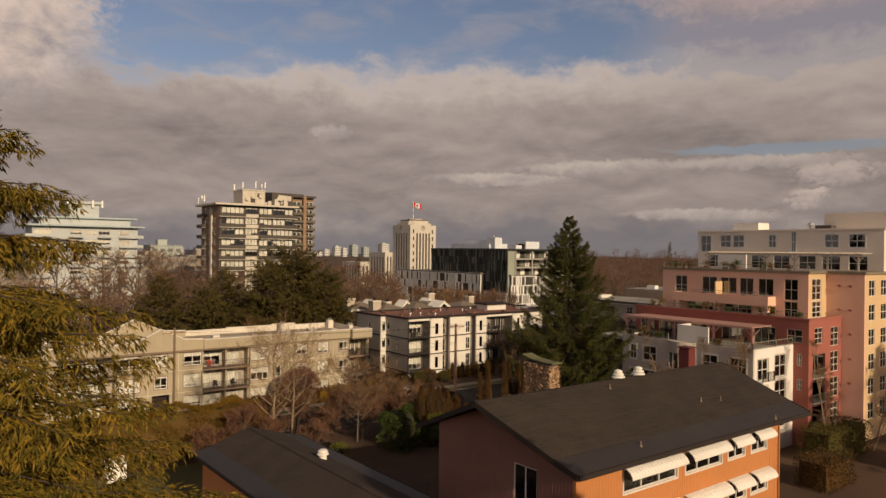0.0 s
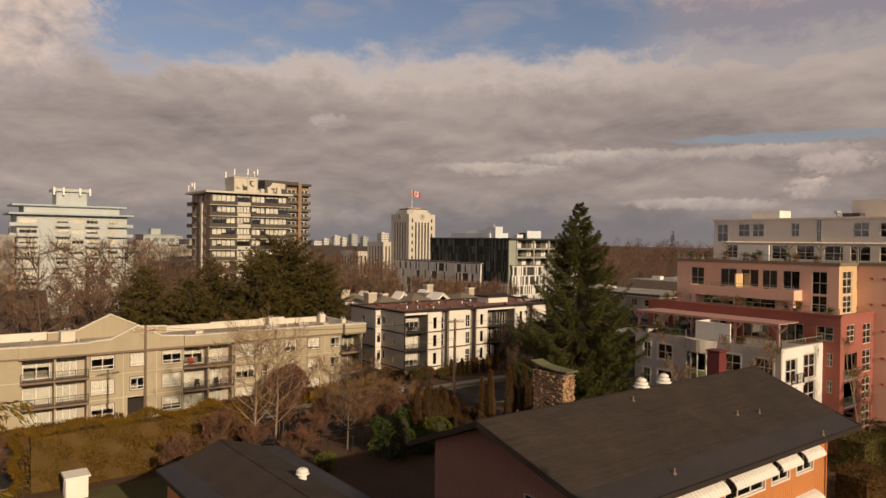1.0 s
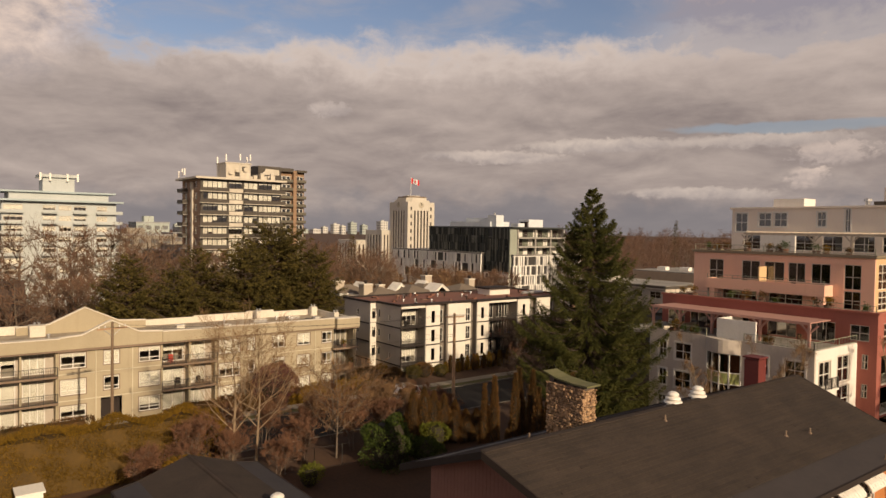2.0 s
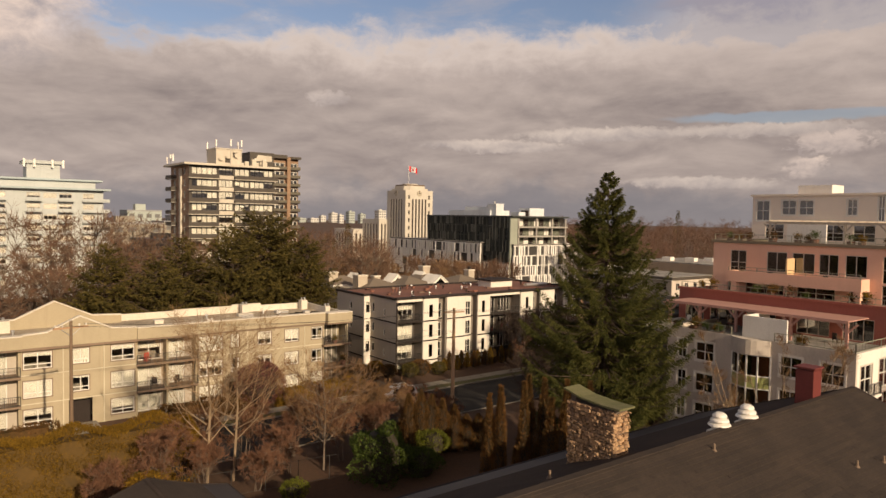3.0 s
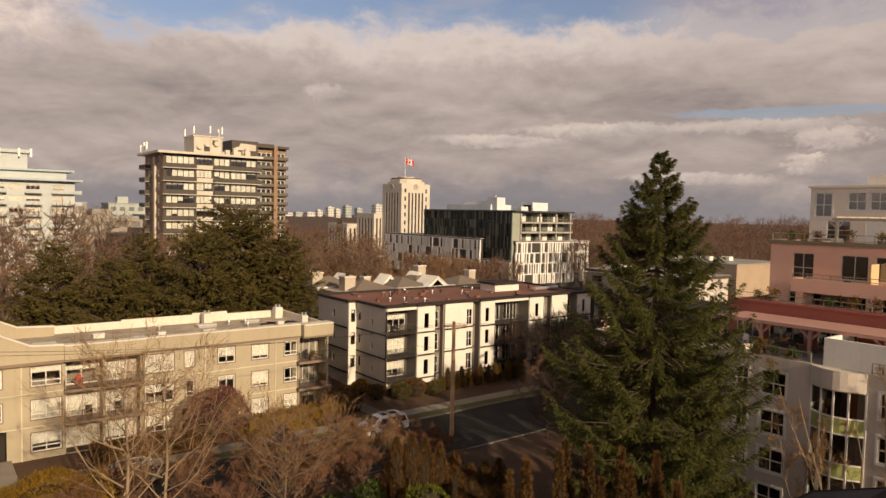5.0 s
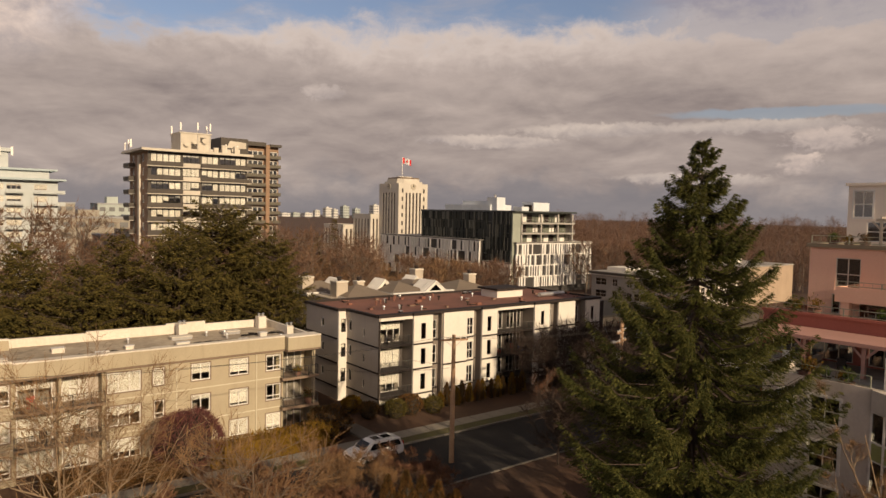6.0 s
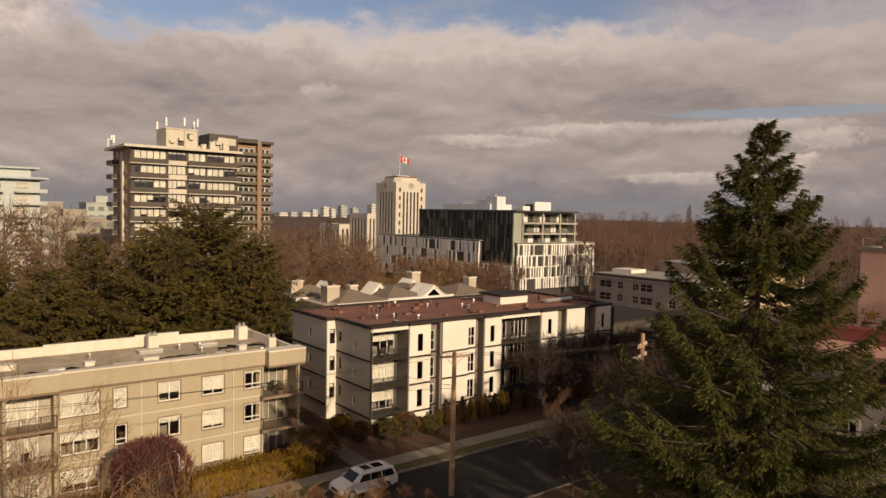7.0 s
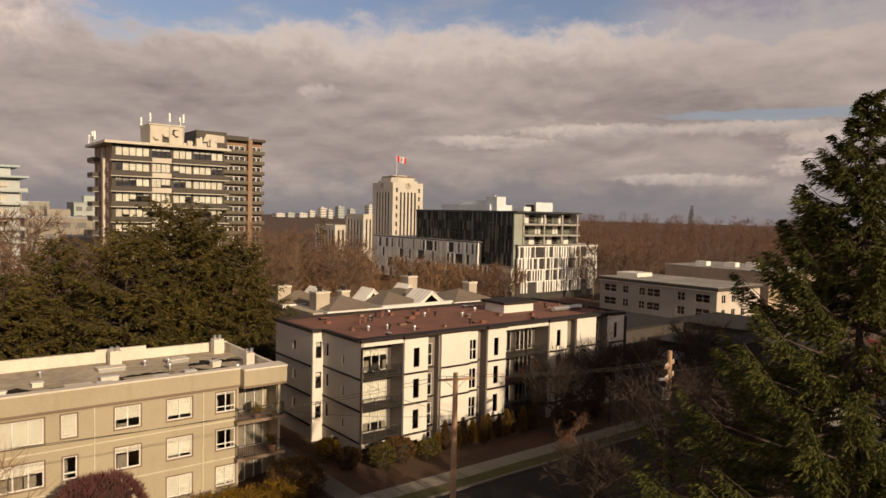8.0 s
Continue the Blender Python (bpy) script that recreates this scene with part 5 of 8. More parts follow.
def side_house():
    """The low neighbouring house, turned a few degrees."""
    h = thing("house", "low house with a brown shingle gable roof and dark wet eaves", "house", (22.75, 44.0, 0))
    y0, y1, zr = -18.0, 11.3, 6.5
    s = Shape()
    for sg in (-1, 1):
        s.prism([(0, y0, zr), (sg * 3.1, y0, zr - 1.05), (sg * 3.1, y0, zr - 1.25), (0, y0, zr - 0.2)], (0, y1 - y0, 0))
    obs = [part("roof", s, SHINGLE_STRIP, h, "brown asphalt shingle roof")]
    s = Shape()
    for sg in (-1, 1):
        s.prism([(sg * 3.1, y0, zr - 1.05), (sg * 4.65, y0, zr - 1.35), (sg * 4.65, y0, zr - 1.5), (sg * 3.1, y0, zr - 1.25)], (0, y1 - y0, 0))
    obs.append(part("roof_skirt", s, BITUMEN, h, "dark wet low-slope roof strip along the eaves"))
    s = Shape().box((-4.1, y0 + 0.6, 0), (4.1, y1 - 0.8, 4.8))
    s.prism([(-4.1, y0 + 0.6, 4.8), (4.1, y0 + 0.6, 4.8), (2.9, y0 + 0.6, 5.1), (0, y0 + 0.6, zr - 0.25), (-2.9, y0 + 0.6, 5.1)], (0, y1 - y0 - 1.4, 0))
    obs.append(part("wall", s, ORANGE_SIDING, h))
    s = Shape()
    for y in (y0 - 0.06, y1):
        for sg in (-1, 1):
            for (xa, za), (xb, zb) in (((0, zr), (3.1, zr - 1.05)), ((3.1, zr - 1.05), (4.65, zr - 1.35))):
                s.prism([(sg * xa, y, za + 0.04), (sg * xb, y, zb + 0.04), (sg * xb, y, zb - 0.25), (sg * xa, y, za - 0.25)], (0, 0.06, 0))
    obs.append(part("bargeboard", s, DARK_TRIM, h))
    obs.append(part("ridge_cap", Shape().prism([(-0.16, y0, zr), (0, y0, zr + 0.07), (0.16, y0, zr)], (0, y1 - y0, 0)), SHINGLE, h))
    s = Shape().box((-4.70, y0, zr - 1.6), (-4.60, y1, zr - 1.33)).box((4.60, y0, zr - 1.6), (4.70, y1, zr - 1.33))
    obs.append(part("gutter", s, DARK_TRIM, h))
    turn = pose(0, 0, 0, 0, 0, 1.0)
    for o in obs:
        o.matrix_parent_inverse = Matrix()
        o.matrix_basis = turn
    v = thing("roof_ventilator", "white turbine ventilator on a brown shingle roof", "vent", (24.45, 45.8, 5.7), "white ventilators")
    part("base", Shape().lathe(24.45, 45.8, [(5.6, 0.3), (6.2, 0.28)], 14), WHITE_METAL, v)
    for j in range(2):
        z = 6.2 + 0.2 * j
        part("hood", Shape().lathe(24.45, 45.8, [(z, 0.28), (z + 0.03, 0.45 - 0.06 * j), (z + 0.11, 0.4 - 0.06 * j), (z + 0.2, 0.2)], 14), WHITE_METAL, v)


side_house()


# farther buildings
def strip_windows(parent, face, u0, u1, z0, z1, count, every_blind=3, mat=None, seed=0):
    """A row of window units set in one band; each unit is a part with its pane."""
    rng = random.Random(seed)
    w = (u1 - u0) / count
    for i in range(count):
        a = u0 + i * w
        # mostly pale blinds, added for the sky glare on the panes
        bl = rng.choice((0.0, 0.6, 1.0, 1.0, 1.0)) if every_blind else 0.0
        face.window(parent, (a + 0.04, a + w - 0.04, z0, z1), (0, 0), VINYL, mat or PANE, blind=bl, frame_w=0.12)


def brown_tower():
    b = thing("apartment_tower", "brown and white concrete apartment tower with rooftop antennas", "building", (80, 200, -2))
    f, w = Face("-y", 185.0), Face("-x", 65.0)
    floors = [32.9 - 2.95 * k for k in range(8)]
    bays = [(65.6, 71.8, 5), (72.2, 75.8, 2), (76.3, 80.0, 3), (80.3, 86.4, 5)]
    holes = [(a, c, z - 1.85, z - 0.12) for z in floors for a, c, _ in bays]
    part("wall", f.wall(Shape(), 65.0, 86.7, -2.6, 33.2, holes), TOWER_BAND, b)
    part("partition", slab(66, 190, 0, 86, 190.2, 33), INTERIOR, b)
    rng = random.Random(31)
    mull = surface_once("dark_mullion", (0.05, 0.042, 0.034), rough=0.6)
    for i, z in enumerate(floors):
        for j, (a, c, n_) in enumerate(bays):
            w_ = (c - a) / n_
            for k in range(n_):
                # many drawn blinds: their white stands in for sky reflected in the glass
                tone = (1.0, 1.0, 0.25, 0.9)[(i * 3 + j * 2 + (k > n_ // 2)) % 4] if rng.random() < 0.8 else rng.choice((0.0, 0.7, 1.0, 1.0))
                f.window(b, (a + k * w_, a + (k + 1) * w_ - 0.02, z - 1.85, z - 0.12), (1 if w_ > 1.6 else 0, 0), mull, PANE, blind=tone, frame_w=0.07)
        for a, c in ((64.6, 72.0), (76.0, 87.4)):
            bal = part("balcony", slab(a, 184.0, z - 2.95, c, 185, z - 2.75), TOWER_PALE, b)
            part("balcony_front", slab(a, 183.9, z - 2.75, c, 184.0, z - 1.9), TOWER_BAND, bal)
        part("core_panel", slab(72.05, 184.80, z - 2.9, 75.95, 184.98, z - 1.95), TOWER_PALE, b)
    part("wall", w.wall(Shape(), 185.25, 200, -2.6, 33.2, [(188 + 4 * k, 189.6 + 4 * k, z - 1.9, z - 0.2) for k in range(3) for z in floors]), TOWER_BROWN, b)
    for z in floors:
        for k in range(3):
            w.window(b, (188 + 4 * k, 189.6 + 4 * k, z - 1.9, z - 0.2), (1, 0), VINYL, DARK_PANE)
        bal = part("balcony", slab(63.7, 195.2, z - 2.95, 65, 200, z - 2.75), CONCRETE, b)
        part("balcony_front", slab(63.6, 195.2, z - 2.75, 63.7, 200, z - 1.9), TOWER_BAND, bal)
        part("balcony_front", slab(63.7, 195.1, z - 2.75, 65, 195.2, z - 1.9), TOWER_BAND, bal)
    part("pier", slab(64.6, 190.6, -2, 65, 191.8, 32.5), TOWER_PALE, b)
    shell(b, 65, 185, 86.7, 200, -2.6, 33.2, TOWER_BROWN)
    part("roof", slab(63.4, 183.5, 33.2, 87.6, 201, 33.7), TOWER_PALE, b, "pale overhanging roof slab")
    part("roof_house", slab(73.2, 190, 33.7, 80.0, 197, 38.0), TOWER_PALE, b)
    for x, z in ((75.6, 34.6), (77.6, 36.2)):
        part("louvre", slab(x, 189.9, z, x + 1.3, 189.99, z + 1.1), TOWER_BAND, b)
    part("roof_rail", parapet(Shape(), 73.0, 189.8, 80.2, 197.2, 38.0, 38.25, 0.15), TOWER_PALE, b)
    part("roof_house", slab(84.2, 195, 33.7, 91.0, 203, 38.3), TOWER_BAND, b)
    part("roof_house", Shape().prism([(85.6, 194.9, 35.9), (90.4, 194.9, 35.9), (90.4, 194.9, 37.4), (86.4, 194.9, 37.6)], (0, 0.3, 0)), TOWER_PALE, b)
    # farther wing with stacked balconies
    q = Face("-y", 218.0)
    fl = [38.0 - 2.62 * k for k in range(14)]
    hs = [(98.6, 104.6, z - 1.7, z - 0.3) for z in fl] + [(106.4, 109.0, z - 1.7, z - 0.3) for z in fl]
    part("wing_wall", q.wall(Shape(), 92.0, 109.3, -2.6, 39.0, hs), TOWER_BROWN, b)
    for i, z in enumerate(fl):
        strip_windows(b, q, 98.6, 104.6, z - 1.7, z - 0.3, 4, mat=DARK_PANE, seed=90 + i)
        strip_windows(b, q, 106.4, 109.0, z - 1.7, z - 0.3, 2, mat=DARK_PANE, seed=50 + i)
        for a, c in ((96.0, 104.9), (106.2, 109.5)):
            bal = part("balcony", slab(a, 216.8, z - 2.45, c, 218, z - 2.25), TOWER_BAND, b)
            part("balcony_front", slab(a, 216.7, z - 2.25, c, 216.8, z - 1.45), surface_once("olive_spandrel", (0.13, 0.115, 0.085)), bal)
    part("pier", slab(104.95, 216.6, -2, 106.1, 218, 39.5), TOWER_BROWN, b)
    part("wing_wall", slab(92, 218.25, -2.6, 92.25, 232, 39.0), TOWER_BROWN, b)
    shell(b, 92, 218, 109.3, 232, -2.6, 39.0, TOWER_BROWN)
    part("roof", slab(91.8, 216.4, 39.0, 104.9, 232.2, 40.1), TOWER_BAND, b)
    part("roof", slab(106.15, 216.4, 39.0, 109.6, 232.2, 39.7), TOWER_BAND, b)
    # antennas and plant on the roof
    rng = random.Random(21)
    spots = [(63.9, 199.5), (64.0, 197), (63.9, 194.5), (73.2, 189.9), (73.2, 196.6), (77.0, 189.9), (79.8, 189.9), (80.05, 193), (83.0, 188.5), (85.5, 188.0)]
    for x, y in spots:
        z = 38.0 if y > 189.5 and 71 < x < 80.5 else 33.75
        a = thing("antenna", "white mobile-phone panel antenna on a thin mast", "antenna", (x, y, z), "rooftop antennas")
        h = rng.uniform(1.8, 2.8)
        part("mast", Shape().tube([(x, y, z - (4 if z > 35 else 0)), (x, y, z + h)], [0.06, 0.05], 6), GALV, a)
        part("panel", slab(x - 0.16, y - 0.22, z + h - 1.7, x + 0.16, y - 0.07, z + h), WHITE_METAL, a)
    for x in (74.4, 76.2, 78.4):
        z = rng.uniform(35.6, 37.2)
        d = thing("dish_antenna", "white round dish antenna on a wall bracket", "antenna", (x, 189.6, z), "dish antennas")
        part("dish", Shape().tube([(x, 189.75, z), (x, 189.55, z), (x, 189.3, z)], [0.15, 0.35, 0.6], 14), TOWER_PALE, d)
        part("bracket", slab(x - 0.06, 189.7, z - 0.06, x + 0.06, 190, z + 0.06), GALV, d)
    for k in range(13):
        x, y = rng.uniform(80.5, 86.5), rng.uniform(186.5, 193)
        u = thing("roof_unit", "pale rooftop equipment cabinet", "equipment", (x, y, 33.75), "rooftop cabinets")
        hh = rng.uniform(0.8, 1.8)
        part("cabinet", slab(x - 0.5, y - 0.4, 33.75, x + 0.5, y + 0.4, 33.75 + hh), TOWER_PALE, u)
        part("lid", slab(x - 0.56, y - 0.46, 33.75 + hh, x + 0.56, y + 0.46, 33.82 + hh), GALV, u)


brown_tower()


def pale_tower():
    b = thing("apartment_tower", "cool white apartment tower with a stepped roof and a plant room", "building", (40, 240, -2.6))
    f = Face("-y", 233.0)
    zs = [27.0 - 3.0 * k for k in range(9)]
    cols = [(27.0, 31.5), (36.4, 39.6), (40.4, 43.6), (44.2, 47.4), (50.2, 53.0)]
    hs = [(a, c, z - 2.0, z - 0.6) for z in zs for a, c in cols]
    part("wall", f.wall(Shape(), 26.5, 55.5, -2.6, 27.4, hs), BLUE_WHITE, b)
    for i, z in enumerate(zs):
        for j, (a, c) in enumerate(cols):
            f.window(b, (a, c, z - 2.0, z - 0.6), (2, 0), GREY_STUCCO, PANE, blind=(1.0, 0.6, 0.9, 0.3, 0.8)[(i * 3 + j) % 5], frame_w=0.1)
            if j in (1, 3):
                bal = part("balcony", slab(a - 0.3, 231.4, z - 2.95, c + 0.3, 233, z - 2.75), BLUE_WHITE, b)
                part("balcony_front", slab(a - 0.3, 231.3, z - 2.75, c + 0.3, 231.4, z - 1.9), BLUE_WHITE, bal)
        for a, c in ((24.6, 31.6), (50.0, 57.0)):
            bal = part("balcony", slab(a, 231.7, z - 2.95, c, 233, z - 2.7), BLUE_WHITE, b)
            part("balcony_front", slab(a, 231.6, z - 2.7, c, 231.7, z - 2.0), BLUE_WHITE, bal)
    part("wall", slab(26.5, 233.25, -2.6, 26.75, 250, 27.4), BLUE_WHITE, b)
    shell(b, 26.5, 233, 55.5, 250, -2.6, 27.4, BLUE_WHITE)
    part("partition", slab(27, 238, 0, 55, 238.2, 27), INTERIOR, b)
    part("roof", slab(24.4, 231.2, 27.4, 57.2, 251, 27.9), surface_once("blue_grey_fascia", (0.40, 0.47, 0.48)), b)
    part("penthouse", slab(28.5, 236, 27.9, 54.0, 249, 30.0), BLUE_WHITE, b)
    part("roof", slab(25.5, 235, 30.0, 55.8, 250, 30.5), surface_once("blue_grey_fascia", (0.40, 0.47, 0.48)), b)
    part("plant_room", slab(37.0, 238, 30.5, 45.2, 246, 35.0), BLUE_WHITE, b)
    part("crown", parapet(Shape(), 36.2, 237.2, 46.0, 246.8, 34.6, 35.5, 0.3), BLUE_WHITE, b)
    for x in (36.3, 38.8, 43.2, 45.9):
        a = thing("antenna", "white panel antenna on a plant room wall", "antenna", (x, 237, 34), "rooftop antennas")
        part("mast", Shape().tube([(x, 237.1, 33.8), (x, 237.1, 36.0)], [0.07, 0.07], 6), GALV, a)
        part("panel", slab(x - 0.25, 236.8, 33.6, x + 0.25, 237.0, 35.8), WHITE_METAL, a)


pale_tower()


def pier_face(parent, face, u0, u1, z0, z1, count, wall, pane, share=0.45, name="window"):
    """A wall of upright piers with tall window slots between them."""
    w = (u1 - u0) / count
    hs = [(u0 + i * w + w * (1 - share) / 2, u0 + (i + 1) * w - w * (1 - share) / 2, z0, z1) for i in range(count)]
    for h in hs:
        s = Shape()
        face.box(s, h[0], h[1], 0.35, 0.42, h[2], h[3])
        win = part(name, s, pane, parent)
        s = Shape()
        k = max(1, int((z1 - z0) / 3.3))
        for j in range(1, k + 1):
            z = z0 + (z1 - z0) * j / (k + 1)
            part("spandrel", face.box(Shape(), h[0], h[1], 0.30, 0.35, z - 0.25, z + 0.25), surface_once("bronze_spandrel", (0.10, 0.075, 0.055)), win)
    return hs


def city_hall():
    b = thing("city_hall", "pale limestone art deco city hall tower with clocks and stepped wings", "building", (220, 318, -3))
    x0, y0, x1, y1 = 214.0, 310.5, 231.5, 328.0
    slots = surface_once("dark_slot_glass", (0.05, 0.04, 0.035), rough=0.25)
    f, w = Face("-y", y0), Face("-x", x0)
    hs = pier_face(b, f, x0 + 3.6, x1 - 3.6, 9, 31.0, 5, HALL, slots, 0.5)
    hs2 = [(u, u + 1.0, z, z + 2.0) for u in (x0 + 1.8, x1 - 2.8) for z in (11, 15, 19, 23, 27, 31)]
    part("wall", f.wall(Shape(), x0, x1, -3, 35.5, hs + hs2, 0.45), HALL, b)
    hw = pier_face(b, w, y0 + 2.5, y1 - 2.5, 9, 31.0, 5, HALL, slots, 0.5)
    part("wall", w.wall(Shape(), y0 + 0.45, y1, -3, 35.5, hw, 0.45), HALL, b)
    for h in hs2:
        s = Shape()
        f.box(s, h[0], h[1], 0.3, 0.36, h[2], h[3])
        part("window", s, slots, b)
    shell(b, x0, y0, x1, y1, -3, 35.5, HALL)
    part("roof", slab(x0 + 0.45, y0 + 0.45, 35.2, x1 - 0.3, y1 - 0.3, 35.6), HALL, b)
    def octagon(c, z0, z1, mat, name):
        q = 2.4
        a0, b0, a1, b1 = x0 + c, y0 + c, x1 - c, y1 - c
        part(name, Shape().prism([(a0 + q, b0, z0), (a1 - q, b0, z0), (a1, b0 + q, z0), (a1, b1 - q, z0), (a1 - q, b1, z0), (a0 + q, b1, z0), (a0, b1 - q, z0), (a0, b0 + q, z0)], (0, 0, z1 - z0)), mat, b)
    octagon(0.9, 35.6, 36.6, HALL, "crown")
    octagon(1.9, 36.6, 38.0, HALL, "crown")
    octagon(4.6, 38.0, 39.2, HALL, "crown")
    part("crown_rail", parapet(Shape(), x0 + 3.2, y0 + 3.2, x1 - 3.2, y1 - 3.2, 38.0, 38.7, 0.3), surface_once("bronze_rail", (0.16, 0.11, 0.07)), b)
    for fc, c in ((f, (x0 + x1) / 2), (w, (y0 + y1) / 2)):
        pts = [fc.p(c + 1.6 * math.cos(t), 0.0, 34.0 + 1.6 * math.sin(t)) for t in [k * math.pi / 10 for k in range(20)]]
        clock = part("clock", Shape().prism(pts, Vector(fc.p(0, -0.12, 0)) - Vector(fc.p(0, 0, 0))), surface_once("clock_dial", (0.44, 0.39, 0.30)), b)
        s = Shape()
        fc.box(s, c - 0.12, c + 0.12, -0.2, -0.14, 33.9, 35.3)
        fc.box(s, c - 0.1, c + 0.9, -0.2, -0.14, 33.9, 34.1)
        part("clock_pointer", s, DARK_TRIM, clock)
    # stepped wings
    for (ax, ay, bx, by, zt, n_) in ((209.0, 328.0, 228, 345, 20.2, 5), (203.0, 345.0, 225, 366, 14.5, 6)):
        wf = Face("-x", ax)
        hs = pier_face(b, wf, ay + 1, by - 1, 3.0, zt - 2.5, n_, HALL, slots)
        part("wing_wall", wf.wall(Shape(), ay, by, -3, zt, hs, 0.45), HALL, b)
        ff = Face("-y", ay)
        hs = pier_face(b, ff, ax + 0.8, x0 if ax > 205 else 209.0, 3.0, zt - 2.5, 2, HALL, slots)
        part("wing_wall", ff.wall(Shape(), ax + 0.45, bx, -3, zt, hs, 0.45), HALL, b)
        shell(b, ax, ay, bx, by, -3, zt, HALL)
        part("roof", slab(ax + 0.3, ay + 0.3, zt - 0.4, bx, by, zt - 0.1), ROOF_GREY, b)
    # the flag
    fl = thing("flagpole", "red and white national flag flying from a rooftop pole", "flag", (222, 319, 39.2))
    part("pole", Shape().tube([(220.0, 316.5, 39.2), (220.0, 316.5, 49.0)], [0.13, 0.07], 8), WHITE_METAL, fl)
    red = surface_once("flag_red", (0.62, 0.03, 0.035), rough=0.8)
    white = surface_once("flag_white", (0.75, 0.72, 0.70), rough=0.8)

    def cloth(a, c, z0, z1, mat, name):
        s, n_ = Shape(), 6
        for i in range(n_ + 1):
            t = a + (c - a) * i / n_
            dy = 0.35 * math.sin(t * 1.7)
            x, y, dz = 220.1 + t * 0.62, 316.4 - t * 0.75 + dy, -0.3 * t
            s.v += [(x, y, z0 + dz), (x, y, z1 + dz), (x + 0.03, y + 0.03, z1 + dz), (x + 0.03, y + 0.03, z0 + dz)]
        for i in range(n_):
            k = 4 * i
            s.f += [[k, k + 4, k + 5, k + 1], [k + 2, k + 6, k + 7, k + 3], [k + 1, k + 5, k + 6, k + 2], [k + 3, k + 7, k + 4, k]]
        s.f += [[0, 1, 2, 3], [4 * n_ + 3, 4 * n_ + 2, 4 * n_ + 1, 4 * n_]]
        return part(name, s, mat, fl)
    cloth(0.0, 1.25, 45.8, 48.7, red, "flag_stripe")
    cloth(1.25, 3.5, 45.8, 48.7, white, "flag_field")
    cloth(3.5, 4.75, 45.8, 48.7, red, "flag_stripe")
    s = Shape()
    c = [(0.0, 1.1), (0.25, 0.55), (0.75, 0.75), (0.6, 0.25), (1.0, 0.0), (0.35, -0.35), (0.4, -0.7), (0.06, -0.6), (0.06, -1.1)]
    c = c + [(-a, z) for a, z in reversed(c[1:])]
    ctr = (220.1 + 2.37 * 0.70 - 0.12, 316.4 - 2.37 * 0.68 - 0.50, 46.55)
    s.prism([(ctr[0] + a * 0.6, ctr[1] - a * 0.58, ctr[2] + 0.85 * z) for a, z in c], (-0.02, -0.02, 0))
    part("flag_leaf", s, red, fl)


city_hall()


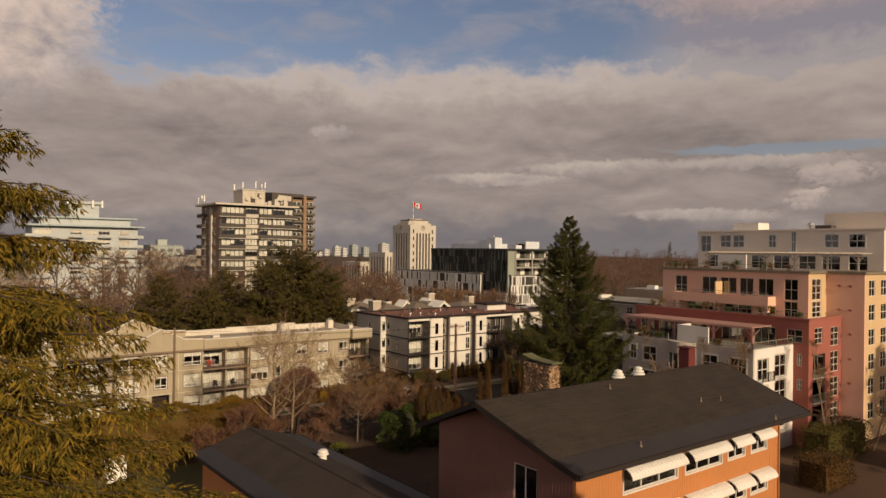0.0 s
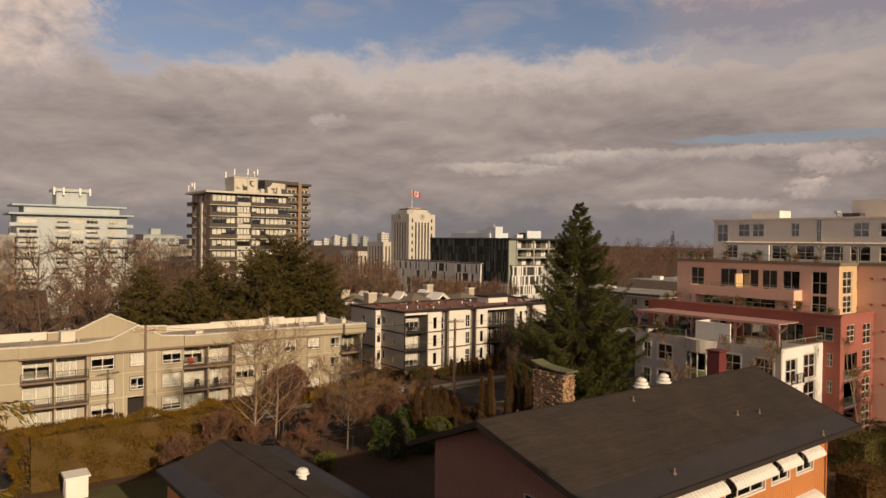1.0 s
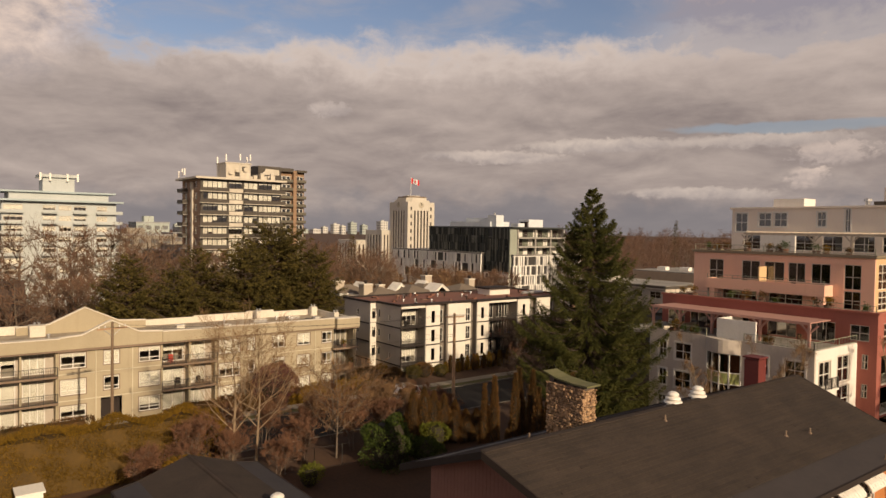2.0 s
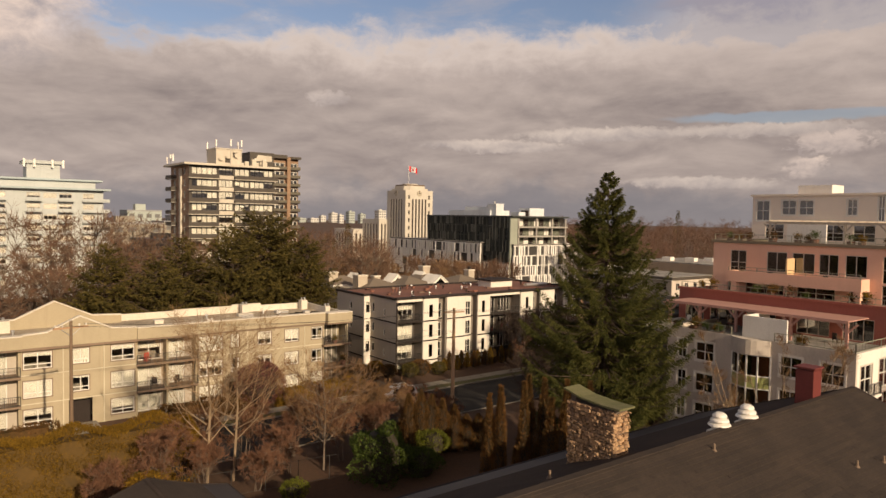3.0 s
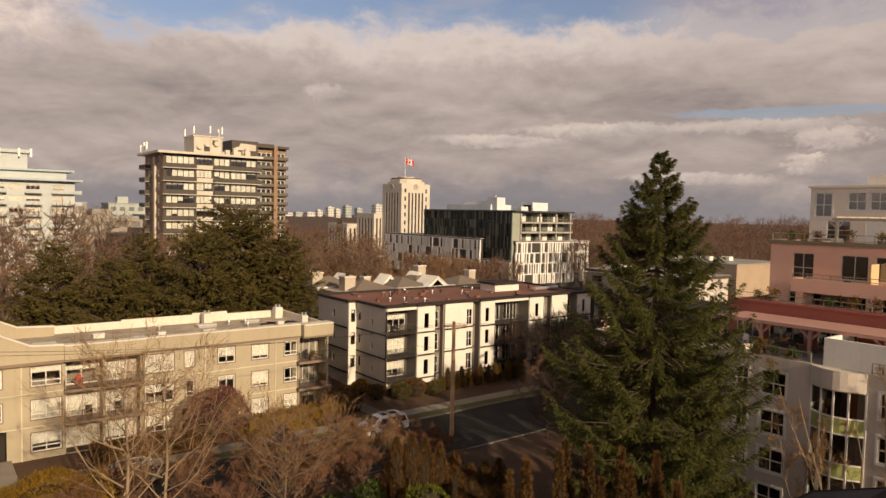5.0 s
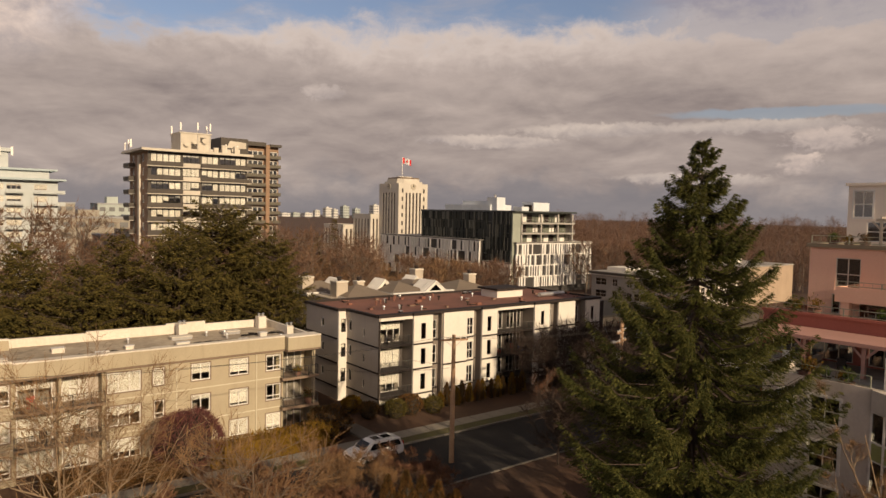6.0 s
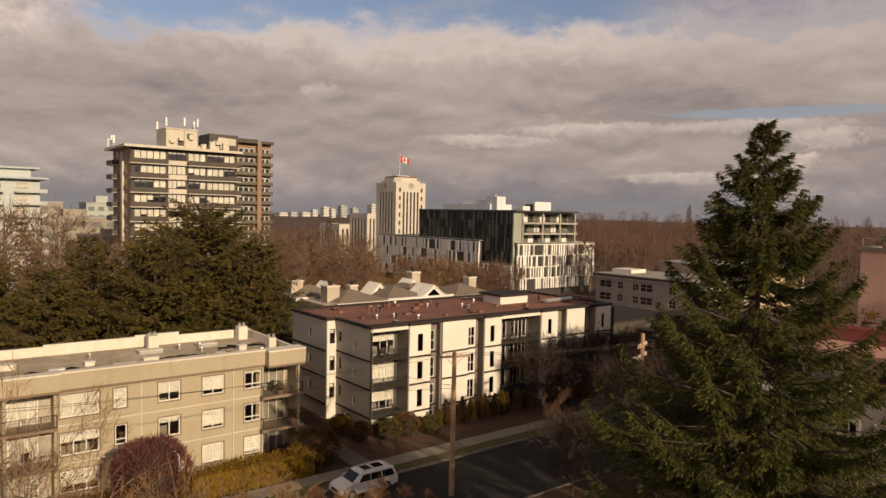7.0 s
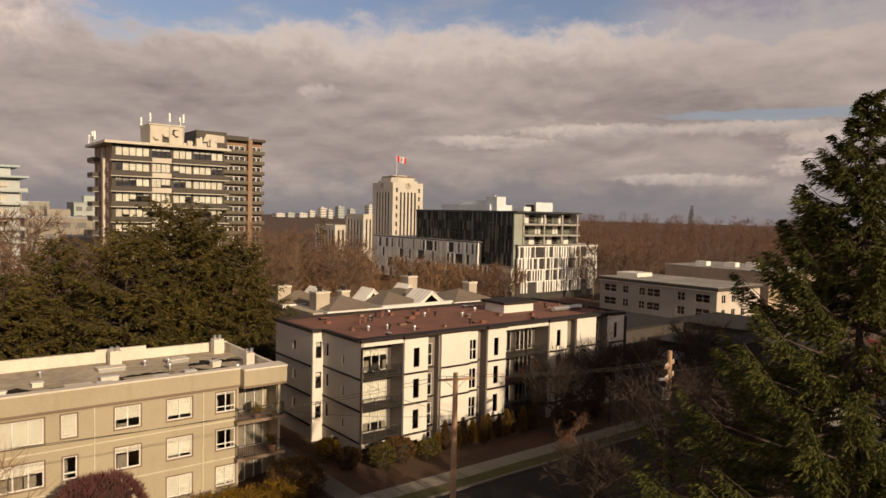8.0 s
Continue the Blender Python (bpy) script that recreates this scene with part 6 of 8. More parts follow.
def glass_offices():
    b = thing("office_building", "dark glass office building above a white finned base", "building", (180, 200, -2.6))
    fins = surface_once("pale_fin", (0.80, 0.77, 0.70), rough=0.5)
    x0, y0, x1, y1 = 166.5, 180.2, 192.5, 226.0
    w, f = Face("-x", x0), Face("-y", y0)
    part("glass_wall", slab(x0 + 0.35, y0 + 6, 9.0, x0 + 0.6, y1, 22.0), surface_once("black_glass", (0.030, 0.036, 0.038), rough=0.12, large=0.6, fine=1.0), b)
    part("glass_wall", slab(x0 + 0.35, y0 + 0.3, 6.5, x0 + 0.6, y0 + 6, 22.0), surface_once("black_glass", (0.03, 0.036, 0.038)), b)
    rng = random.Random(5)
    dark, mid = surface_once("dark_fin", (0.05, 0.055, 0.05), rough=0.35), surface_once("grey_fin", (0.17, 0.17, 0.145), rough=0.4)
    for k in range(62):
        y = y0 + 0.4 + k * 0.74
        lo = 6.5 if y < y0 + 12 else 11.0
        for j in range(4):
            za, zb = lo + (22.2 - lo) * j / 4, lo + (22.2 - lo) * (j + 1) / 4
            if rng.random() < 0.8:
                part("fin", slab(x0 - 0.05, y, za + 0.05, x0 + 0.35, y + rng.choice((0.10, 0.16, 0.3)), zb), mid if rng.random() < 0.4 else dark, b)
    for z in (9.0, 12.3, 15.6, 18.9):
        part("floor_line", slab(x0 + 0.2, y0 + 0.3, z, x0 + 0.34, y1, z + 0.25), dark, b)
    shell(b, x0, y0, x1, y1, -2.6, 22.0, CONCRETE)
    part("roof", slab(x0 - 0.1, y0 - 1.2, 22.0, x1 + 1.0, y1 + 0.2, 22.5), dark, b)
    # balconied lit end
    part("wall", slab(x0 + 0.6, y0 + 2.4, 12.5, x1, y0 + 2.6, 22.0), surface_once("green_grey_glass", (0.16, 0.17, 0.13), rough=0.2), b)
    part("pier", slab(x0, y0 - 0.2, -2.6, x0 + 3.2, y0 + 0.25, 22.0), surface_once("pale_green_panel", (0.30, 0.32, 0.26)), b)
    for k, z in enumerate((12.6, 15.7, 18.8)):
        part("balcony", slab(x0 + 3.2, y0 - 1.0, z - 0.25, x1 + 0.6, y0 + 2.4, z + 0.15), CONCRETE, b)
        Face("-y", y0).railing(b, x0 + 3.3, x1 + 0.5, -0.9, z + 0.15, 1.0, 0.8, GALV)
        for u in (x0 + 3.2, x0 + 11.5, x0 + 19.0, x1 - 0.3):
            part("pier", slab(u, y0 - 0.6, z + 0.15, u + 0.5, y0 - 0.1, z + 2.85), CONCRETE, b)
        for j in range(9):
            u = x0 + 3.6 + j * 2.45
            s = Shape()
            Face("-y", y0 + 2.4).box(s, u, u + 2.0, -0.08, -0.01, z + 0.3, z + 2.6)
            win = part("window", s, (DARK_TRIM, BLIND, surface_once("green_grey_glass", (0.16, 0.17, 0.13)))[(j * 5 + k) % 3], b)
    # white slotted base
    def base(ax, ay, bx, by, zt, along):
        fc = Face("-x", ax) if along == "y" else Face("-y", ay)
        a0, a1 = (ay, by) if along == "y" else (ax, bx)
        part("base_wall", slab(ax + 0.5, ay + 0.5, -2.6, bx, by, zt), surface_once("shadowed_glass", (0.07, 0.065, 0.06), rough=0.2), b)
        n_ = int((a1 - a0) / 1.05)
        k = 0
        z = zt - 0.5
        while z > 0:
            zb = max(z - 3.0, -2.6)
            s = Shape()
            fc.box(s, a0, a1, 0.1, 0.5, z - 0.05, z + 0.22)
            part("floor_line", s, fins, b)
            for i in range(n_):
                if rng.random() < 0.72:
                    u = a0 + (i + rng.uniform(0, 0.35)) * (a1 - a0) / n_
                    wd = rng.uniform(0.35, 0.8)
                    s = Shape()
                    fc.box(s, u, min(u + wd, a1), 0.0, 0.5, zb - 0.08, z - 0.05)
                    part("fin", s, fins, b)
            z -= 3.3
        part("roof", slab(ax, ay, zt - 0.04, bx, by, zt + 0.15), ROOF_GREY, b)
    base(164.8, 193.0, 168.0, 250.0, 13.2, "y")
    base(166.0, 180.0, 166.9, 193.0, 6.8, "y")
    base(166.9, 178.6, 201.0, 180.2, 13.0, "x")
    part("base_wall", slab(192.5, 180.3, -2.6, 201, 205, 13.0), fins, b)
    part("base_wall", slab(168.1, 226.1, -2.6, 190, 250, 13.0), CONCRETE, b)
    # roof plant
    for x_0, y_0, x_1, y_1, z0, z1 in ((169, 193, 178, 216, 22.5, 24.3), (169.5, 190.5, 173, 195, 22.5, 26.6), (171, 195, 176, 209, 24.3, 25.6), (178, 183, 185, 188, 22.5, 25.2), (174, 184, 177, 188, 22.5, 23.8)):
        part("plant_room", slab(x_0, y_0, z0, x_1, y_1, z1), surface_once("blue_white_cladding", (0.66, 0.69, 0.70)), b)
    part("louvre", slab(177.4, 183.5, 22.5, 177.98, 186.5, 24.4), DARK_TRIM, b)
    part("flue", Shape().lathe(171, 193, [(26.0, 0.35), (27.2, 0.35), (27.2, 0.5), (27.5, 0.3)], 12), GALV, b)


glass_offices()


def low_flats():
    b = thing("low_apartment_building", "grey-beige three-storey building with a dark flat roof", "building", (175, 135, -2.6))
    w, f = Face("-x", 167.0), Face("-y", 119.5)
    us = [(121, 124.4), (126.9, 128.8), (133.2, 136.6), (137.2, 138.8), (141.7, 143.3), (145.2, 148.7)]
    hs = [(a, c, z - 1.8, z) for a, c in us for z in (5.4, 2.3, -0.8)]
    part("wall", w.wall(Shape(), 119.5, 150, -4, 6.4, hs), surface_once("grey_beige_stucco", (0.36, 0.32, 0.265), streak=0.5), b)
    for i, h in enumerate(hs):
        w.window(b, h, (1, 1), GREY_STUCCO, DARK_PANE, blind=(0, 0.4)[i % 2])
    hs = [(a, a + 1.6, z - 1.8, z) for a in (169, 173, 177, 181) for z in (5.4, 2.3)]
    part("wall", f.wall(Shape(), 167.25, 185, -4, 6.4, hs), GREY_STUCCO, b)
    for h in hs:
        f.window(b, h, (1, 0), VINYL, DARK_PANE)
    shell(b, 167, 119.5, 185, 150, -4, 6.4, GREY_STUCCO)
    part("roof_edge", slab(166.3, 118.8, 6.4, 185.5, 150.5, 7.0), TOWER_BAND, b)
    part("cornice", slab(166.6, 119.1, 6.1, 167, 150, 6.4), OFFWHITE, b)
    part("roof", slab(166.6, 119.1, 7.0, 185.2, 150.2, 7.1), ROOF_GREY, b)
    part("roof_box", slab(172, 143, 7.1, 178, 149, 8.0), OFFWHITE, b)
    p = thing("flat_roofed_building", "peach stucco block with a flat roof behind the low apartments", "building", (195, 135, -2.6))
    part("wall", slab(188, 119, -4, 212, 146, 9.4), surface_once("peach_stucco", (0.40, 0.30, 0.205), streak=0.4), p)
    part("roof", slab(187.8, 118.8, 9.4, 212.2, 146.2, 9.7), ROOF_GREY, p)
    for x, y in ((192, 137), (195, 131), (200, 128)):
        part("roof_unit", slab(x, y, 9.7, x + 2, y + 3, 10.8), WHITE_STUCCO, p)
    # dark low sheds and a truck yard by the cross street
    for x, y, w_, d, h, mat in ((122, 94, 14, 10, 3.0, DARK_TRIM), (120, 110, 20, 14, 3.4, TOWER_BAND), (142, 100, 16, 14, 3.0, TOWER_BAND)):
        s = thing("shed", "dark low flat-roofed building in shade", "building", (x, y, -0.5))
        part("wall", slab(x, y, -1.5, x + w_, y + d, h), mat, s)
        part("roof", slab(x - 0.4, y - 0.4, h, x + w_ + 0.4, y + d + 0.4, h + 0.3), surface_once("black_roofing", (0.035, 0.031, 0.028), rough=0.9, spec=0.2), s)
        for k in range(3):
            part("window", slab(x - 0.04, y + 1.5 + k * 2.8, 0.8, x - 0.004, y + 3.2 + k * 2.8, 2.0), GALV, s)


low_flats()


def townhouses():
    """Tan row houses with hipped roofs, skylights and chimneys."""
    b = thing("row_houses", "tan row houses with hipped roofs, white fascias, skylights and stucco chimneys", "building", (88, 122, -1))
    tan = surface_once("tan_stucco", (0.47, 0.40, 0.31), streak=0.4)
    hip = surface_once("brown_grey_shingle", (0.20, 0.16, 0.12), island=0.4, fine=5)
    part("wall", slab(73.5, 119.5, -2.2, 102, 132, 8.5), tan, b)

    def hip_roof(x0, y0, x1, y1, z0, h):
        mx, my = (x0 + x1) / 2, (y0 + y1) / 2
        r = min(x1 - x0, y1 - y0) / 2
        a, c = ((x0 + r, my), (x1 - r, my)) if x1 - x0 > y1 - y0 else ((mx, y0 + r), (mx, y1 - r))
        s = Shape()
        s.v = [(x0, y0, z0), (x1, y0, z0), (x1, y1, z0), (x0, y1, z0), (*a, z0 + h), (*c, z0 + h)]
        s.f = [[0, 1, 5, 4], [1, 2, 5], [2, 3, 4, 5], [3, 0, 4], [3, 2, 1, 0]] if x1 - x0 > y1 - y0 else [[0, 1, 4], [1, 2, 5, 4], [2, 3, 5], [3, 0, 4, 5], [3, 2, 1, 0]]
        part("roof", s, hip, b)
        part("fascia", parapet(Shape(), x0 - 0.1, y0 - 0.1, x1 + 0.1, y1 + 0.1, z0 - 0.5, z0 + 0.02, 0.2), VINYL, b)
    for q in ((73, 127, 80, 133), (75, 118.5, 83, 126), (83.5, 119.5, 91, 129), (95, 118, 103, 126), (90, 124, 97, 132)):
        hip_roof(*q, 8.7, 1.45)
    part("roof", slab(79, 119.2, 8.52, 98, 130, 8.8), ROOF_GREY, b)
    part("fascia", slab(83.2, 118.6, 8.2, 95.2, 119.18, 8.9), VINYL, b)
    for x0, y, x1, wide in ((89.5, 118.9, 93.5, 4.0), (84, 124.5, 87.0, 3.0), (92.0, 127.0, 95.0, 3.0), (78.0, 129, 81, 3.0)):
        m = (x0 + x1) / 2
        q = 8.75
        g = part("dormer", Shape().prism([(x0, y, q), (x1, y, q), (m, y, q + 1.55)], (0, wide, 0)), OFFWHITE, b)
        s = Shape()
        for sg, xe in ((-1, x0 - 0.2), (1, x1 + 0.2)):
            s.prism([(m, y - 0.15, q + 1.75), (xe, y - 0.15, q + 0.1), (xe, y - 0.15, q - 0.1), (m, y - 0.15, q + 1.53)], (0, wide + 0.3, 0))
        part("skylight", s, VINYL, g)
        part("pane", Shape().prism([(x0 + 0.7, y - 0.03, q + 0.1), (x1 - 0.7, y - 0.03, q + 0.1), (m, y - 0.03, q + 1.15)], (0, 0.02, 0)), DARK_PANE, g)
        for k in range(5):
            t = (k + 0.5) / 5
            part("rib", Shape().tube([(x0 - 0.2, y + wide * t, q + 0.12), (m, y + wide * t, q + 1.78)], [0.06, 0.06], 4), VINYL, g)
    f = Face("-y", 119.5)
    for u in (76.5, 81, 85, 93.6, 99.5):
        s = Shape()
        f.box(s, u - 0.8, u + 0.8, -0.1, -0.02, 6.2, 7.9)
        win = part("window", s, VINYL, b)
        s = Shape()
        f.box(s, u - 0.65, u - 0.06, -0.13, -0.102, 6.35, 7.75)
        f.box(s, u + 0.06, u + 0.65, -0.13, -0.102, 6.35, 7.75)
        part("pane", s, DARK_PANE, win)
    for x, y, w_, zt in ((74.4, 130.5, 1.9, 10.7), (75.7, 122.0, 1.9, 10.7), (100.8, 121.6, 1.5, 10.9), (96.0, 130.5, 1.7, 11.2), (83.0, 128.5, 1.3, 9.8)):
        c = thing("chimney", "tan stucco chimney with a dark flue cap on a row house", "chimney", (x, y, 7.6), "row house chimneys")
        part("chimney_body", slab(x - w_ / 2, y - w_ / 2, -2, x + w_ / 2, y + w_ / 2, zt), tan, c)
        part("rim", slab(x - w_ / 2 - 0.1, y - w_ / 2 - 0.1, zt, x + w_ / 2 + 0.1, y + w_ / 2 + 0.1, zt + 0.2), CREAM_TRIM, c)
        part("flue_cap", Shape().lathe(x, y, [(zt + 0.2, 0.3), (zt + 0.6, 0.3), (zt + 0.6, 0.45), (zt + 0.8, 0.4), (zt + 0.85, 0.05)], 10), DARK_TRIM, c)


townhouses()


def dark_house():
    h = thing("house", "house with a steep dark brown shingle roof among bare trees", "house", (14, 148, -3))
    part("wall", slab(6, 142, -3, 22, 154, 5.0), surface_once("brown_siding", (0.12, 0.075, 0.05)), h)
    s = Shape().prism([(5, 141, 4.8), (5, 155, 4.8), (5, 148, 11.5)], (18, 0, 0))
    part("roof", s, surface_once("dark_brown_shingle", (0.075, 0.05, 0.038), fine=3), h)
    part("chimney", slab(17, 149, 8.0, 18.2, 150.2, 12.5), TOWER_BROWN, h)
    for x in (8.0, 12.5, 17.0):
        win = part("window", slab(x, 141.9, 1.0, x + 1.8, 141.98, 3.0), VINYL, h)
        part("pane", slab(x + 0.12, 141.86, 1.12, x + 1.68, 141.895, 2.88), DARK_PANE, win)


dark_house()


def far_city():
    """Distant blocks: mid-rise streets behind the trees and the downtown skyline."""
    rng = random.Random(77)
    tones = [surface_once("far_white", (0.62, 0.60, 0.55)), surface_once("far_tan", (0.31, 0.275, 0.22)), surface_once("far_grey", (0.34, 0.34, 0.33)), surface_once("far_green_grey", (0.40, 0.44, 0.40)), surface_once("far_brick", (0.33, 0.17, 0.11))]

    def block(x, y, w, d, h, tone, z0=-4.0, rows=3.2, cols=3.4):
        b = thing("distant_building", "distant pale city building with rows of windows", "building", (x, y, z0), "distant buildings")
        part("wall", slab(x, y, z0, x + w, y + d, h), tone, b)
        part("roof", slab(x - 0.2, y - 0.2, h, x + w + 0.2, y + d + 0.2, h + 0.5), tones[2], b)
        if w > 5:
            part("roof_house", slab(x + w * 0.3, y + d * 0.3, h + 0.5, x + w * 0.6, y + d * 0.6, h + 0.5 + min(4, h * 0.12)), tone, b)
        s = Shape()
        z = h - rows * 0.35
        while z > max(z0, 0):
            k = max(1, int(w / cols))
            for i in range(k):
                u = x + w * (i + 0.2) / k
                s.box((u, y - 0.06, z - rows * 0.5), (u + w * 0.6 / k, y - 0.01, z))
            k = max(1, int(d / cols))
            for i in range(k):
                u = y + d * (i + 0.2) / k
                s.box((x - 0.06, u, z - rows * 0.5), (x - 0.01, u + d * 0.6 / k, z))
            z -= rows
        part("window_grid", s, surface_once("far_window", (0.17, 0.17, 0.165), rough=0.3), b)["kind"] = "stuff"

    # streets to the left of and behind the brown tower
    for x, y, w, d, h, t in ((8, 222, 17, 20, 21, 1), (-18, 240, 22, 20, 18, 4), (60, 262, 20, 16, 17.5, 1), (84, 275, 16, 16, 18, 1), (66, 236, 16, 10, 13, 1), (24, 300, 24, 18, 21, 4), (56, 330, 20, 18, 22, 1), (84, 330, 14, 14, 22, 3), (104, 330, 20, 16, 20, 0), (120, 290, 14, 12, 14, 1), (-40, 280, 24, 24, 20, 0), (136, 380, 30, 16, 16, 2)):
        block(x, y, w, d, h, tones[t])
    # downtown skyline
    spots = [(-9.75, 34, 26), (-9.1, 24, 16), (-8.35, 38, 24), (-7.4, 30, 20), (-5.9, 42, 30), (-10.6, 22, 20), (-11.4, 12, 30), (-12.3, 14, 24), (-13.2, 10, 40), (-17.5, 22, 24), (-19.5, 18, 30), (-22.0, 26, 22), (-20.6, 22, 40), (-24.0, 26, 26)]
    for a, h, w in spots:
        t = radians(a)
        dist = rng.uniform(2300, 2700)
        x = dist * (0.617 * math.cos(t) + 0.787 * math.sin(t))
        y = dist * (0.787 * math.cos(t) - 0.617 * math.sin(t))
        block(x, y, w, w, h * rng.uniform(0.9, 1.1), tones[rng.choice((0, 0, 3))], -30, 9, 8)


far_city()


# plants
def unit(a):
    return a / np.maximum(np.linalg.norm(a, axis=-1, keepdims=True), 1e-9)


def random_ways(rng, n):
    return unit(rng.normal(size=(n, 3)))


def side_of(way, rng):
    return unit(np.cross(way, random_ways(rng, len(way))))


def conifer(name, label, category, x, y, z0, h, r, seed, leaf, power=0.5, whorl=0.42, per=6, droop=0.3, rise=0.1, blade=0.26, width=0.075, spacing=0.17, low=0.05, limp=0.25, group="", reach=1.0, plate=0.09, tip=0.0, uneven=0.25, cap=9.0, skirt=1.0):
    """An evergreen with whorled branches; each branch carries side shoots of narrow needle sprays."""
    rng = np.random.default_rng(seed)
    tree = thing(name, label, category, (x, y, z0), group)
    base_r = 0.011 * h + 0.05
    zs = np.linspace(0, 1, 9)
    wob = rng.normal(0, 0.04, (9, 2)) * (1 - zs)[:, None]
    part("trunk", Shape().tube([(x + a, y + b, z0 - 0.2 + t * h * 0.98) for t, (a, b) in zip(zs, wob)], [base_r * (1 - t) + 0.015 for t in zs], 8), BARK_DARK, tree)
    limbs = Shape()
    at, way, side, length, wide = [], [], [], [], []
    z = low * h
    turn = 0.0
    while z < h * 0.985:
        u = z / h
        n = per if u < 0.9 else max(4, per - 2)
        turn += rng.uniform(0.3, 0.9)
        for b in range(n):
            az = turn + 2 * math.pi * b / n + rng.normal(0, 0.22)
            L = (r * min(cap, (1 - u) ** power) * min(1.0, skirt + (1 - skirt) * u / 0.22) * rng.uniform(0.62, 1.16) + 0.10) * reach
            out = np.array([math.cos(az), math.sin(az), 0.0])
            tang = np.array([-out[1], out[0], 0.0])
            zb = z0 + z + rng.normal(0, whorl * uneven)
            up, dn = rise * rng.uniform(0.6, 1.4) + 0.25 * max(0, u - 0.75), droop * (1 - 0.6 * u) * rng.uniform(0.7, 1.3)

            def pos(s):
                s = np.asarray(s)[..., None]
                return np.array([x, y, zb]) + out * L * s + np.array([0, 0, 1.0]) * L * (up * s * 1.6 - dn * s * s * 1.8 + (0.25 * dn + tip) * s ** 4)
            p = pos([0, 0.45, 1.0])
            limbs.tube(p.tolist(), [min(0.09, 0.02 + 0.012 * L), min(0.035, 0.012 + 0.006 * L), 0.005], 3, False)
            m = int(L * 0.85 / spacing) + 3
            s = np.sort(rng.uniform(0.14 if L < 2 else 0.22, 1.0, m))
            root = pos(s)
            sgn = np.where(rng.random(m) < 0.5, -1.0, 1.0)
            sl = np.clip(0.16 + 0.30 * L * (1.05 - s) * rng.uniform(0.7, 1.2, m), 0.14, 0.30 + plate * L)
            sway = unit(out * rng.uniform(0.35, 0.8, (m, 1)) + tang * sgn[:, None] * rng.uniform(0.5, 0.95, (m, 1)) + np.array([0, 0, -1.0]) * (limp * rng.uniform(-0.25, 1.5, (m, 1))))
            k = np.maximum(2, (sl / (blade * 0.40)).astype(int))
            idx = np.repeat(np.arange(m), k)
            t = rng.uniform(0.05, 1.0, len(idx))
            pb = root[idx] + sway[idx] * (sl[idx] * t)[:, None]
            pb[:, 2] -= limp * 0.5 * sl[idx] * t * t
            fan = unit(np.cross(sway[idx], np.array([0, 0, 1.0])))
            w = unit(sway[idx] * 0.85 + fan * rng.uniform(-0.75, 0.75, (len(idx), 1)) + rng.normal(0, 0.16, (len(idx), 3)) + np.array([0, 0, -limp * 0.3]))
            sd = unit(np.cross(w, np.array([0, 0, 1.0]) + rng.normal(0, 0.55, (len(idx), 3))))
            at.append(pb), way.append(w), side.append(sd)
            length.append(blade * rng.uniform(0.65, 1.25, len(idx))), wide.append(width * rng.uniform(0.7, 1.3, len(idx)))
        z += whorl * (1.0 if u < 0.8 else 0.75) * rng.uniform(0.8, 1.2)
    part("branchwork", limbs, BARK_DARK, tree)["kind"] = "stuff"
    s = Shape().blades(np.concatenate(at), np.concatenate(way), np.concatenate(side), np.concatenate(length), np.concatenate(wide))
    part("crown", s, leaf, tree)
    return tree


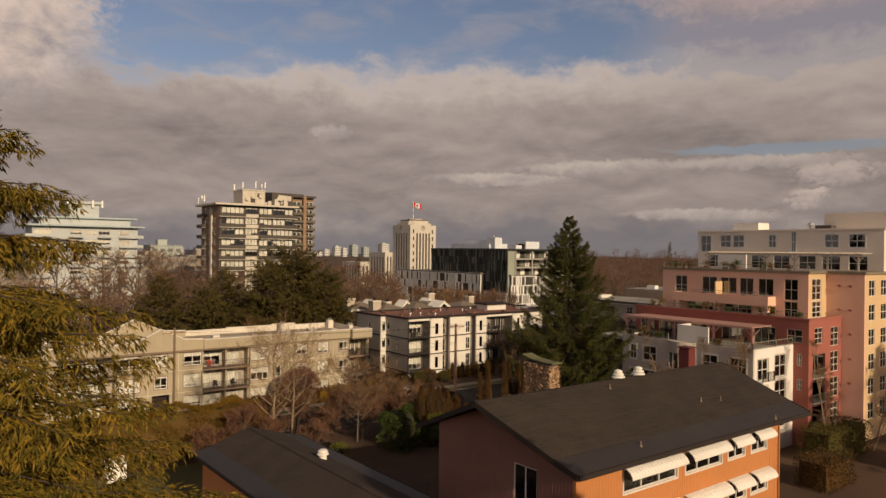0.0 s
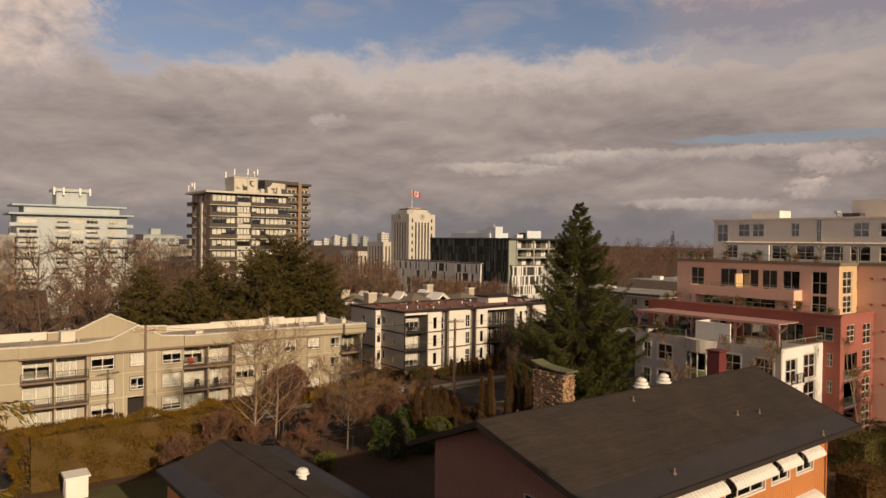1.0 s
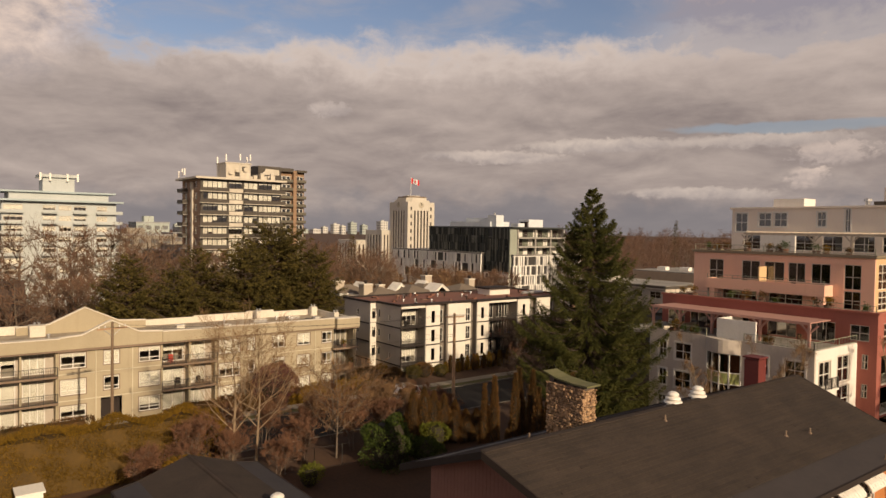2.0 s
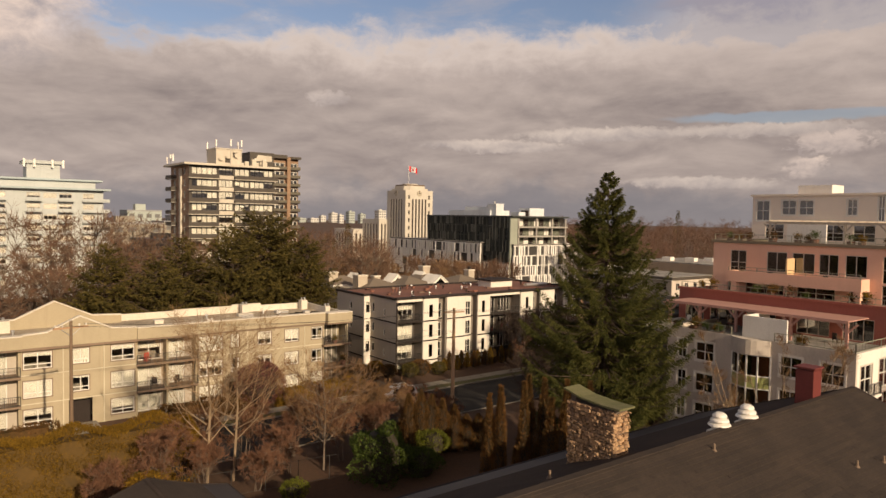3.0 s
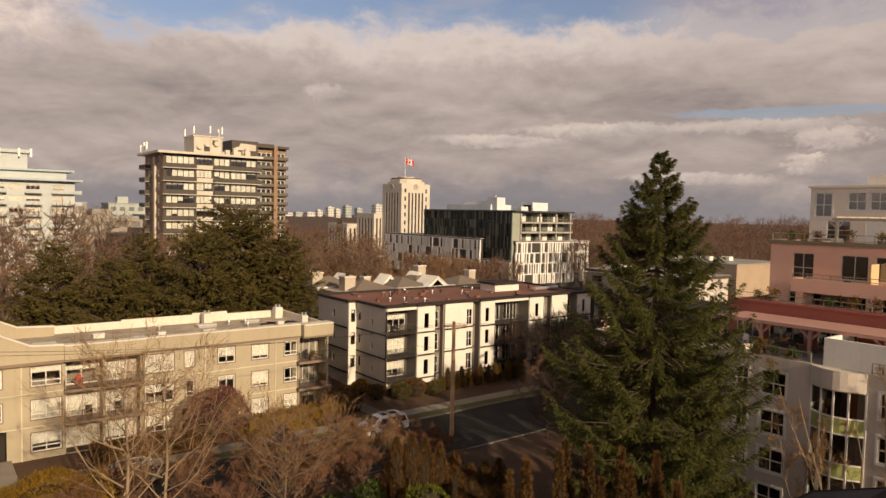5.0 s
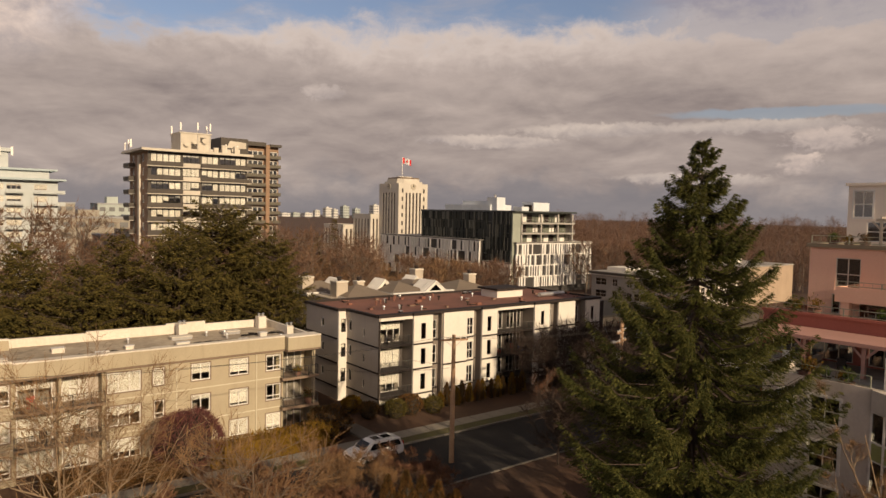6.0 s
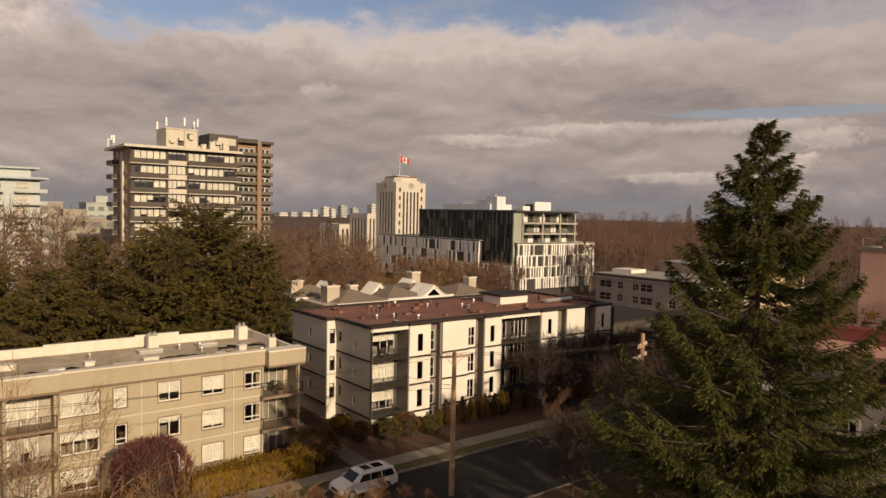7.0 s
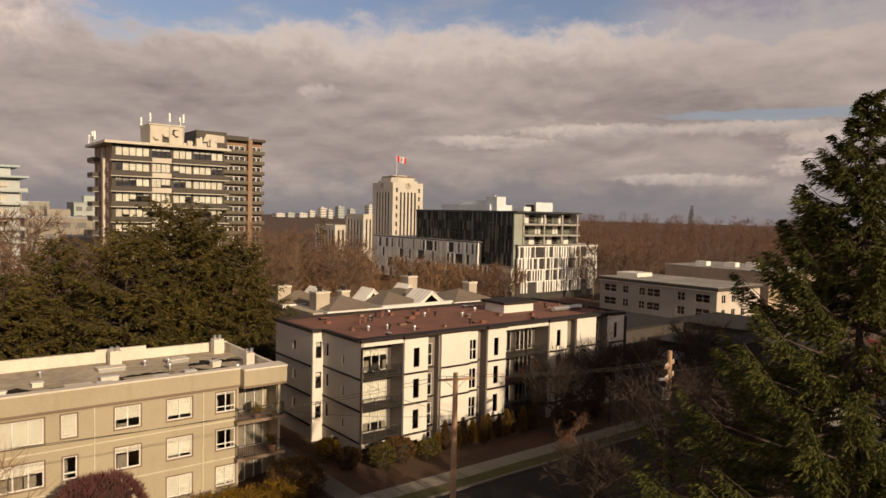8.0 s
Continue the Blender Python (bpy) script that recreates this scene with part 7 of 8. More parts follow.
def tall_fir(x, y, z0, h, seed):
    """A street fir: tiers of separate plumes, each a limb that sags and turns up at its tip, hung with short dense sprays."""
    rng = np.random.default_rng(seed)
    tree = thing("fir_tree", "tall dark green fir with upswept pointed branches and a thin leader", "tree", (x, y, z0))
    zs = np.linspace(0, 1, 9)
    part("trunk", Shape().tube([(x, y, z0 - 0.2 + t * h * 0.99) for t in zs], [0.34 * (1 - t) + 0.012 for t in zs], 8), BARK_DARK, tree)
    limbs = Shape()
    at, way, side, length, wide = [], [], [], [], []
    up = np.array([0, 0, 1.0])
    below, turn = 0.45, 0.0
    while below < h - 1.2:
        u = below / h
        reach = min(0.40 * below ** 1.08, 6.0 - 1.2 * max(0.0, u - 0.62) / 0.38)
        n = 7 if below < 2 else (9 if below < 7 else 10)
        turn += 0.55 + rng.uniform(0, 0.4)
        for b in range(n):
            az = turn + 2 * math.pi * b / n + rng.normal(0, 0.16)
            L = reach * rng.choice((0.72, 0.88, 1.0, 1.05, 1.14)) + 0.1
            out = np.array([math.cos(az), math.sin(az), 0.0])
            tang = np.array([-out[1], out[0], 0.0])
            zb = z0 + h - below + rng.normal(0, 0.16)
            rise = 0.30 - 0.44 * min(u / 0.5, 1.0) + rng.normal(0, 0.07)
            root = np.array([x, y, zb])

            def pos(t):
                t = np.asarray(t)[..., None]
                return root + out * L * t + up * L * (rise * t - 0.17 * np.sin(math.pi * t) + 0.20 * t ** 3)
            limbs.tube(pos([0, 0.4, 0.75, 1.0]).tolist(), [0.02 + 0.010 * L, 0.012 + 0.006 * L, 0.015, 0.006], 3, False)
            # sprays: longest two thirds out, short at the tip, so that each bough is a plume
            m = int(L / (0.017 if below < 7 else 0.030)) + 24
            t = rng.uniform(0.10, 1.0, m) ** 0.8
            p = pos(t)
            sg = np.where(rng.random(m) < 0.5, -1.0, 1.0)[:, None]
            body = np.sin(math.pi * np.clip(t * 0.93 + 0.07, 0, 1)) ** 0.7
            sl = (0.16 + (0.10 * L + (0.16 if below < 7 else 0.10)) * body) * rng.uniform(0.6, 1.25, m) * min(1.0, 0.35 + 0.22 * below)
            d = unit(out * rng.uniform(0.55, 1.1, (m, 1)) + tang * sg * rng.uniform(0.2, 0.8, (m, 1)) - up * rng.uniform(-0.3, 0.7, (m, 1)) * (1.1 - t)[:, None])
            k = np.maximum(3, (sl / 0.085).astype(int))
            i = np.repeat(np.arange(m), k)
            v = rng.uniform(0.0, 1.0, len(i))
            q = p[i] + d[i] * (sl[i] * v)[:, None]
            q[:, 2] -= 0.30 * sl[i] * v * v
            w = unit(d[i] * 0.9 + tang * rng.uniform(-0.6, 0.6, (len(i), 1)) - up * rng.uniform(0.0, 0.5, (len(i), 1)) + rng.normal(0, 0.14, (len(i), 3)))
            at.append(q), way.append(w), side.append(unit(np.cross(w, up + rng.normal(0, 0.5, (len(i), 3)))))
            length.append(rng.uniform(0.14, 0.27, len(i))), wide.append(rng.uniform(0.042, 0.072, len(i)))
        below += (0.56 + 0.22 * rng.random()) * (0.8 if below < 3 else 1.0) * (1.0 + 0.2 * u)
    part("branchwork", limbs, BARK_DARK, tree)["kind"] = "stuff"
    part("crown", Shape().blades(np.concatenate(at), np.concatenate(way), np.concatenate(side), np.concatenate(length), np.concatenate(wide)), FIR, tree)
    return tree


def bare_tree(label, x, y, z0, h, r, seed, bark, twig, stems=1, levels=4, kids=(4, 6), lift=0.5, thick=0.012, droop=0.0, group="", twigs=5, name="bare_tree", fork=0.28, fine=0.02, least=0.006):
    """A leafless tree: a trunk that forks again and again into fine twigs."""
    rng = np.random.default_rng(seed)
    tree = thing(name, label, "tree", (x, y, z0), group)
    trunk, limbs = Shape(), Shape()
    tips_at, tips_way, tips_len = [], [], []

    def grow(p, d, L, rad, level):
        pts, q, dd = [p], p, d
        n = 4 if level < 2 else 3
        for i in range(n):
            dd = unit(dd + rng.normal(0, 0.10 + 0.03 * level, 3) + np.array([0, 0, (0.05 if level < 2 else -droop)]))
            q = q + dd * L / n
            pts.append(q)
        rr = [max(rad * (1 - 0.72 * i / n), least) for i in range(n + 1)]
        (trunk if level == 0 else limbs).tube([a.tolist() for a in pts], rr, (7, 5, 4, 3, 3)[min(level, 4)], False)
        if level >= levels:
            for _ in range(twigs):
                t = rng.integers(1, n + 1)
                tips_at.append(pts[t])
                tips_way.append(unit(dd + rng.normal(0, 0.42, 3) + np.array([0, 0, 0.25 - droop])))
                tips_len.append(rng.uniform(0.5, 1.15) * max(L, 0.55))
            return
        for k in range(rng.integers(*kids) + (2 if level == 0 else 0)):
            t = rng.uniform(fork if level == 0 else 0.2, 1.0)
            i = min(int(t * n), n - 1)
            a = pts[i] + (pts[i + 1] - pts[i]) * (t * n - i)
            sd = side_of(dd[None], rng)[0]
            nd = unit(dd * lift * rng.uniform(0.7, 1.5) + sd * rng.uniform(0.6, 1.0) + np.array([0, 0, 0.28 * lift]))
            spread = (r if level == 0 else L * 0.55) * rng.uniform(0.65, 1.05) * (1.15 - 0.55 * t)
            grow(a, nd, spread, rr[i] * 0.55, level + 1)

    for k in range(stems):
        lean = rng.normal(0, 0.10 if stems == 1 else 0.22, 3)
        grow(np.array([x + 0.15 * k, y, z0 - 0.2]), unit(np.array([lean[0], lean[1], 1.0])), h * rng.uniform(0.82, 0.95), thick * h, 0)
    part("trunk", trunk, bark, tree)
    part("branchwork", limbs, bark, tree)["kind"] = "stuff"
    w = np.array(tips_way)
    s = Shape().blades(np.array(tips_at), w, side_of(w, rng), np.array(tips_len), np.full(len(w), fine))
    part("twig_crown", s, twig, tree)["kind"] = "stuff"
    return tree


def vase_tree(label, x, y, z0, h, r, seed, bark, twig, limbs_n=15, side_n=11, twig_n=9, reach=2.2, fine=0.10, group="", least=0.04, low=0.16, slim=1.0):
    """A tall leafless tree: limbs that sweep up and out of the trunk, long side branches, and a haze of fine twigs."""
    rng = np.random.default_rng(seed)
    tree = thing("bare_tree", label, "tree", (x, y, z0), group)
    top = np.array([x + rng.normal(0, 0.03 * h), y + rng.normal(0, 0.03 * h), z0 + h * 0.86])
    foot = np.array([x, y, z0 - 0.2])
    part("trunk", Shape().tube([foot.tolist(), (foot * 0.5 + top * 0.5 + [0.02 * h, 0, 0]).tolist(), top.tolist()], [0.016 * h * slim, 0.010 * h * slim, least], 7), bark, tree)
    wood = Shape()
    at, way, length = [], [], []
    up = np.array([0, 0, 1.0])
    for i in range(limbs_n):
        t = low + (0.92 - low) * (i + rng.uniform(0, 0.8)) / limbs_n
        az = i * 2.4 + rng.normal(0, 0.4)
        out = np.array([math.cos(az), math.sin(az), 0.0])
        a = foot + (top - foot) * t
        room = h * (1.02 - t)
        L = min(r * rng.uniform(0.8, 1.1) * (1.15 - 0.45 * t), 1.4 * r)
        rise = min(room * rng.uniform(0.45, 0.9), 1.15 * L + 0.10 * h)
        b = a + out * L * 0.5 + up * rise * 0.28 + rng.normal(0, 0.04 * L, 3)
        c = a + out * L + up * rise + rng.normal(0, 0.06 * L, 3)
        wood.tube([a.tolist(), b.tolist(), c.tolist()], [0.007 * h * slim * (1.1 - 0.5 * t), 0.004 * h * slim, least * 0.8], 4, False)
        for k in range(side_n):
            s = rng.uniform(0.12, 1.0)
            p = a + (b - a) * 2 * s if s < 0.5 else b + (c - b) * (2 * s - 1)
            d = unit(out * rng.uniform(0.2, 0.9) + up * rng.uniform(0.35, 1.1) + rng.normal(0, 0.5, 3))
            m = (0.16 * h + 0.10 * L) * rng.uniform(0.5, 1.1) * (1.15 - 0.5 * s)
            e = p + d * m
            wood.tube([p.tolist(), ((p + e) / 2 + rng.normal(0, 0.05 * m, 3)).tolist(), e.tolist()], [least * 1.2, least * 0.8, least * 0.4], 3, False)
            u = rng.uniform(0.15, 1.0, twig_n)[:, None]
            at.append(p + (e - p) * u)
            way.append(unit(d * 0.9 + up * 0.15 + rng.normal(0, 0.55, (twig_n, 3))))
            length.append(reach * rng.uniform(0.5, 1.2, twig_n))
    part("branchwork", wood, bark, tree)["kind"] = "stuff"
    w = np.concatenate(way)
    n = len(w)
    part("twig_crown", Shape().blades(np.concatenate(at), w, side_of(w, rng), np.concatenate(length), fine * rng.uniform(0.7, 1.3, n)), twig, tree)["kind"] = "stuff"
    return tree


def leafy(name, label, category, centre, size, seed, leaf, count=2500, blade=0.22, width=0.10, box=False, group="", ragged=0.25, top=None, core=None, lean=0.6):
    """A hedge or shrub: a solid filler core wrapped in many small leaves, with a broken outline."""
    rng = np.random.default_rng(seed)
    cx, cy, cz = centre
    sx, sy, sz = size
    bush = thing(name, label, category, (cx, cy, cz - sz), group)
    if box:
        f = rng.random(count)
        p = rng.uniform(-1, 1, (count, 3))
        ax = np.where(f < 0.46, 1, np.where(f < 0.74, 2, 0))
        sgn = np.where(rng.random(count) < 0.72, -1.0, 1.0)
        sgn = np.where(ax == 2, 1.0, sgn)
        p[np.arange(count), ax] = sgn
        nrm = np.zeros((count, 3))
        nrm[np.arange(count), ax] = sgn
    else:
        p = random_ways(rng, count)
        p[:, 2] = np.abs(p[:, 2]) * rng.choice([1, 1, 1, -1], count)
        nrm = p.copy()
    wave = ragged * (0.5 * np.sin(p[:, 0] * sx * 2.1 + seed) * np.cos(p[:, 1] * sy * 2.3 + seed) + 0.5 * np.sin(p[:, 2] * sz * 2.7 + p[:, 0] * sx * 1.1)) + rng.normal(0, 0.05, count)
    at = p * np.array([sx, sy, sz]) + nrm * wave[:, None] * min(1.0, min(sx, sy, sz)) - nrm * rng.uniform(0, 0.22, (count, 1))
    if top:
        at[:, 2] = np.where(at[:, 2] > 0, at[:, 2] * (1 + top * np.sin(at[:, 0] * 1.3 + seed)), at[:, 2])
    at += np.array([cx, cy, cz])
    w = unit(nrm * 0.7 + random_ways(rng, count) * 0.9 + np.array([0, 0, lean]))
    s = Shape().blades(at, w, side_of(w, rng), blade * rng.uniform(0.6, 1.4, count), width * rng.uniform(0.6, 1.4, count))
    c = Shape()
    if box:
        k = 0.88
        c.box((cx - sx * k, cy - sy * 0.75, cz - sz), (cx + sx * k, cy + sy * 0.75, cz + sz * 0.82))
    else:
        c.lathe(cx, cy, [(cz + sz * t, 0.80 * min(sx, sy) * math.sqrt(max(0.02, 1 - t * t))) for t in (-0.97, -0.7, -0.3, 0.2, 0.55, 0.8)], 10)
    # filler core; the rounded ones are near black for shade between leaves
    part("wood", c, core or leaf if box else surface_once("inner_shade_core", (0.030, 0.022, 0.013)), bush)
    part("foliage", s, leaf, bush)["kind"] = "stuff"
    return bush


def column_cypress(x, y, h, r, seed, leaf):
    rng = np.random.default_rng(seed)
    t = thing("columnar_cypress", "narrow columnar cypress with bronzed winter tips", "tree", (x, y, 0), "cypress row")
    part("trunk", Shape().tube([(x, y, -0.2), (x, y, h * 0.8)], [0.10, 0.03], 6), BARK, t)
    # solid near-black filler that paints the shade inside the column
    part("wood", Shape().lathe(x, y, [(0.1, r * 0.55), (h * 0.5, r * 0.62), (h * 0.8, r * 0.4), (h * 0.92, r * 0.12)], 9), surface_once("inner_shade_core", (0.030, 0.022, 0.013)), t)
    n = int(1500 * h * r)
    u = rng.uniform(0, 1, n)
    az = rng.uniform(0, 2 * math.pi, n)
    rad = r * np.clip(1.15 * (1 - u ** 2.6), 0.05, 1) * (0.85 + 0.25 * np.sin(az * 3 + u * 8 + seed)) * rng.uniform(0.7, 1.08, n)
    at = np.stack([x + rad * np.cos(az), y + rad * np.sin(az), 0.1 + h * 0.97 * u], 1)
    w = unit(np.stack([np.cos(az) * 0.5, np.sin(az) * 0.5, np.full(n, 1.0)], 1) + rng.normal(0, 0.28, (n, 3)))
    part("foliage", Shape().blades(at, w, side_of(w, rng), rng.uniform(0.14, 0.34, n), rng.uniform(0.025, 0.06, n)), leaf, t)
    return t


# the tall fir by the street and the golden cedar beside the take-off point
tall_fir(57.4, 51.85, -0.1, 25.7, 3)
conifer("cedar_tree", "golden green cedar with flat layered drooping branches", "tree", 0.4, 19.8, 0.0, 26.0, 14.9, 8, CEDAR, power=0.80, whorl=1.3, per=15, droop=0.26, rise=0.12, blade=0.24, width=0.048, spacing=0.024, low=0.44, limp=0.95, plate=0.11, uneven=0.07)

# unseen evergreens added behind the take-off point, shading the house end and the garden
for i, (x, y, h, r) in enumerate(((24.6, -3.0, 23.0, 5.5), (15.2, -9.0, 25.0, 6.0), (80.0, -8.0, 25.0, 6.5), (90.0, -9.0, 27.0, 5.5), (100.0, -11.0, 25.0, 5.5))):
    conifer("shade_evergreen", "unseen evergreen added behind the flight line to cast shade", "tree", x, y, -0.1, h, r, 20 + i, PINE, power=0.4, whorl=0.8, per=8, droop=0.25, rise=0.15, blade=0.7, width=0.30, spacing=0.22, group="trees behind the flight line", low=0.08)

# dark evergreens behind the cream apartments
for i, (x, y, h, r, pw) in enumerate(((59.5, 127.5, 22.2, 11.4, 0.32), (66.5, 124.5, 18.8, 7.2, 0.45), (52.5, 122.5, 19.2, 9.0, 0.42), (47.0, 131.0, 18.6, 8.6, 0.6), (41.5, 125.0, 15.5, 7.8, 0.55), (36.0, 132.0, 17.6, 8.5, 0.6))):
    conifer("evergreen_tree", "broad dark olive evergreen behind the cream apartments", "tree", x, y, -1.8, h, r, 40 + i, PINE, power=pw, whorl=0.80, per=10, droop=0.22, rise=0.30, blade=0.52, width=0.150, spacing=0.095, limp=0.30, group="dark evergreens", low=0.04, plate=0.16, uneven=0.9, tip=0.12)
for i, (x, y, h, r) in enumerate(((131, 224, 22.0, 4.2), (350, 240, 32.0, 4.6), (120, 214, 17, 3.4))):
    conifer("spruce_tree", "distant dark spruce above bare trees", "tree", x, y, -3, h, r, 60 + i, PINE, power=0.9, whorl=0.9, per=6, blade=0.8, width=0.25, spacing=0.5, group="distant spruces")

# bare trees of the garden and street
vase_tree("leafless pale-barked birch with upright stems", 30.6, 69.2, 0, 14.6, 4.4, 5, BIRCH, TWIG_TAN, 20, 10, 8, 1.25, 0.026, "garden birches", 0.012, 0.24, 0.55)
vase_tree("leafless pale-barked birch with upright stems", 32.4, 68.4, 0, 13.6, 4.0, 6, BIRCH, TWIG_TAN, 18, 10, 8, 1.25, 0.026, "garden birches", 0.012, 0.26, 0.55)
vase_tree("small leafless tree with a wide tan crown", 39.4, 66.4, 0, 10.2, 4.6, 12, BARK, TWIG_TAN, 18, 12, 10, 1.15, 0.030, "garden trees", 0.012, 0.25, 0.6)
bare_tree("leafless twiggy tree beside the hedge", 46.5, 69.5, 0, 5.6, 3.2, 17, BARK, TWIG_TAN, stems=4, levels=3, kids=(5, 7), lift=0.6, group="garden trees", twigs=14)
for i, (x, y, h, r) in enumerate(((26.5, 67.5, 4.5, 2.6), (34.5, 72.0, 5.0, 2.6), (36.5, 67.5, 4.0, 2.4), (28.5, 71.0, 4.6, 2.4), (41.5, 71.5, 5.0, 2.8), (23.0, 67.0, 3.5, 2.2), (44.5, 67.5, 4.2, 2.2), (33.0, 65.5, 3.0, 2.0), (50.5, 72.0, 4.5, 2.2), (38.5, 71.0, 4.8, 2.6), (31.5, 72.4, 4.4, 2.4), (47.5, 72.2, 4.6, 2.4), (44.0, 72.0, 4.8, 2.4), (29.5, 67.0, 3.6, 2.2), (41.5, 67.5, 3.6, 2.2), (53.5, 70.5, 4.0, 2.0), (8.0, 72.0, 3.6, 2.4), (5.0, 70.5, 3.4, 2.4), (9.5, 75.0, 3.0, 2.0))):
    bare_tree("leafless red-brown garden shrub", x, y, 0, h, r, 100 + i, BARK, TWIG, stems=4, levels=3, kids=(4, 6), lift=0.85, thick=0.008, group="bare shrubs", name="bare_shrub", twigs=8, fine=0.030, least=0.008)
for i, (x, y, h, r) in enumerate(((72.8, 72.6, 8.5, 3.4), (99.5, 87.0, 8.0, 3.4))):
    bare_tree("dark leafless street tree in the shade", x, y, 0, h, r, 140 + i, BARK, TWIG, levels=3, kids=(4, 6), lift=0.7, group="street trees", twigs=10, fine=0.022, least=0.009)
for i, (x, y, h, r) in enumerate(((67.6, 45.0, 12.5, 2.6), (68.0, 42.6, 13.0, 2.6), (67.4, 40.8, 13.5, 2.6), (68.0, 39.0, 12.5, 2.4), (78.0, 33.2, 14.0, 2.8), (68.2, 47.6, 9.0, 2.0), (90.0, 30.5, 12.0, 2.6), (84.0, 31.5, 11.0, 2.6))):
    bare_tree("slim leafless tree against the stepped building", x, y, 0, h, r, 170 + i, BIRCH, TWIG_TAN, stems=2, levels=3, kids=(4, 6), lift=1.5, thick=0.006, group="slim bare trees", twigs=6, fork=0.12, fine=0.022, least=0.008)
# street trees by the fir, with shade painted in as dark bark and twigs
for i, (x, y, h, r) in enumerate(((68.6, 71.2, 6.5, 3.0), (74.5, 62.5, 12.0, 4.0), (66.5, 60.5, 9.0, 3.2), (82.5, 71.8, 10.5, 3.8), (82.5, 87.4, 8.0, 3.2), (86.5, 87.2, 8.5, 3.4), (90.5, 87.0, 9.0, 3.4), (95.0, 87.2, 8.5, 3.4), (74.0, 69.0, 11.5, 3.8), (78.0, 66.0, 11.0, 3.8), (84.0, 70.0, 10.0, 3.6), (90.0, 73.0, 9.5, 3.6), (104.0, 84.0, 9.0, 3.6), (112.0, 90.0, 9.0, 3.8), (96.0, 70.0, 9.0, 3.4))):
    vase_tree("dense leafless tree, its twigs coloured dark for shade", x, y, 0, h, r, 150 + i, BARK_DARK, SHADE_TWIG, 16, 13, 12, 1.3, 0.040, "shaded street trees", 0.018)
for i, (x, y, h, r) in enumerate(((33, 170, 26, 8), (41, 176, 26.5, 8.5), (24, 178, 26, 8.5), (14, 172, 25, 8), (49, 171, 25, 7.5), (4, 168, 23, 8), (28, 152, 20, 7), (37, 157, 21, 7), (17, 150, 19, 7), (8, 146, 18, 7), (21, 138, 15, 6), (30, 142, 16, 6), (55, 160, 19, 6.5), (45, 162, 20, 6.5), (61, 172, 20, 6.5), (71, 163, 18, 6), (80, 168, 22, 7), (90, 172, 23, 7.5), (99, 178, 22, 7), (86, 158, 17, 6), (104, 166, 17, 6), (112, 176, 18, 6), (120, 196, 19, 6.5), (127, 205, 18, 6), (140, 178, 11.5, 5), (152, 168, 11.5, 5), (156, 178, 11, 4.5), (186, 168, 19, 6), (193, 164, 18, 6), (144, 198, 11.5, 5), (110, 150, 10.5, 4.5), (118, 144, 10, 4.5), (134, 158, 11, 5), (158, 190, 10, 4.5), (157, 206, 10, 4.5), (198, 158, 17, 6), (68, 152, 16, 5.5), (-6, 160, 20, 7))):
    vase_tree("tall leafless tree with a brown twiggy crown", x, y, -3, h, r, 200 + i, BARK, FAR_TWIG, 14, 10, 9, 2.3, 0.095, "tall bare trees", 0.05)

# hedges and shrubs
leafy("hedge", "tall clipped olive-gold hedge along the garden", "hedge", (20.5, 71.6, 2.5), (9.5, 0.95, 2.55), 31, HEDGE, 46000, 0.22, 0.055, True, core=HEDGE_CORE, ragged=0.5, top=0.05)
leafy("weeping_shrub", "golden weeping evergreen at the end of the hedge", "shrub", (29.2, 71.0, 2.1), (1.5, 1.3, 2.3), 32, HEDGE, 2600, 0.45, 0.09, lean=-0.6)
leafy("weeping_shrub", "golden weeping evergreen at the end of the hedge", "shrub", (25.4, 66.4, 1.3), (1.5, 1.2, 1.5), 62, HEDGE, 2000, 0.40, 0.09, lean=-0.6)
leafy("round_shrub", "small clipped lime-green shrub", "shrub", (26.2, 70.2, 0.9), (1.0, 0.9, 0.9), 33, LIME_LEAF, 1300, 0.16, 0.08)
leafy("laurel_shrub", "glossy green laurel shrub", "shrub", (42.0, 61.5, 2.1), (2.4, 2.0, 2.3), 34, LAUREL, 5200, 0.24, 0.10, ragged=0.75)
leafy("laurel_shrub", "low green laurel beside the taller one", "shrub", (45.4, 60.8, 1.0), (1.9, 1.4, 1.2), 35, LAUREL, 3000, 0.22, 0.08, ragged=0.7)
leafy("lime_shrub", "bright lime-green garden shrub", "shrub", (48.6, 63.4, 1.3), (1.5, 1.2, 1.2), 36, LIME_LEAF, 2200, 0.20, 0.07, ragged=0.6)
leafy("lime_shrub", "bright lime-green garden shrub", "shrub", (34.2, 61.5, 0.8), (1.0, 0.9, 0.9), 37, LIME_LEAF, 1500, 0.18, 0.07, ragged=0.6)
leafy("maroon_round_tree", "dense round maroon-twigged tree before the cream wall", "tree", (42.9, 88.2, 2.35), (2.6, 2.3, 2.2), 38, surface_once("maroon_twig", (0.13, 0.042, 0.034), alt=(0.075, 0.028, 0.024), island=0.8), 5200, 0.5, 0.05, lean=0.8, core=surface_once("maroon_core", (0.055, 0.02, 0.018)))
leafy("front_hedge", "low brown-green hedge before the cream apartments", "hedge", (38.0, 88.6, 0.4), (5.5, 0.8, 0.9), 39, CYPRESS, 3600, 0.26, 0.08, True)
leafy("front_hedge", "low brown-green hedge before the cream apartments", "hedge", (50.5, 88.0, 0.55), (5.6, 0.9, 1.1), 41, HEDGE, 4200, 0.26, 0.08, True)
leafy("front_hedge", "low brown-green hedge before the cream apartments", "hedge", (16.0, 88.6, 0.4), (7.0, 0.8, 0.9), 43, CYPRESS, 3600, 0.26, 0.08, True)
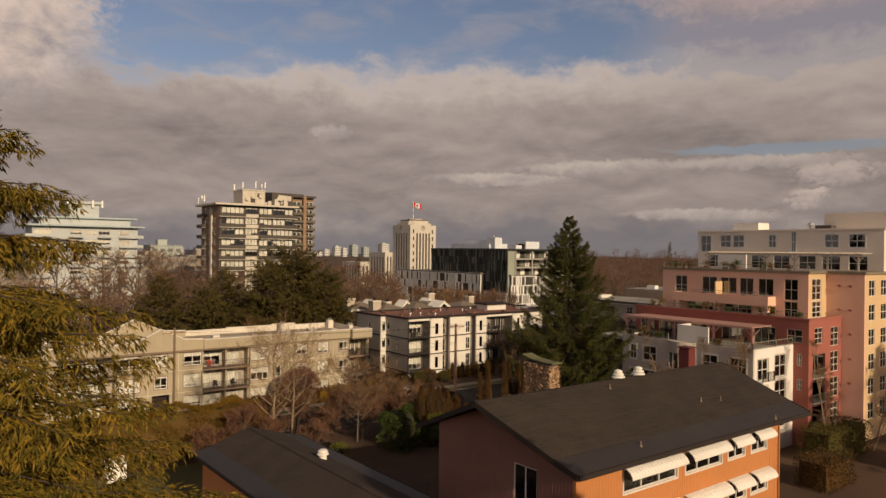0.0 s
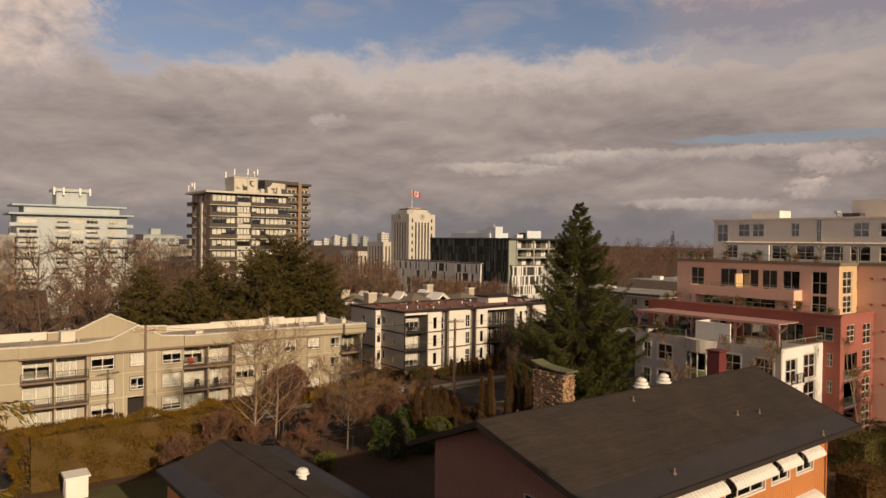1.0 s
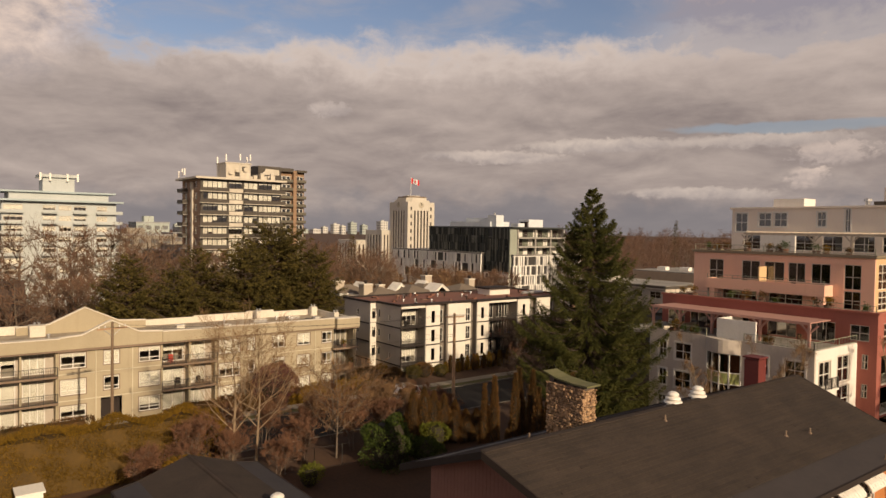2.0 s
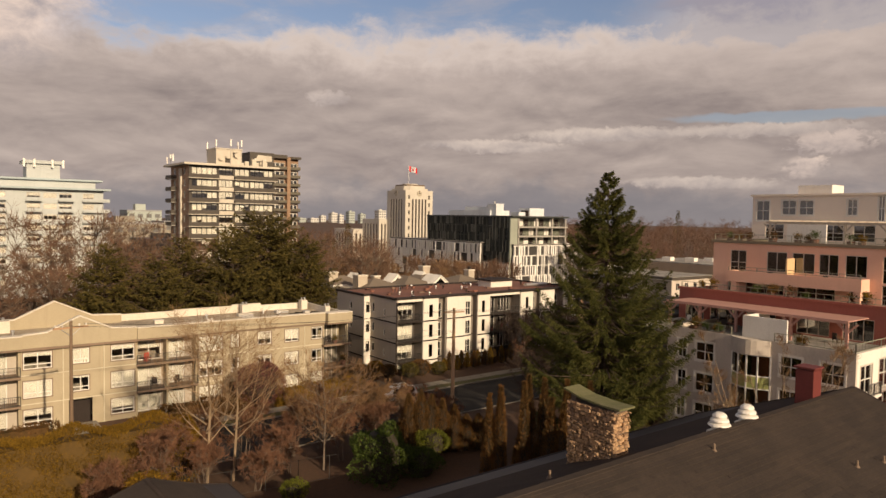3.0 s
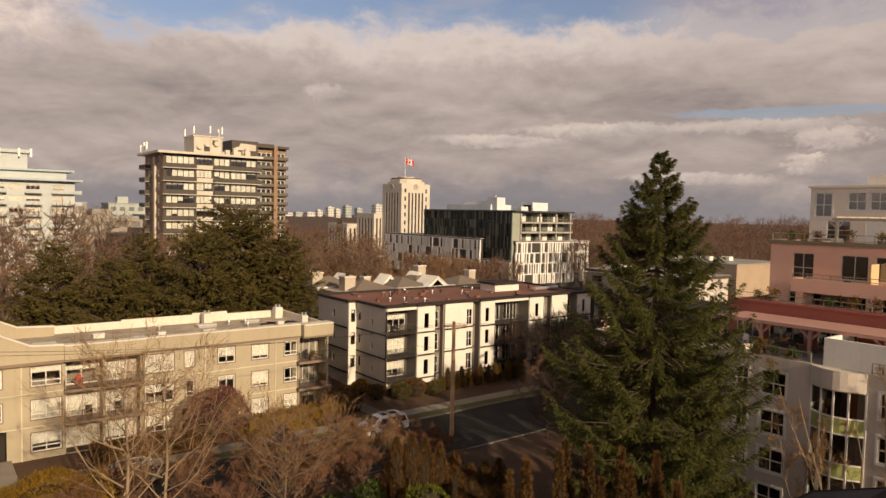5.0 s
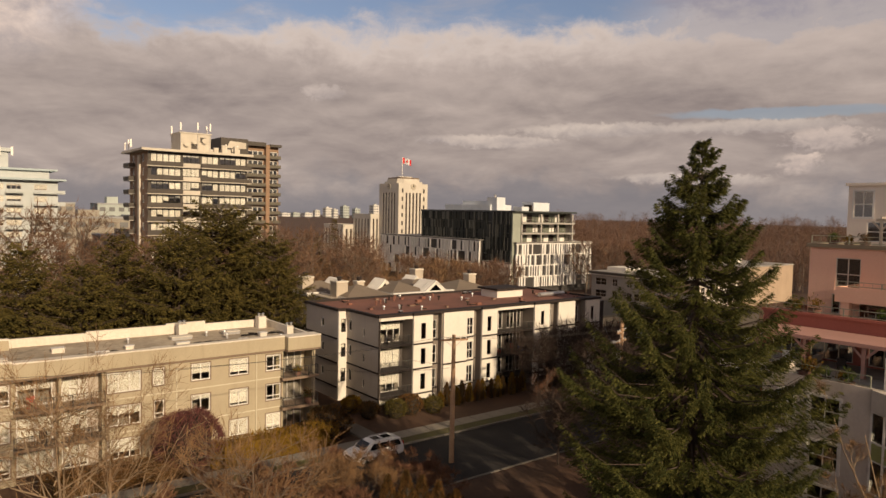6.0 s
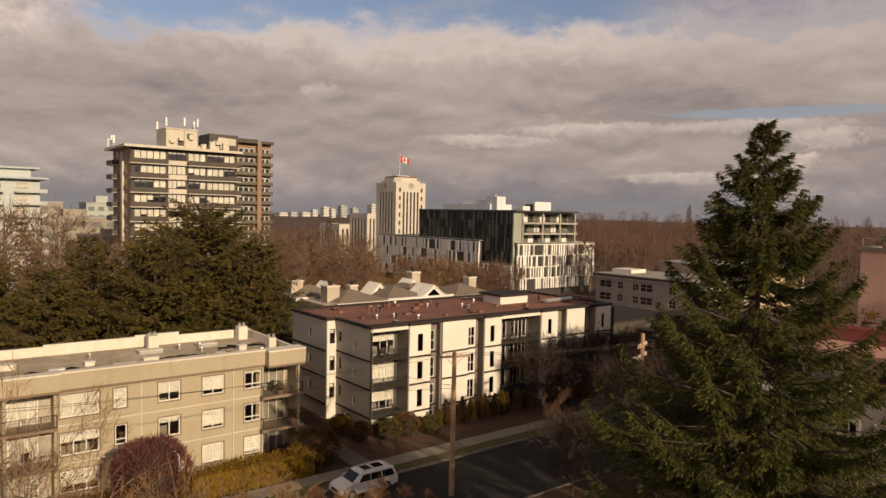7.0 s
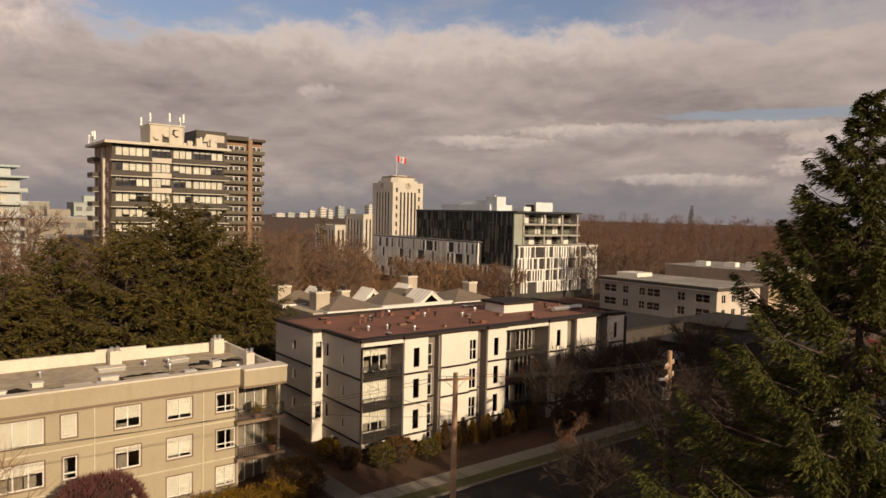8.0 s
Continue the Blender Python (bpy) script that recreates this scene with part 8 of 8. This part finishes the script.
leafy("mixed_shrub", "bronze garden shrub between the two blocks", "shrub", (56.2, 89.0, 1.0), (2.2, 1.8, 1.8), 44, CYPRESS, 3000, 0.3, 0.09)
for i, (x, y, r, leaf) in enumerate(((64.6, 90.2, 1.1, PINE), (66.6, 90.4, 1.3, CYPRESS), (69.0, 89.6, 1.0, PINE), (62.2, 91.6, 1.0, CYPRESS), (61.8, 94.4, 1.0, HEDGE), (86.0, 89.6, 1.0, CYPRESS), (88.6, 89.8, 1.1, PINE), (91.4, 89.8, 1.0, HEDGE))):
    leafy("foundation_shrub", "rough evergreen shrub at the foot of the off-white block", "shrub", (x, y, r * 0.7), (r, r, r * 0.85), 440 + i, leaf, 1500, 0.24, 0.08, group="foundation shrubs")
for i in range(13):
    column_cypress(70.5 + i * 1.05, 90.2 + 0.25 * math.sin(i * 2.3), 1.7 + 0.8 * abs(math.sin(i * 1.7)), 0.42, 300 + i, (HEDGE, CYPRESS)[i % 2])
for i, (x, y, h) in enumerate(((47.6, 65.8, 5.4), (48.6, 65.3, 5.6), (49.5, 64.9, 5.2), (50.4, 64.4, 4.8), (51.4, 63.9, 4.2), (52.4, 63.4, 3.2), (53.5, 63.0, 3.2), (54.4, 62.5, 3.4))):
    column_cypress(x, y, h, 0.80 if i < 8 else 0.66, 330 + i, CYPRESS)
for i, (x, y, h, r) in enumerate(((41.0, 46.4, 11.2, 0.55), (40.6, 47.0, 10.6, 0.45), (42.9, 46.3, 11.2, 0.5), (43.6, 46.6, 11.5, 0.6), (44.0, 45.6, 11.4, 0.6), (43.4, 44.4, 10.5, 0.6), (43.6, 43.6, 10.3, 0.6), (45.2, 44.8, 11.3, 0.6), (44.6, 43.9, 10.9, 0.6), (46.0, 43.6, 11.3, 0.65), (45.8, 42.4, 10.4, 0.6), (41.4, 45.4, 7.4, 0.45))):
    column_cypress(x, y, h, r, 360 + i, CYPRESS)
leafy("cypress_hedge", "dark bronzed cypress hedge along the street", "hedge", (50.0, 66.2, 1.2), (3.4, 0.7, 1.3), 45, CYPRESS, 4200, 0.3, 0.08, True)
leafy("box_hedge", "bronze clipped hedge by the stepped building", "hedge", (68.2, 29.6, 1.2), (2.8, 1.6, 1.4), 46, CYPRESS, 4200, 0.2, 0.07, True)
leafy("box_hedge", "dark green clipped hedge by the stepped building", "hedge", (78.5, 33.0, 1.6), (5.0, 1.6, 1.8), 47, PINE, 4200, 0.24, 0.08, True)
for i, (x, y, r) in enumerate(((67.5, 52.0, 1.4), (66.5, 49.0, 1.2), (67.2, 56.0, 1.6), (64.0, 55.5, 1.4), (66.0, 60.5, 1.5), (72.0, 58.5, 1.6), (77.0, 61.0, 1.5))):
    leafy("dark_shrub", "dark evergreen shrub at the foot of the stepped building", "shrub", (x, y, r * 0.8), (r, r, r * 0.9), 400 + i, PINE, 1500, 0.26, 0.09, group="dark shrubs")


def far_woods(label, spots, seed, mat, h0, h1):
    """Distant leafless woods: stems with upswept sprays of twigs."""
    rng = np.random.default_rng(seed)
    s, t = Shape(), Shape()
    for x, y, z in spots:
        h = rng.uniform(h0, h1)
        t.tube([(x, y, z), (x + rng.normal(0, 0.5), y, z + h * 0.75)], [0.28, 0.06], 4, False)
        n = 170
        u = rng.uniform(0.22, 0.92, n)
        az = rng.uniform(0, 2 * math.pi, n)
        rr = rng.uniform(0, 0.26, n) * h * (1.15 - u)
        at = np.stack([x + rr * np.cos(az), y + rr * np.sin(az), z + h * u], 1)
        w = unit(np.stack([np.cos(az), np.sin(az), rng.uniform(0.4, 1.6, n)], 1))
        s.blades(at, w, side_of(w, rng), h * rng.uniform(0.08, 0.2, n), rng.uniform(0.06, 0.17, n))
    ob = thing("bare_woods", label, "trees", (spots[0][0], spots[0][1], -3), kind="stuff")
    part("stem_mass", t, BARK, ob)["kind"] = "stuff"
    part("twig_crown", s, mat, ob)["kind"] = "stuff"


rng_w = np.random.default_rng(9)
spots = []
while len(spots) < 520:
    a, d = radians(rng_w.uniform(4, 36)), rng_w.uniform(215, 520)
    x, y = 33 + d * (0.617 * math.cos(a) + 0.787 * math.sin(a)), 43 + d * (0.787 * math.cos(a) - 0.617 * math.sin(a))
    if (158 < x < 206 and 170 < y < 255) or (160 < x < 216 and 110 < y < 155) or (70 < x < 115 and y < 66):
        continue
    spots.append((x, y, -4 + max(0, d - 240) * 0.035))
far_woods("far brown leafless woods on rising ground", spots, 10, WOODS, 14, 21)
spots = []
while len(spots) < 330:
    a, d = radians(rng_w.uniform(-36, 3)), rng_w.uniform(95, 420)
    x, y = 33 + d * (0.617 * math.cos(a) + 0.787 * math.sin(a)), 43 + d * (0.787 * math.cos(a) - 0.617 * math.sin(a))
    if (60 < x < 113 and 180 < y < 234) or (-20 < x < 60 and 218 < y < 262) or (160 < x < 236 and 170 < y < 370) or (y < 136 and x < 112) or y < 140 or (60 < x < 130 and 228 < y < 345):
        continue
    spots.append((x, y, -4.5))
far_woods("brown leafless trees between distant streets", spots, 11, TWIG_TAN, 9, 15)


# vehicles, poles and small things
def minivan(label, x, y, paint, group):
    """A parked minivan facing -x; (x, y) is the middle of its footprint."""
    v = thing("minivan", label, "car", (x, y, 0), group)
    L, W = 5.1, 1.95
    x0, y0, y1 = x - L / 2, y - W / 2, y + W / 2
    side = [(0.0, 0.45), (0.05, 0.78), (0.45, 0.98), (1.05, 1.10), (1.75, 1.62), (2.1, 1.74), (4.3, 1.74), (4.8, 1.62), (5.02, 1.05), (5.1, 0.8), (5.08, 0.42), (4.6, 0.30), (0.5, 0.30)]
    s = Shape()
    rings = []
    for yy, inset, drop in ((y0 + 0.02, 0.05, 0.0), (y0 + 0.16, 0.0, 0.0), (y1 - 0.16, 0.0, 0.0), (y1 - 0.02, 0.05, 0.0)):
        ring = []
        for a, z in side:
            tuck = max(0.0, z - 1.05) * 0.28
            yv = yy + (tuck if yy < y else -tuck)
            ring.append((x0 + inset + a * (L - 2 * inset) / L, yv, z - (0.05 if inset and z > 1.5 else 0)))
        rings.append(ring)
    for r in rings:
        s.v += r
    n = len(side)
    for i in range(3):
        for j in range(n):
            a, b = i * n + j, i * n + (j + 1) % n
            s.f.append([a, a + n, b + n, b])
    s.f += [list(range(n)), [3 * n + j for j in reversed(range(n))]]
    part("body", s, paint, v, smooth=False)

    def plate(name, pts, mat, push):
        return part(name, Shape().prism(pts, push), mat, v)
    ty = lambda z: max(0.0, z - 1.05) * 0.28
    dark = surface_once("car_glass", (0.012, 0.013, 0.015), rough=0.06)
    for yy, sg in ((y0, -1), (y1, 1)):
        for a, b in ((1.55, 2.55), (2.62, 3.55), (3.62, 4.72)):
            lo, hi = 1.10, 1.56
            ah = a + (0.42 if a < 2 else 0)
            bh = b - (0.16 if b > 4.5 else 0)
            pts = [(x0 + a, yy - sg * (ty(lo) - 0.02), lo), (x0 + b, yy - sg * (ty(lo) - 0.02), lo), (x0 + bh, yy - sg * (ty(hi) - 0.02), hi), (x0 + ah, yy - sg * (ty(hi) - 0.02), hi)]
            plate("side_window", pts, dark, (0, -sg * 0.02, 0))
    w = W / 2 - 0.28
    plate("windscreen", [(x0 + 1.10, y - w - 0.06, 1.14), (x0 + 1.10, y + w + 0.06, 1.14), (x0 + 1.74, y + w - 0.05, 1.63), (x0 + 1.74, y - w + 0.05, 1.63)], dark, (-0.03, 0, 0.03))
    plate("rear_window", [(x0 + 5.0, y - w, 1.12), (x0 + 5.0, y + w, 1.12), (x0 + 4.83, y + w - 0.1, 1.56), (x0 + 4.83, y - w + 0.1, 1.56)], dark, (0.03, 0, 0))
    plate("sunroof", [(x0 + 2.3, y - 0.45, 1.742), (x0 + 3.0, y - 0.45, 1.742), (x0 + 3.0, y + 0.45, 1.742), (x0 + 2.3, y + 0.45, 1.742)], dark, (0, 0, 0.015))
    plate("sunroof", [(x0 + 3.25, y - 0.45, 1.742), (x0 + 4.1, y - 0.45, 1.742), (x0 + 4.1, y + 0.45, 1.742), (x0 + 3.25, y + 0.45, 1.742)], dark, (0, 0, 0.015))
    for yy in (y - 0.62, y + 0.58):
        part("roof_rail", Shape().tube([(x0 + 2.2, yy, 1.72), (x0 + 2.4, yy, 1.83), (x0 + 4.2, yy, 1.83), (x0 + 4.4, yy, 1.72)], [0.025] * 4, 6), GALV, v)
    for yy in (y0 + 0.2, y1 - 0.55):
        part("headlight", slab(x0 - 0.01, yy, 0.72, x0 + 0.12, yy + 0.35, 0.86), surface_once("lamp_glass", (0.75, 0.75, 0.72), rough=0.1), v)
        part("tail_light", slab(x0 + L - 0.10, yy, 0.85, x0 + L + 0.01, yy + 0.2, 1.3), surface_once("tail_red", (0.45, 0.02, 0.02), rough=0.2), v)
    part("grille", slab(x0 - 0.02, y - 0.45, 0.55, x0 + 0.06, y + 0.45, 0.74), DARK_TRIM, v)
    part("number_plate", slab(x0 - 0.035, y - 0.2, 0.42, x0 - 0.02, y + 0.2, 0.52), VINYL, v)
    for yy in (y0 - 0.14, y1 + 0.02):
        part("mirror", slab(x0 + 1.35, yy, 1.08, x0 + 1.5, yy + 0.12, 1.26), paint, v)
    for a in (0.95, 4.05):
        for yy in (y0 - 0.01, y1 - 0.21):
            wh = part("wheel", Shape().tube([(x0 + a, yy, 0.34), (x0 + a, yy + 0.22, 0.34)], [0.34, 0.34], 20), surface_once("tyre_rubber", (0.018, 0.018, 0.018)), v)
            q = yy - 0.012 if yy < y else yy + 0.22
            part("rim", Shape().tube([(x0 + a, q, 0.34), (x0 + a, q + 0.012, 0.34)], [0.22, 0.22], 16), GALV, wh)
    return v


WHITE_PAINT = surface("white_car_paint", (0.80, 0.78, 0.74), (0.74, 0.72, 0.68), rough=0.22)
SILVER_PAINT = surface("silver_car_paint", (0.36, 0.36, 0.35), (0.30, 0.30, 0.29), rough=0.25, metal=0.4)
minivan("white minivan with dark glass and roof rails, parked at the kerb", 56.5, 81.4, WHITE_PAINT, "parked cars")
minivan("silver minivan parked at the kerb behind bare shrubs", 33.2, 81.5, SILVER_PAINT, "parked cars")
minivan("dark silver minivan parked in the yard", 121.5, 90.5, SILVER_PAINT, "parked cars")
BLACK_PAINT = surface("black_car_paint", (0.03, 0.03, 0.032), (0.02, 0.02, 0.022), rough=0.3)
minivan("black minivan parked in the dark yard", 118.6, 86.2, BLACK_PAINT, "parked cars")
minivan("white minivan parked deep in the yard", 141.0, 92.0, WHITE_PAINT, "parked cars")


def utility_pole(x, y, top, arm_z, label, arms=1, lamp=False, turn=0.0, slim=1.0):
    p = thing("utility_pole", label, "pole", (x, y, 0), "utility poles")
    part("shaft", Shape().tube([(x, y, -0.3), (x, y, top * 0.5), (x, y, top)], [0.23 * slim, 0.20 * slim, 0.16 * slim], 10), POLE_WOOD if slim == 1 else surface_once("dark_pole_wood", (0.20, 0.135, 0.085), streak=0.5), p)
    c, s_ = math.cos(radians(turn)), math.sin(radians(turn))
    for k in range(arms):
        z = arm_z - 0.9 * k
        q = Vector((c, s_, 0))
        n_ = Vector((-s_, c, 0)) * 0.06
        a, b = Vector((x, y, z)) - q * 1.25, Vector((x, y, z)) + q * 1.25
        arm = part("crossarm", Shape().prism([a - n_, b - n_, b + n_, a + n_], (0, 0, 0.14)), POLE_WOOD, p)
        for t in (-1.1, -0.6, 0.6, 1.1):
            e = Vector((x, y, z + 0.14)) + q * t
            part("insulator", Shape().lathe(e.x, e.y, [(e.z, 0.03), (e.z + 0.06, 0.07), (e.z + 0.12, 0.04), (e.z + 0.17, 0.06), (e.z + 0.2, 0.02)], 8), VINYL, arm)
        for sg in (-1, 1):
            part("brace", Shape().tube([(x, y, z - 0.6), tuple(Vector((x, y, z)) + q * sg * 0.7)], [0.025, 0.025], 5), GALV, arm)
    if lamp:
        part("transformer", Shape().lathe(x - 0.38, y, [(top - 3.6, 0.05), (top - 3.55, 0.24), (top - 2.7, 0.24), (top - 2.62, 0.1)], 12), GALV, p)
        part("lamp_arm", Shape().tube([(x, y, top - 2.2), (x - 0.9, y - 0.3, top - 1.8), (x - 1.8, y - 0.6, top - 1.7)], [0.035] * 3, 6), GALV, p)
        part("lamp_head", slab(x - 2.2, y - 0.75, top - 1.78, x - 1.7, y - 0.5, top - 1.64), GALV, p)
    return p


utility_pole(61.4, 76.8, 11.0, 10.5, "leaning-grain wooden utility pole with one crossarm beside the street", 1, turn=-20)
utility_pole(77.0, 71.4, 11.7, 10.6, "weathered utility pole with two crossarms and a transformer", 2, True, turn=20)
utility_pole(21.8, 74.0, 13.0, 12.4, "slim dark wooden utility pole behind the hedge", 1, turn=10, slim=0.66)


def wire(a, b, sag, r=0.014):
    pts = [Vector(a).lerp(Vector(b), t / 12) - Vector((0, 0, sag * 4 * (t / 12) * (1 - t / 12))) for t in range(13)]
    single("overhead_wire", Shape().tube(pts, [r] * 13, 4), RAIL, "thin dark overhead wire between utility poles", "wire", "overhead wires")


for d in (-1.0, 0.9):
    wire((21.8 + d, 74.0 + d * 0.2, 12.7), (61.4 + d, 76.8 - d * 0.3, 10.85), 0.7)
    wire((61.4 + d, 76.8 - d * 0.3, 10.85), (77.0 + d, 71.4 + d * 0.3, 10.95), 0.35)
wire((61.4, 76.8, 8.2), (56.9, 93.2, 5.4), 0.3)
wire((61.4, 76.8, 8.4), (64.4, 92.3, 6.6), 0.3)
wire((77.0, 71.4, 8.6), (99.2, 92.3, 8.2), 0.5)
wire((77.0, 71.4, 10.2), (125, 71.8, 10.4), 0.8)


def garden_shed():
    s = thing("garden_shed", "small white ribbed metal shed on the lawn", "shed", (15.0, 68.0, 0))
    part("body", slab(14.2, 67.3, 0.0, 15.8, 68.7, 1.75), WHITE_METAL, s)
    for k in range(11):
        u = 14.22 + k * 0.152
        part("rib", slab(u, 67.27, 0.02, u + 0.06, 67.298, 1.72), WHITE_METAL, s)
    for k in range(9):
        u = 67.34 + k * 0.155
        part("rib", slab(14.17, u, 0.02, 14.198, u + 0.06, 1.72), WHITE_METAL, s)
    part("roof", Shape().prism([(14.05, 67.15, 1.75), (14.05, 68.85, 1.75), (14.05, 68.85, 2.0), (14.05, 67.15, 1.88)], (1.9, 0, 0)), WHITE_METAL, s)


garden_shed()


def wire_fence(x0, y0, x1, y1, n, h, label):
    f = thing("wire_fence", label, "fence", (x0, y0, 0))
    for i in range(n + 1):
        t = i / n
        x, y = x0 + (x1 - x0) * t, y0 + (y1 - y0) * t
        part("post", Shape().tube([(x, y, -0.2), (x, y, h)], [0.028, 0.028], 6), RAIL, f)
    for z in (0.1, h - 0.05):
        part("rail", Shape().tube([(x0, y0, z), (x1, y1, z)], [0.012, 0.012], 5), RAIL, f)


wire_fence(26.0, 66.2, 44.0, 63.6, 7, 2.0, "grey steel-post wire fence across the garden")
wire_fence(33.0, 49.0, 41.0, 46.0, 6, 1.2, "low dark garden fence behind the house")


def patio_chair(x, y, z, mat, label, turn):
    c = thing("patio_chair", label, "chair", (x, y, z), "balcony chairs")
    m = pose(x, y, z, 0, 0, turn)

    def add(name, s):
        s.v = [tuple(m @ Vector(p)) for p in s.v]
        part(name, s, mat, c)
    add("seat", slab(-0.28, -0.28, 0.38, 0.28, 0.28, 0.44))
    add("backrest", slab(-0.28, 0.24, 0.44, 0.28, 0.30, 0.95))
    for a in (-0.24, 0.24):
        for b in (-0.24, 0.24):
            add("leg", slab(a - 0.025, b - 0.025, 0, a + 0.025, b + 0.025, 0.38))


red_plastic = surface_once("red_plastic", (0.42, 0.045, 0.025), rough=0.5)
blue_plastic = surface_once("blue_plastic", (0.05, 0.13, 0.40), rough=0.5)
for x, y, z, mat, lab, tn in ((81.8, 93.4, 4.25, red_plastic, "red plastic chair on a balcony", 20), (84.4, 93.5, 4.25, red_plastic, "red plastic chair on a balcony", -15), (85.6, 93.4, 4.25, blue_plastic, "blue plastic chair on a balcony", 30), (32.6, 94.8, 4.95, red_plastic, "red plastic chair on a balcony", 10), (33.4, 95.0, 2.05, DARK_TRIM, "dark metal chair on a balcony", -10), (36.0, 94.9, 2.05, DARK_TRIM, "dark metal chair on a balcony", 25), (55.2, 94.6, 4.95, DARK_TRIM, "dark metal chair on a balcony", 40), (66.0, 93.3, 7.0, DARK_TRIM, "dark metal chair on a balcony", 0), (82.0, 93.4, 1.5, GALV, "grey metal chair on a balcony", 15), (76.6, 41.8, 10.9, DARK_TRIM, "dark metal terrace chair", 60), (76.0, 52.0, 10.9, DARK_TRIM, "dark metal terrace chair", 100), (75.6, 55.5, 10.9, VINYL, "white metal terrace chair", 80), (81.7, 45.0, 15.5, DARK_TRIM, "dark metal terrace chair", 70), (81.6, 50.5, 15.5, DARK_TRIM, "dark metal terrace chair", 110)):
    patio_chair(x, y, z, mat, lab, tn)


def planter(x, y, z, w, leaf, seed, label):
    p = thing("planter", label, "planter", (x, y, z), "terrace planters")
    part("pot", Shape().lathe(x, y, [(z, w * 0.3), (z + w * 0.6, w * 0.42), (z + w * 0.6, w * 0.36), (z + w * 0.55, w * 0.3)], 10), surface_once("dull_terracotta", (0.15, 0.075, 0.05)), p)
    rng = np.random.default_rng(seed)
    n = 160
    at = np.array([x, y, z + w * 0.6]) + rng.normal(0, w * 0.22, (n, 3)) * [1, 1, 0.8] + [0, 0, w * 0.35]
    d = unit(random_ways(rng, n) + [0, 0, 0.7])
    part("leaves", Shape().blades(at, d, side_of(d, rng), rng.uniform(0.12, 0.3, n), rng.uniform(0.05, 0.11, n)), leaf, p)


rng_p = random.Random(15)
for i in range(34):
    if i < 10:
        at = (70.85, rng_p.uniform(38.2, 54.2), 10.9)
    elif i < 20:
        at = (79.6, rng_p.uniform(37, 58.5), 13.85)
    elif i < 30:
        at = (83.4, rng_p.uniform(38.4, 57), 19.18)
    else:
        at = (rng_p.uniform(53.9, 56.5), 93.4, (2.05, 4.95)[i % 2])
    planter(*at, rng_p.uniform(0.7, 1.2), (LAUREL, HEDGE, CYPRESS)[i % 3], 500 + i, "dull terracotta planter with a small evergreen")

yellow_plastic = surface_once("yellow_plastic", (0.60, 0.42, 0.03), rough=0.5)
for x, y, r, mat, lab in ((53.2, 92.2, 0.30, yellow_plastic, "yellow plastic tub on a ground-floor patio"), (54.4, 91.7, 0.34, blue_plastic, "blue plastic tub on a ground-floor patio"), (55.3, 92.3, 0.26, VINYL, "white plastic tub on a ground-floor patio"), (51.6, 92.0, 0.24, blue_plastic, "blue plastic tub on a ground-floor patio")):
    tub = thing("patio_tub", lab, "tub", (x, y, -0.78), "patio tubs")
    part("body", Shape().lathe(x, y, [(-0.8, r * 0.75), (-0.2, r), (-0.2, r * 0.9), (-0.3, r * 0.85)], 14), mat, tub)
    part("rim", Shape().lathe(x, y, [(-0.24, r * 1.0), (-0.2, r * 1.1), (-0.16, r * 1.0)], 14), mat, tub)
for i, (x, y, w) in enumerate(((50.4, 91.6, 1.0), (52.3, 91.4, 1.2), (55.9, 91.5, 1.1), (56.6, 92.6, 0.9))):
    planter(x, y, -0.78, w, (LAUREL, HEDGE, CYPRESS, LAUREL)[i], 560 + i, "dull terracotta planter on a ground-floor patio")
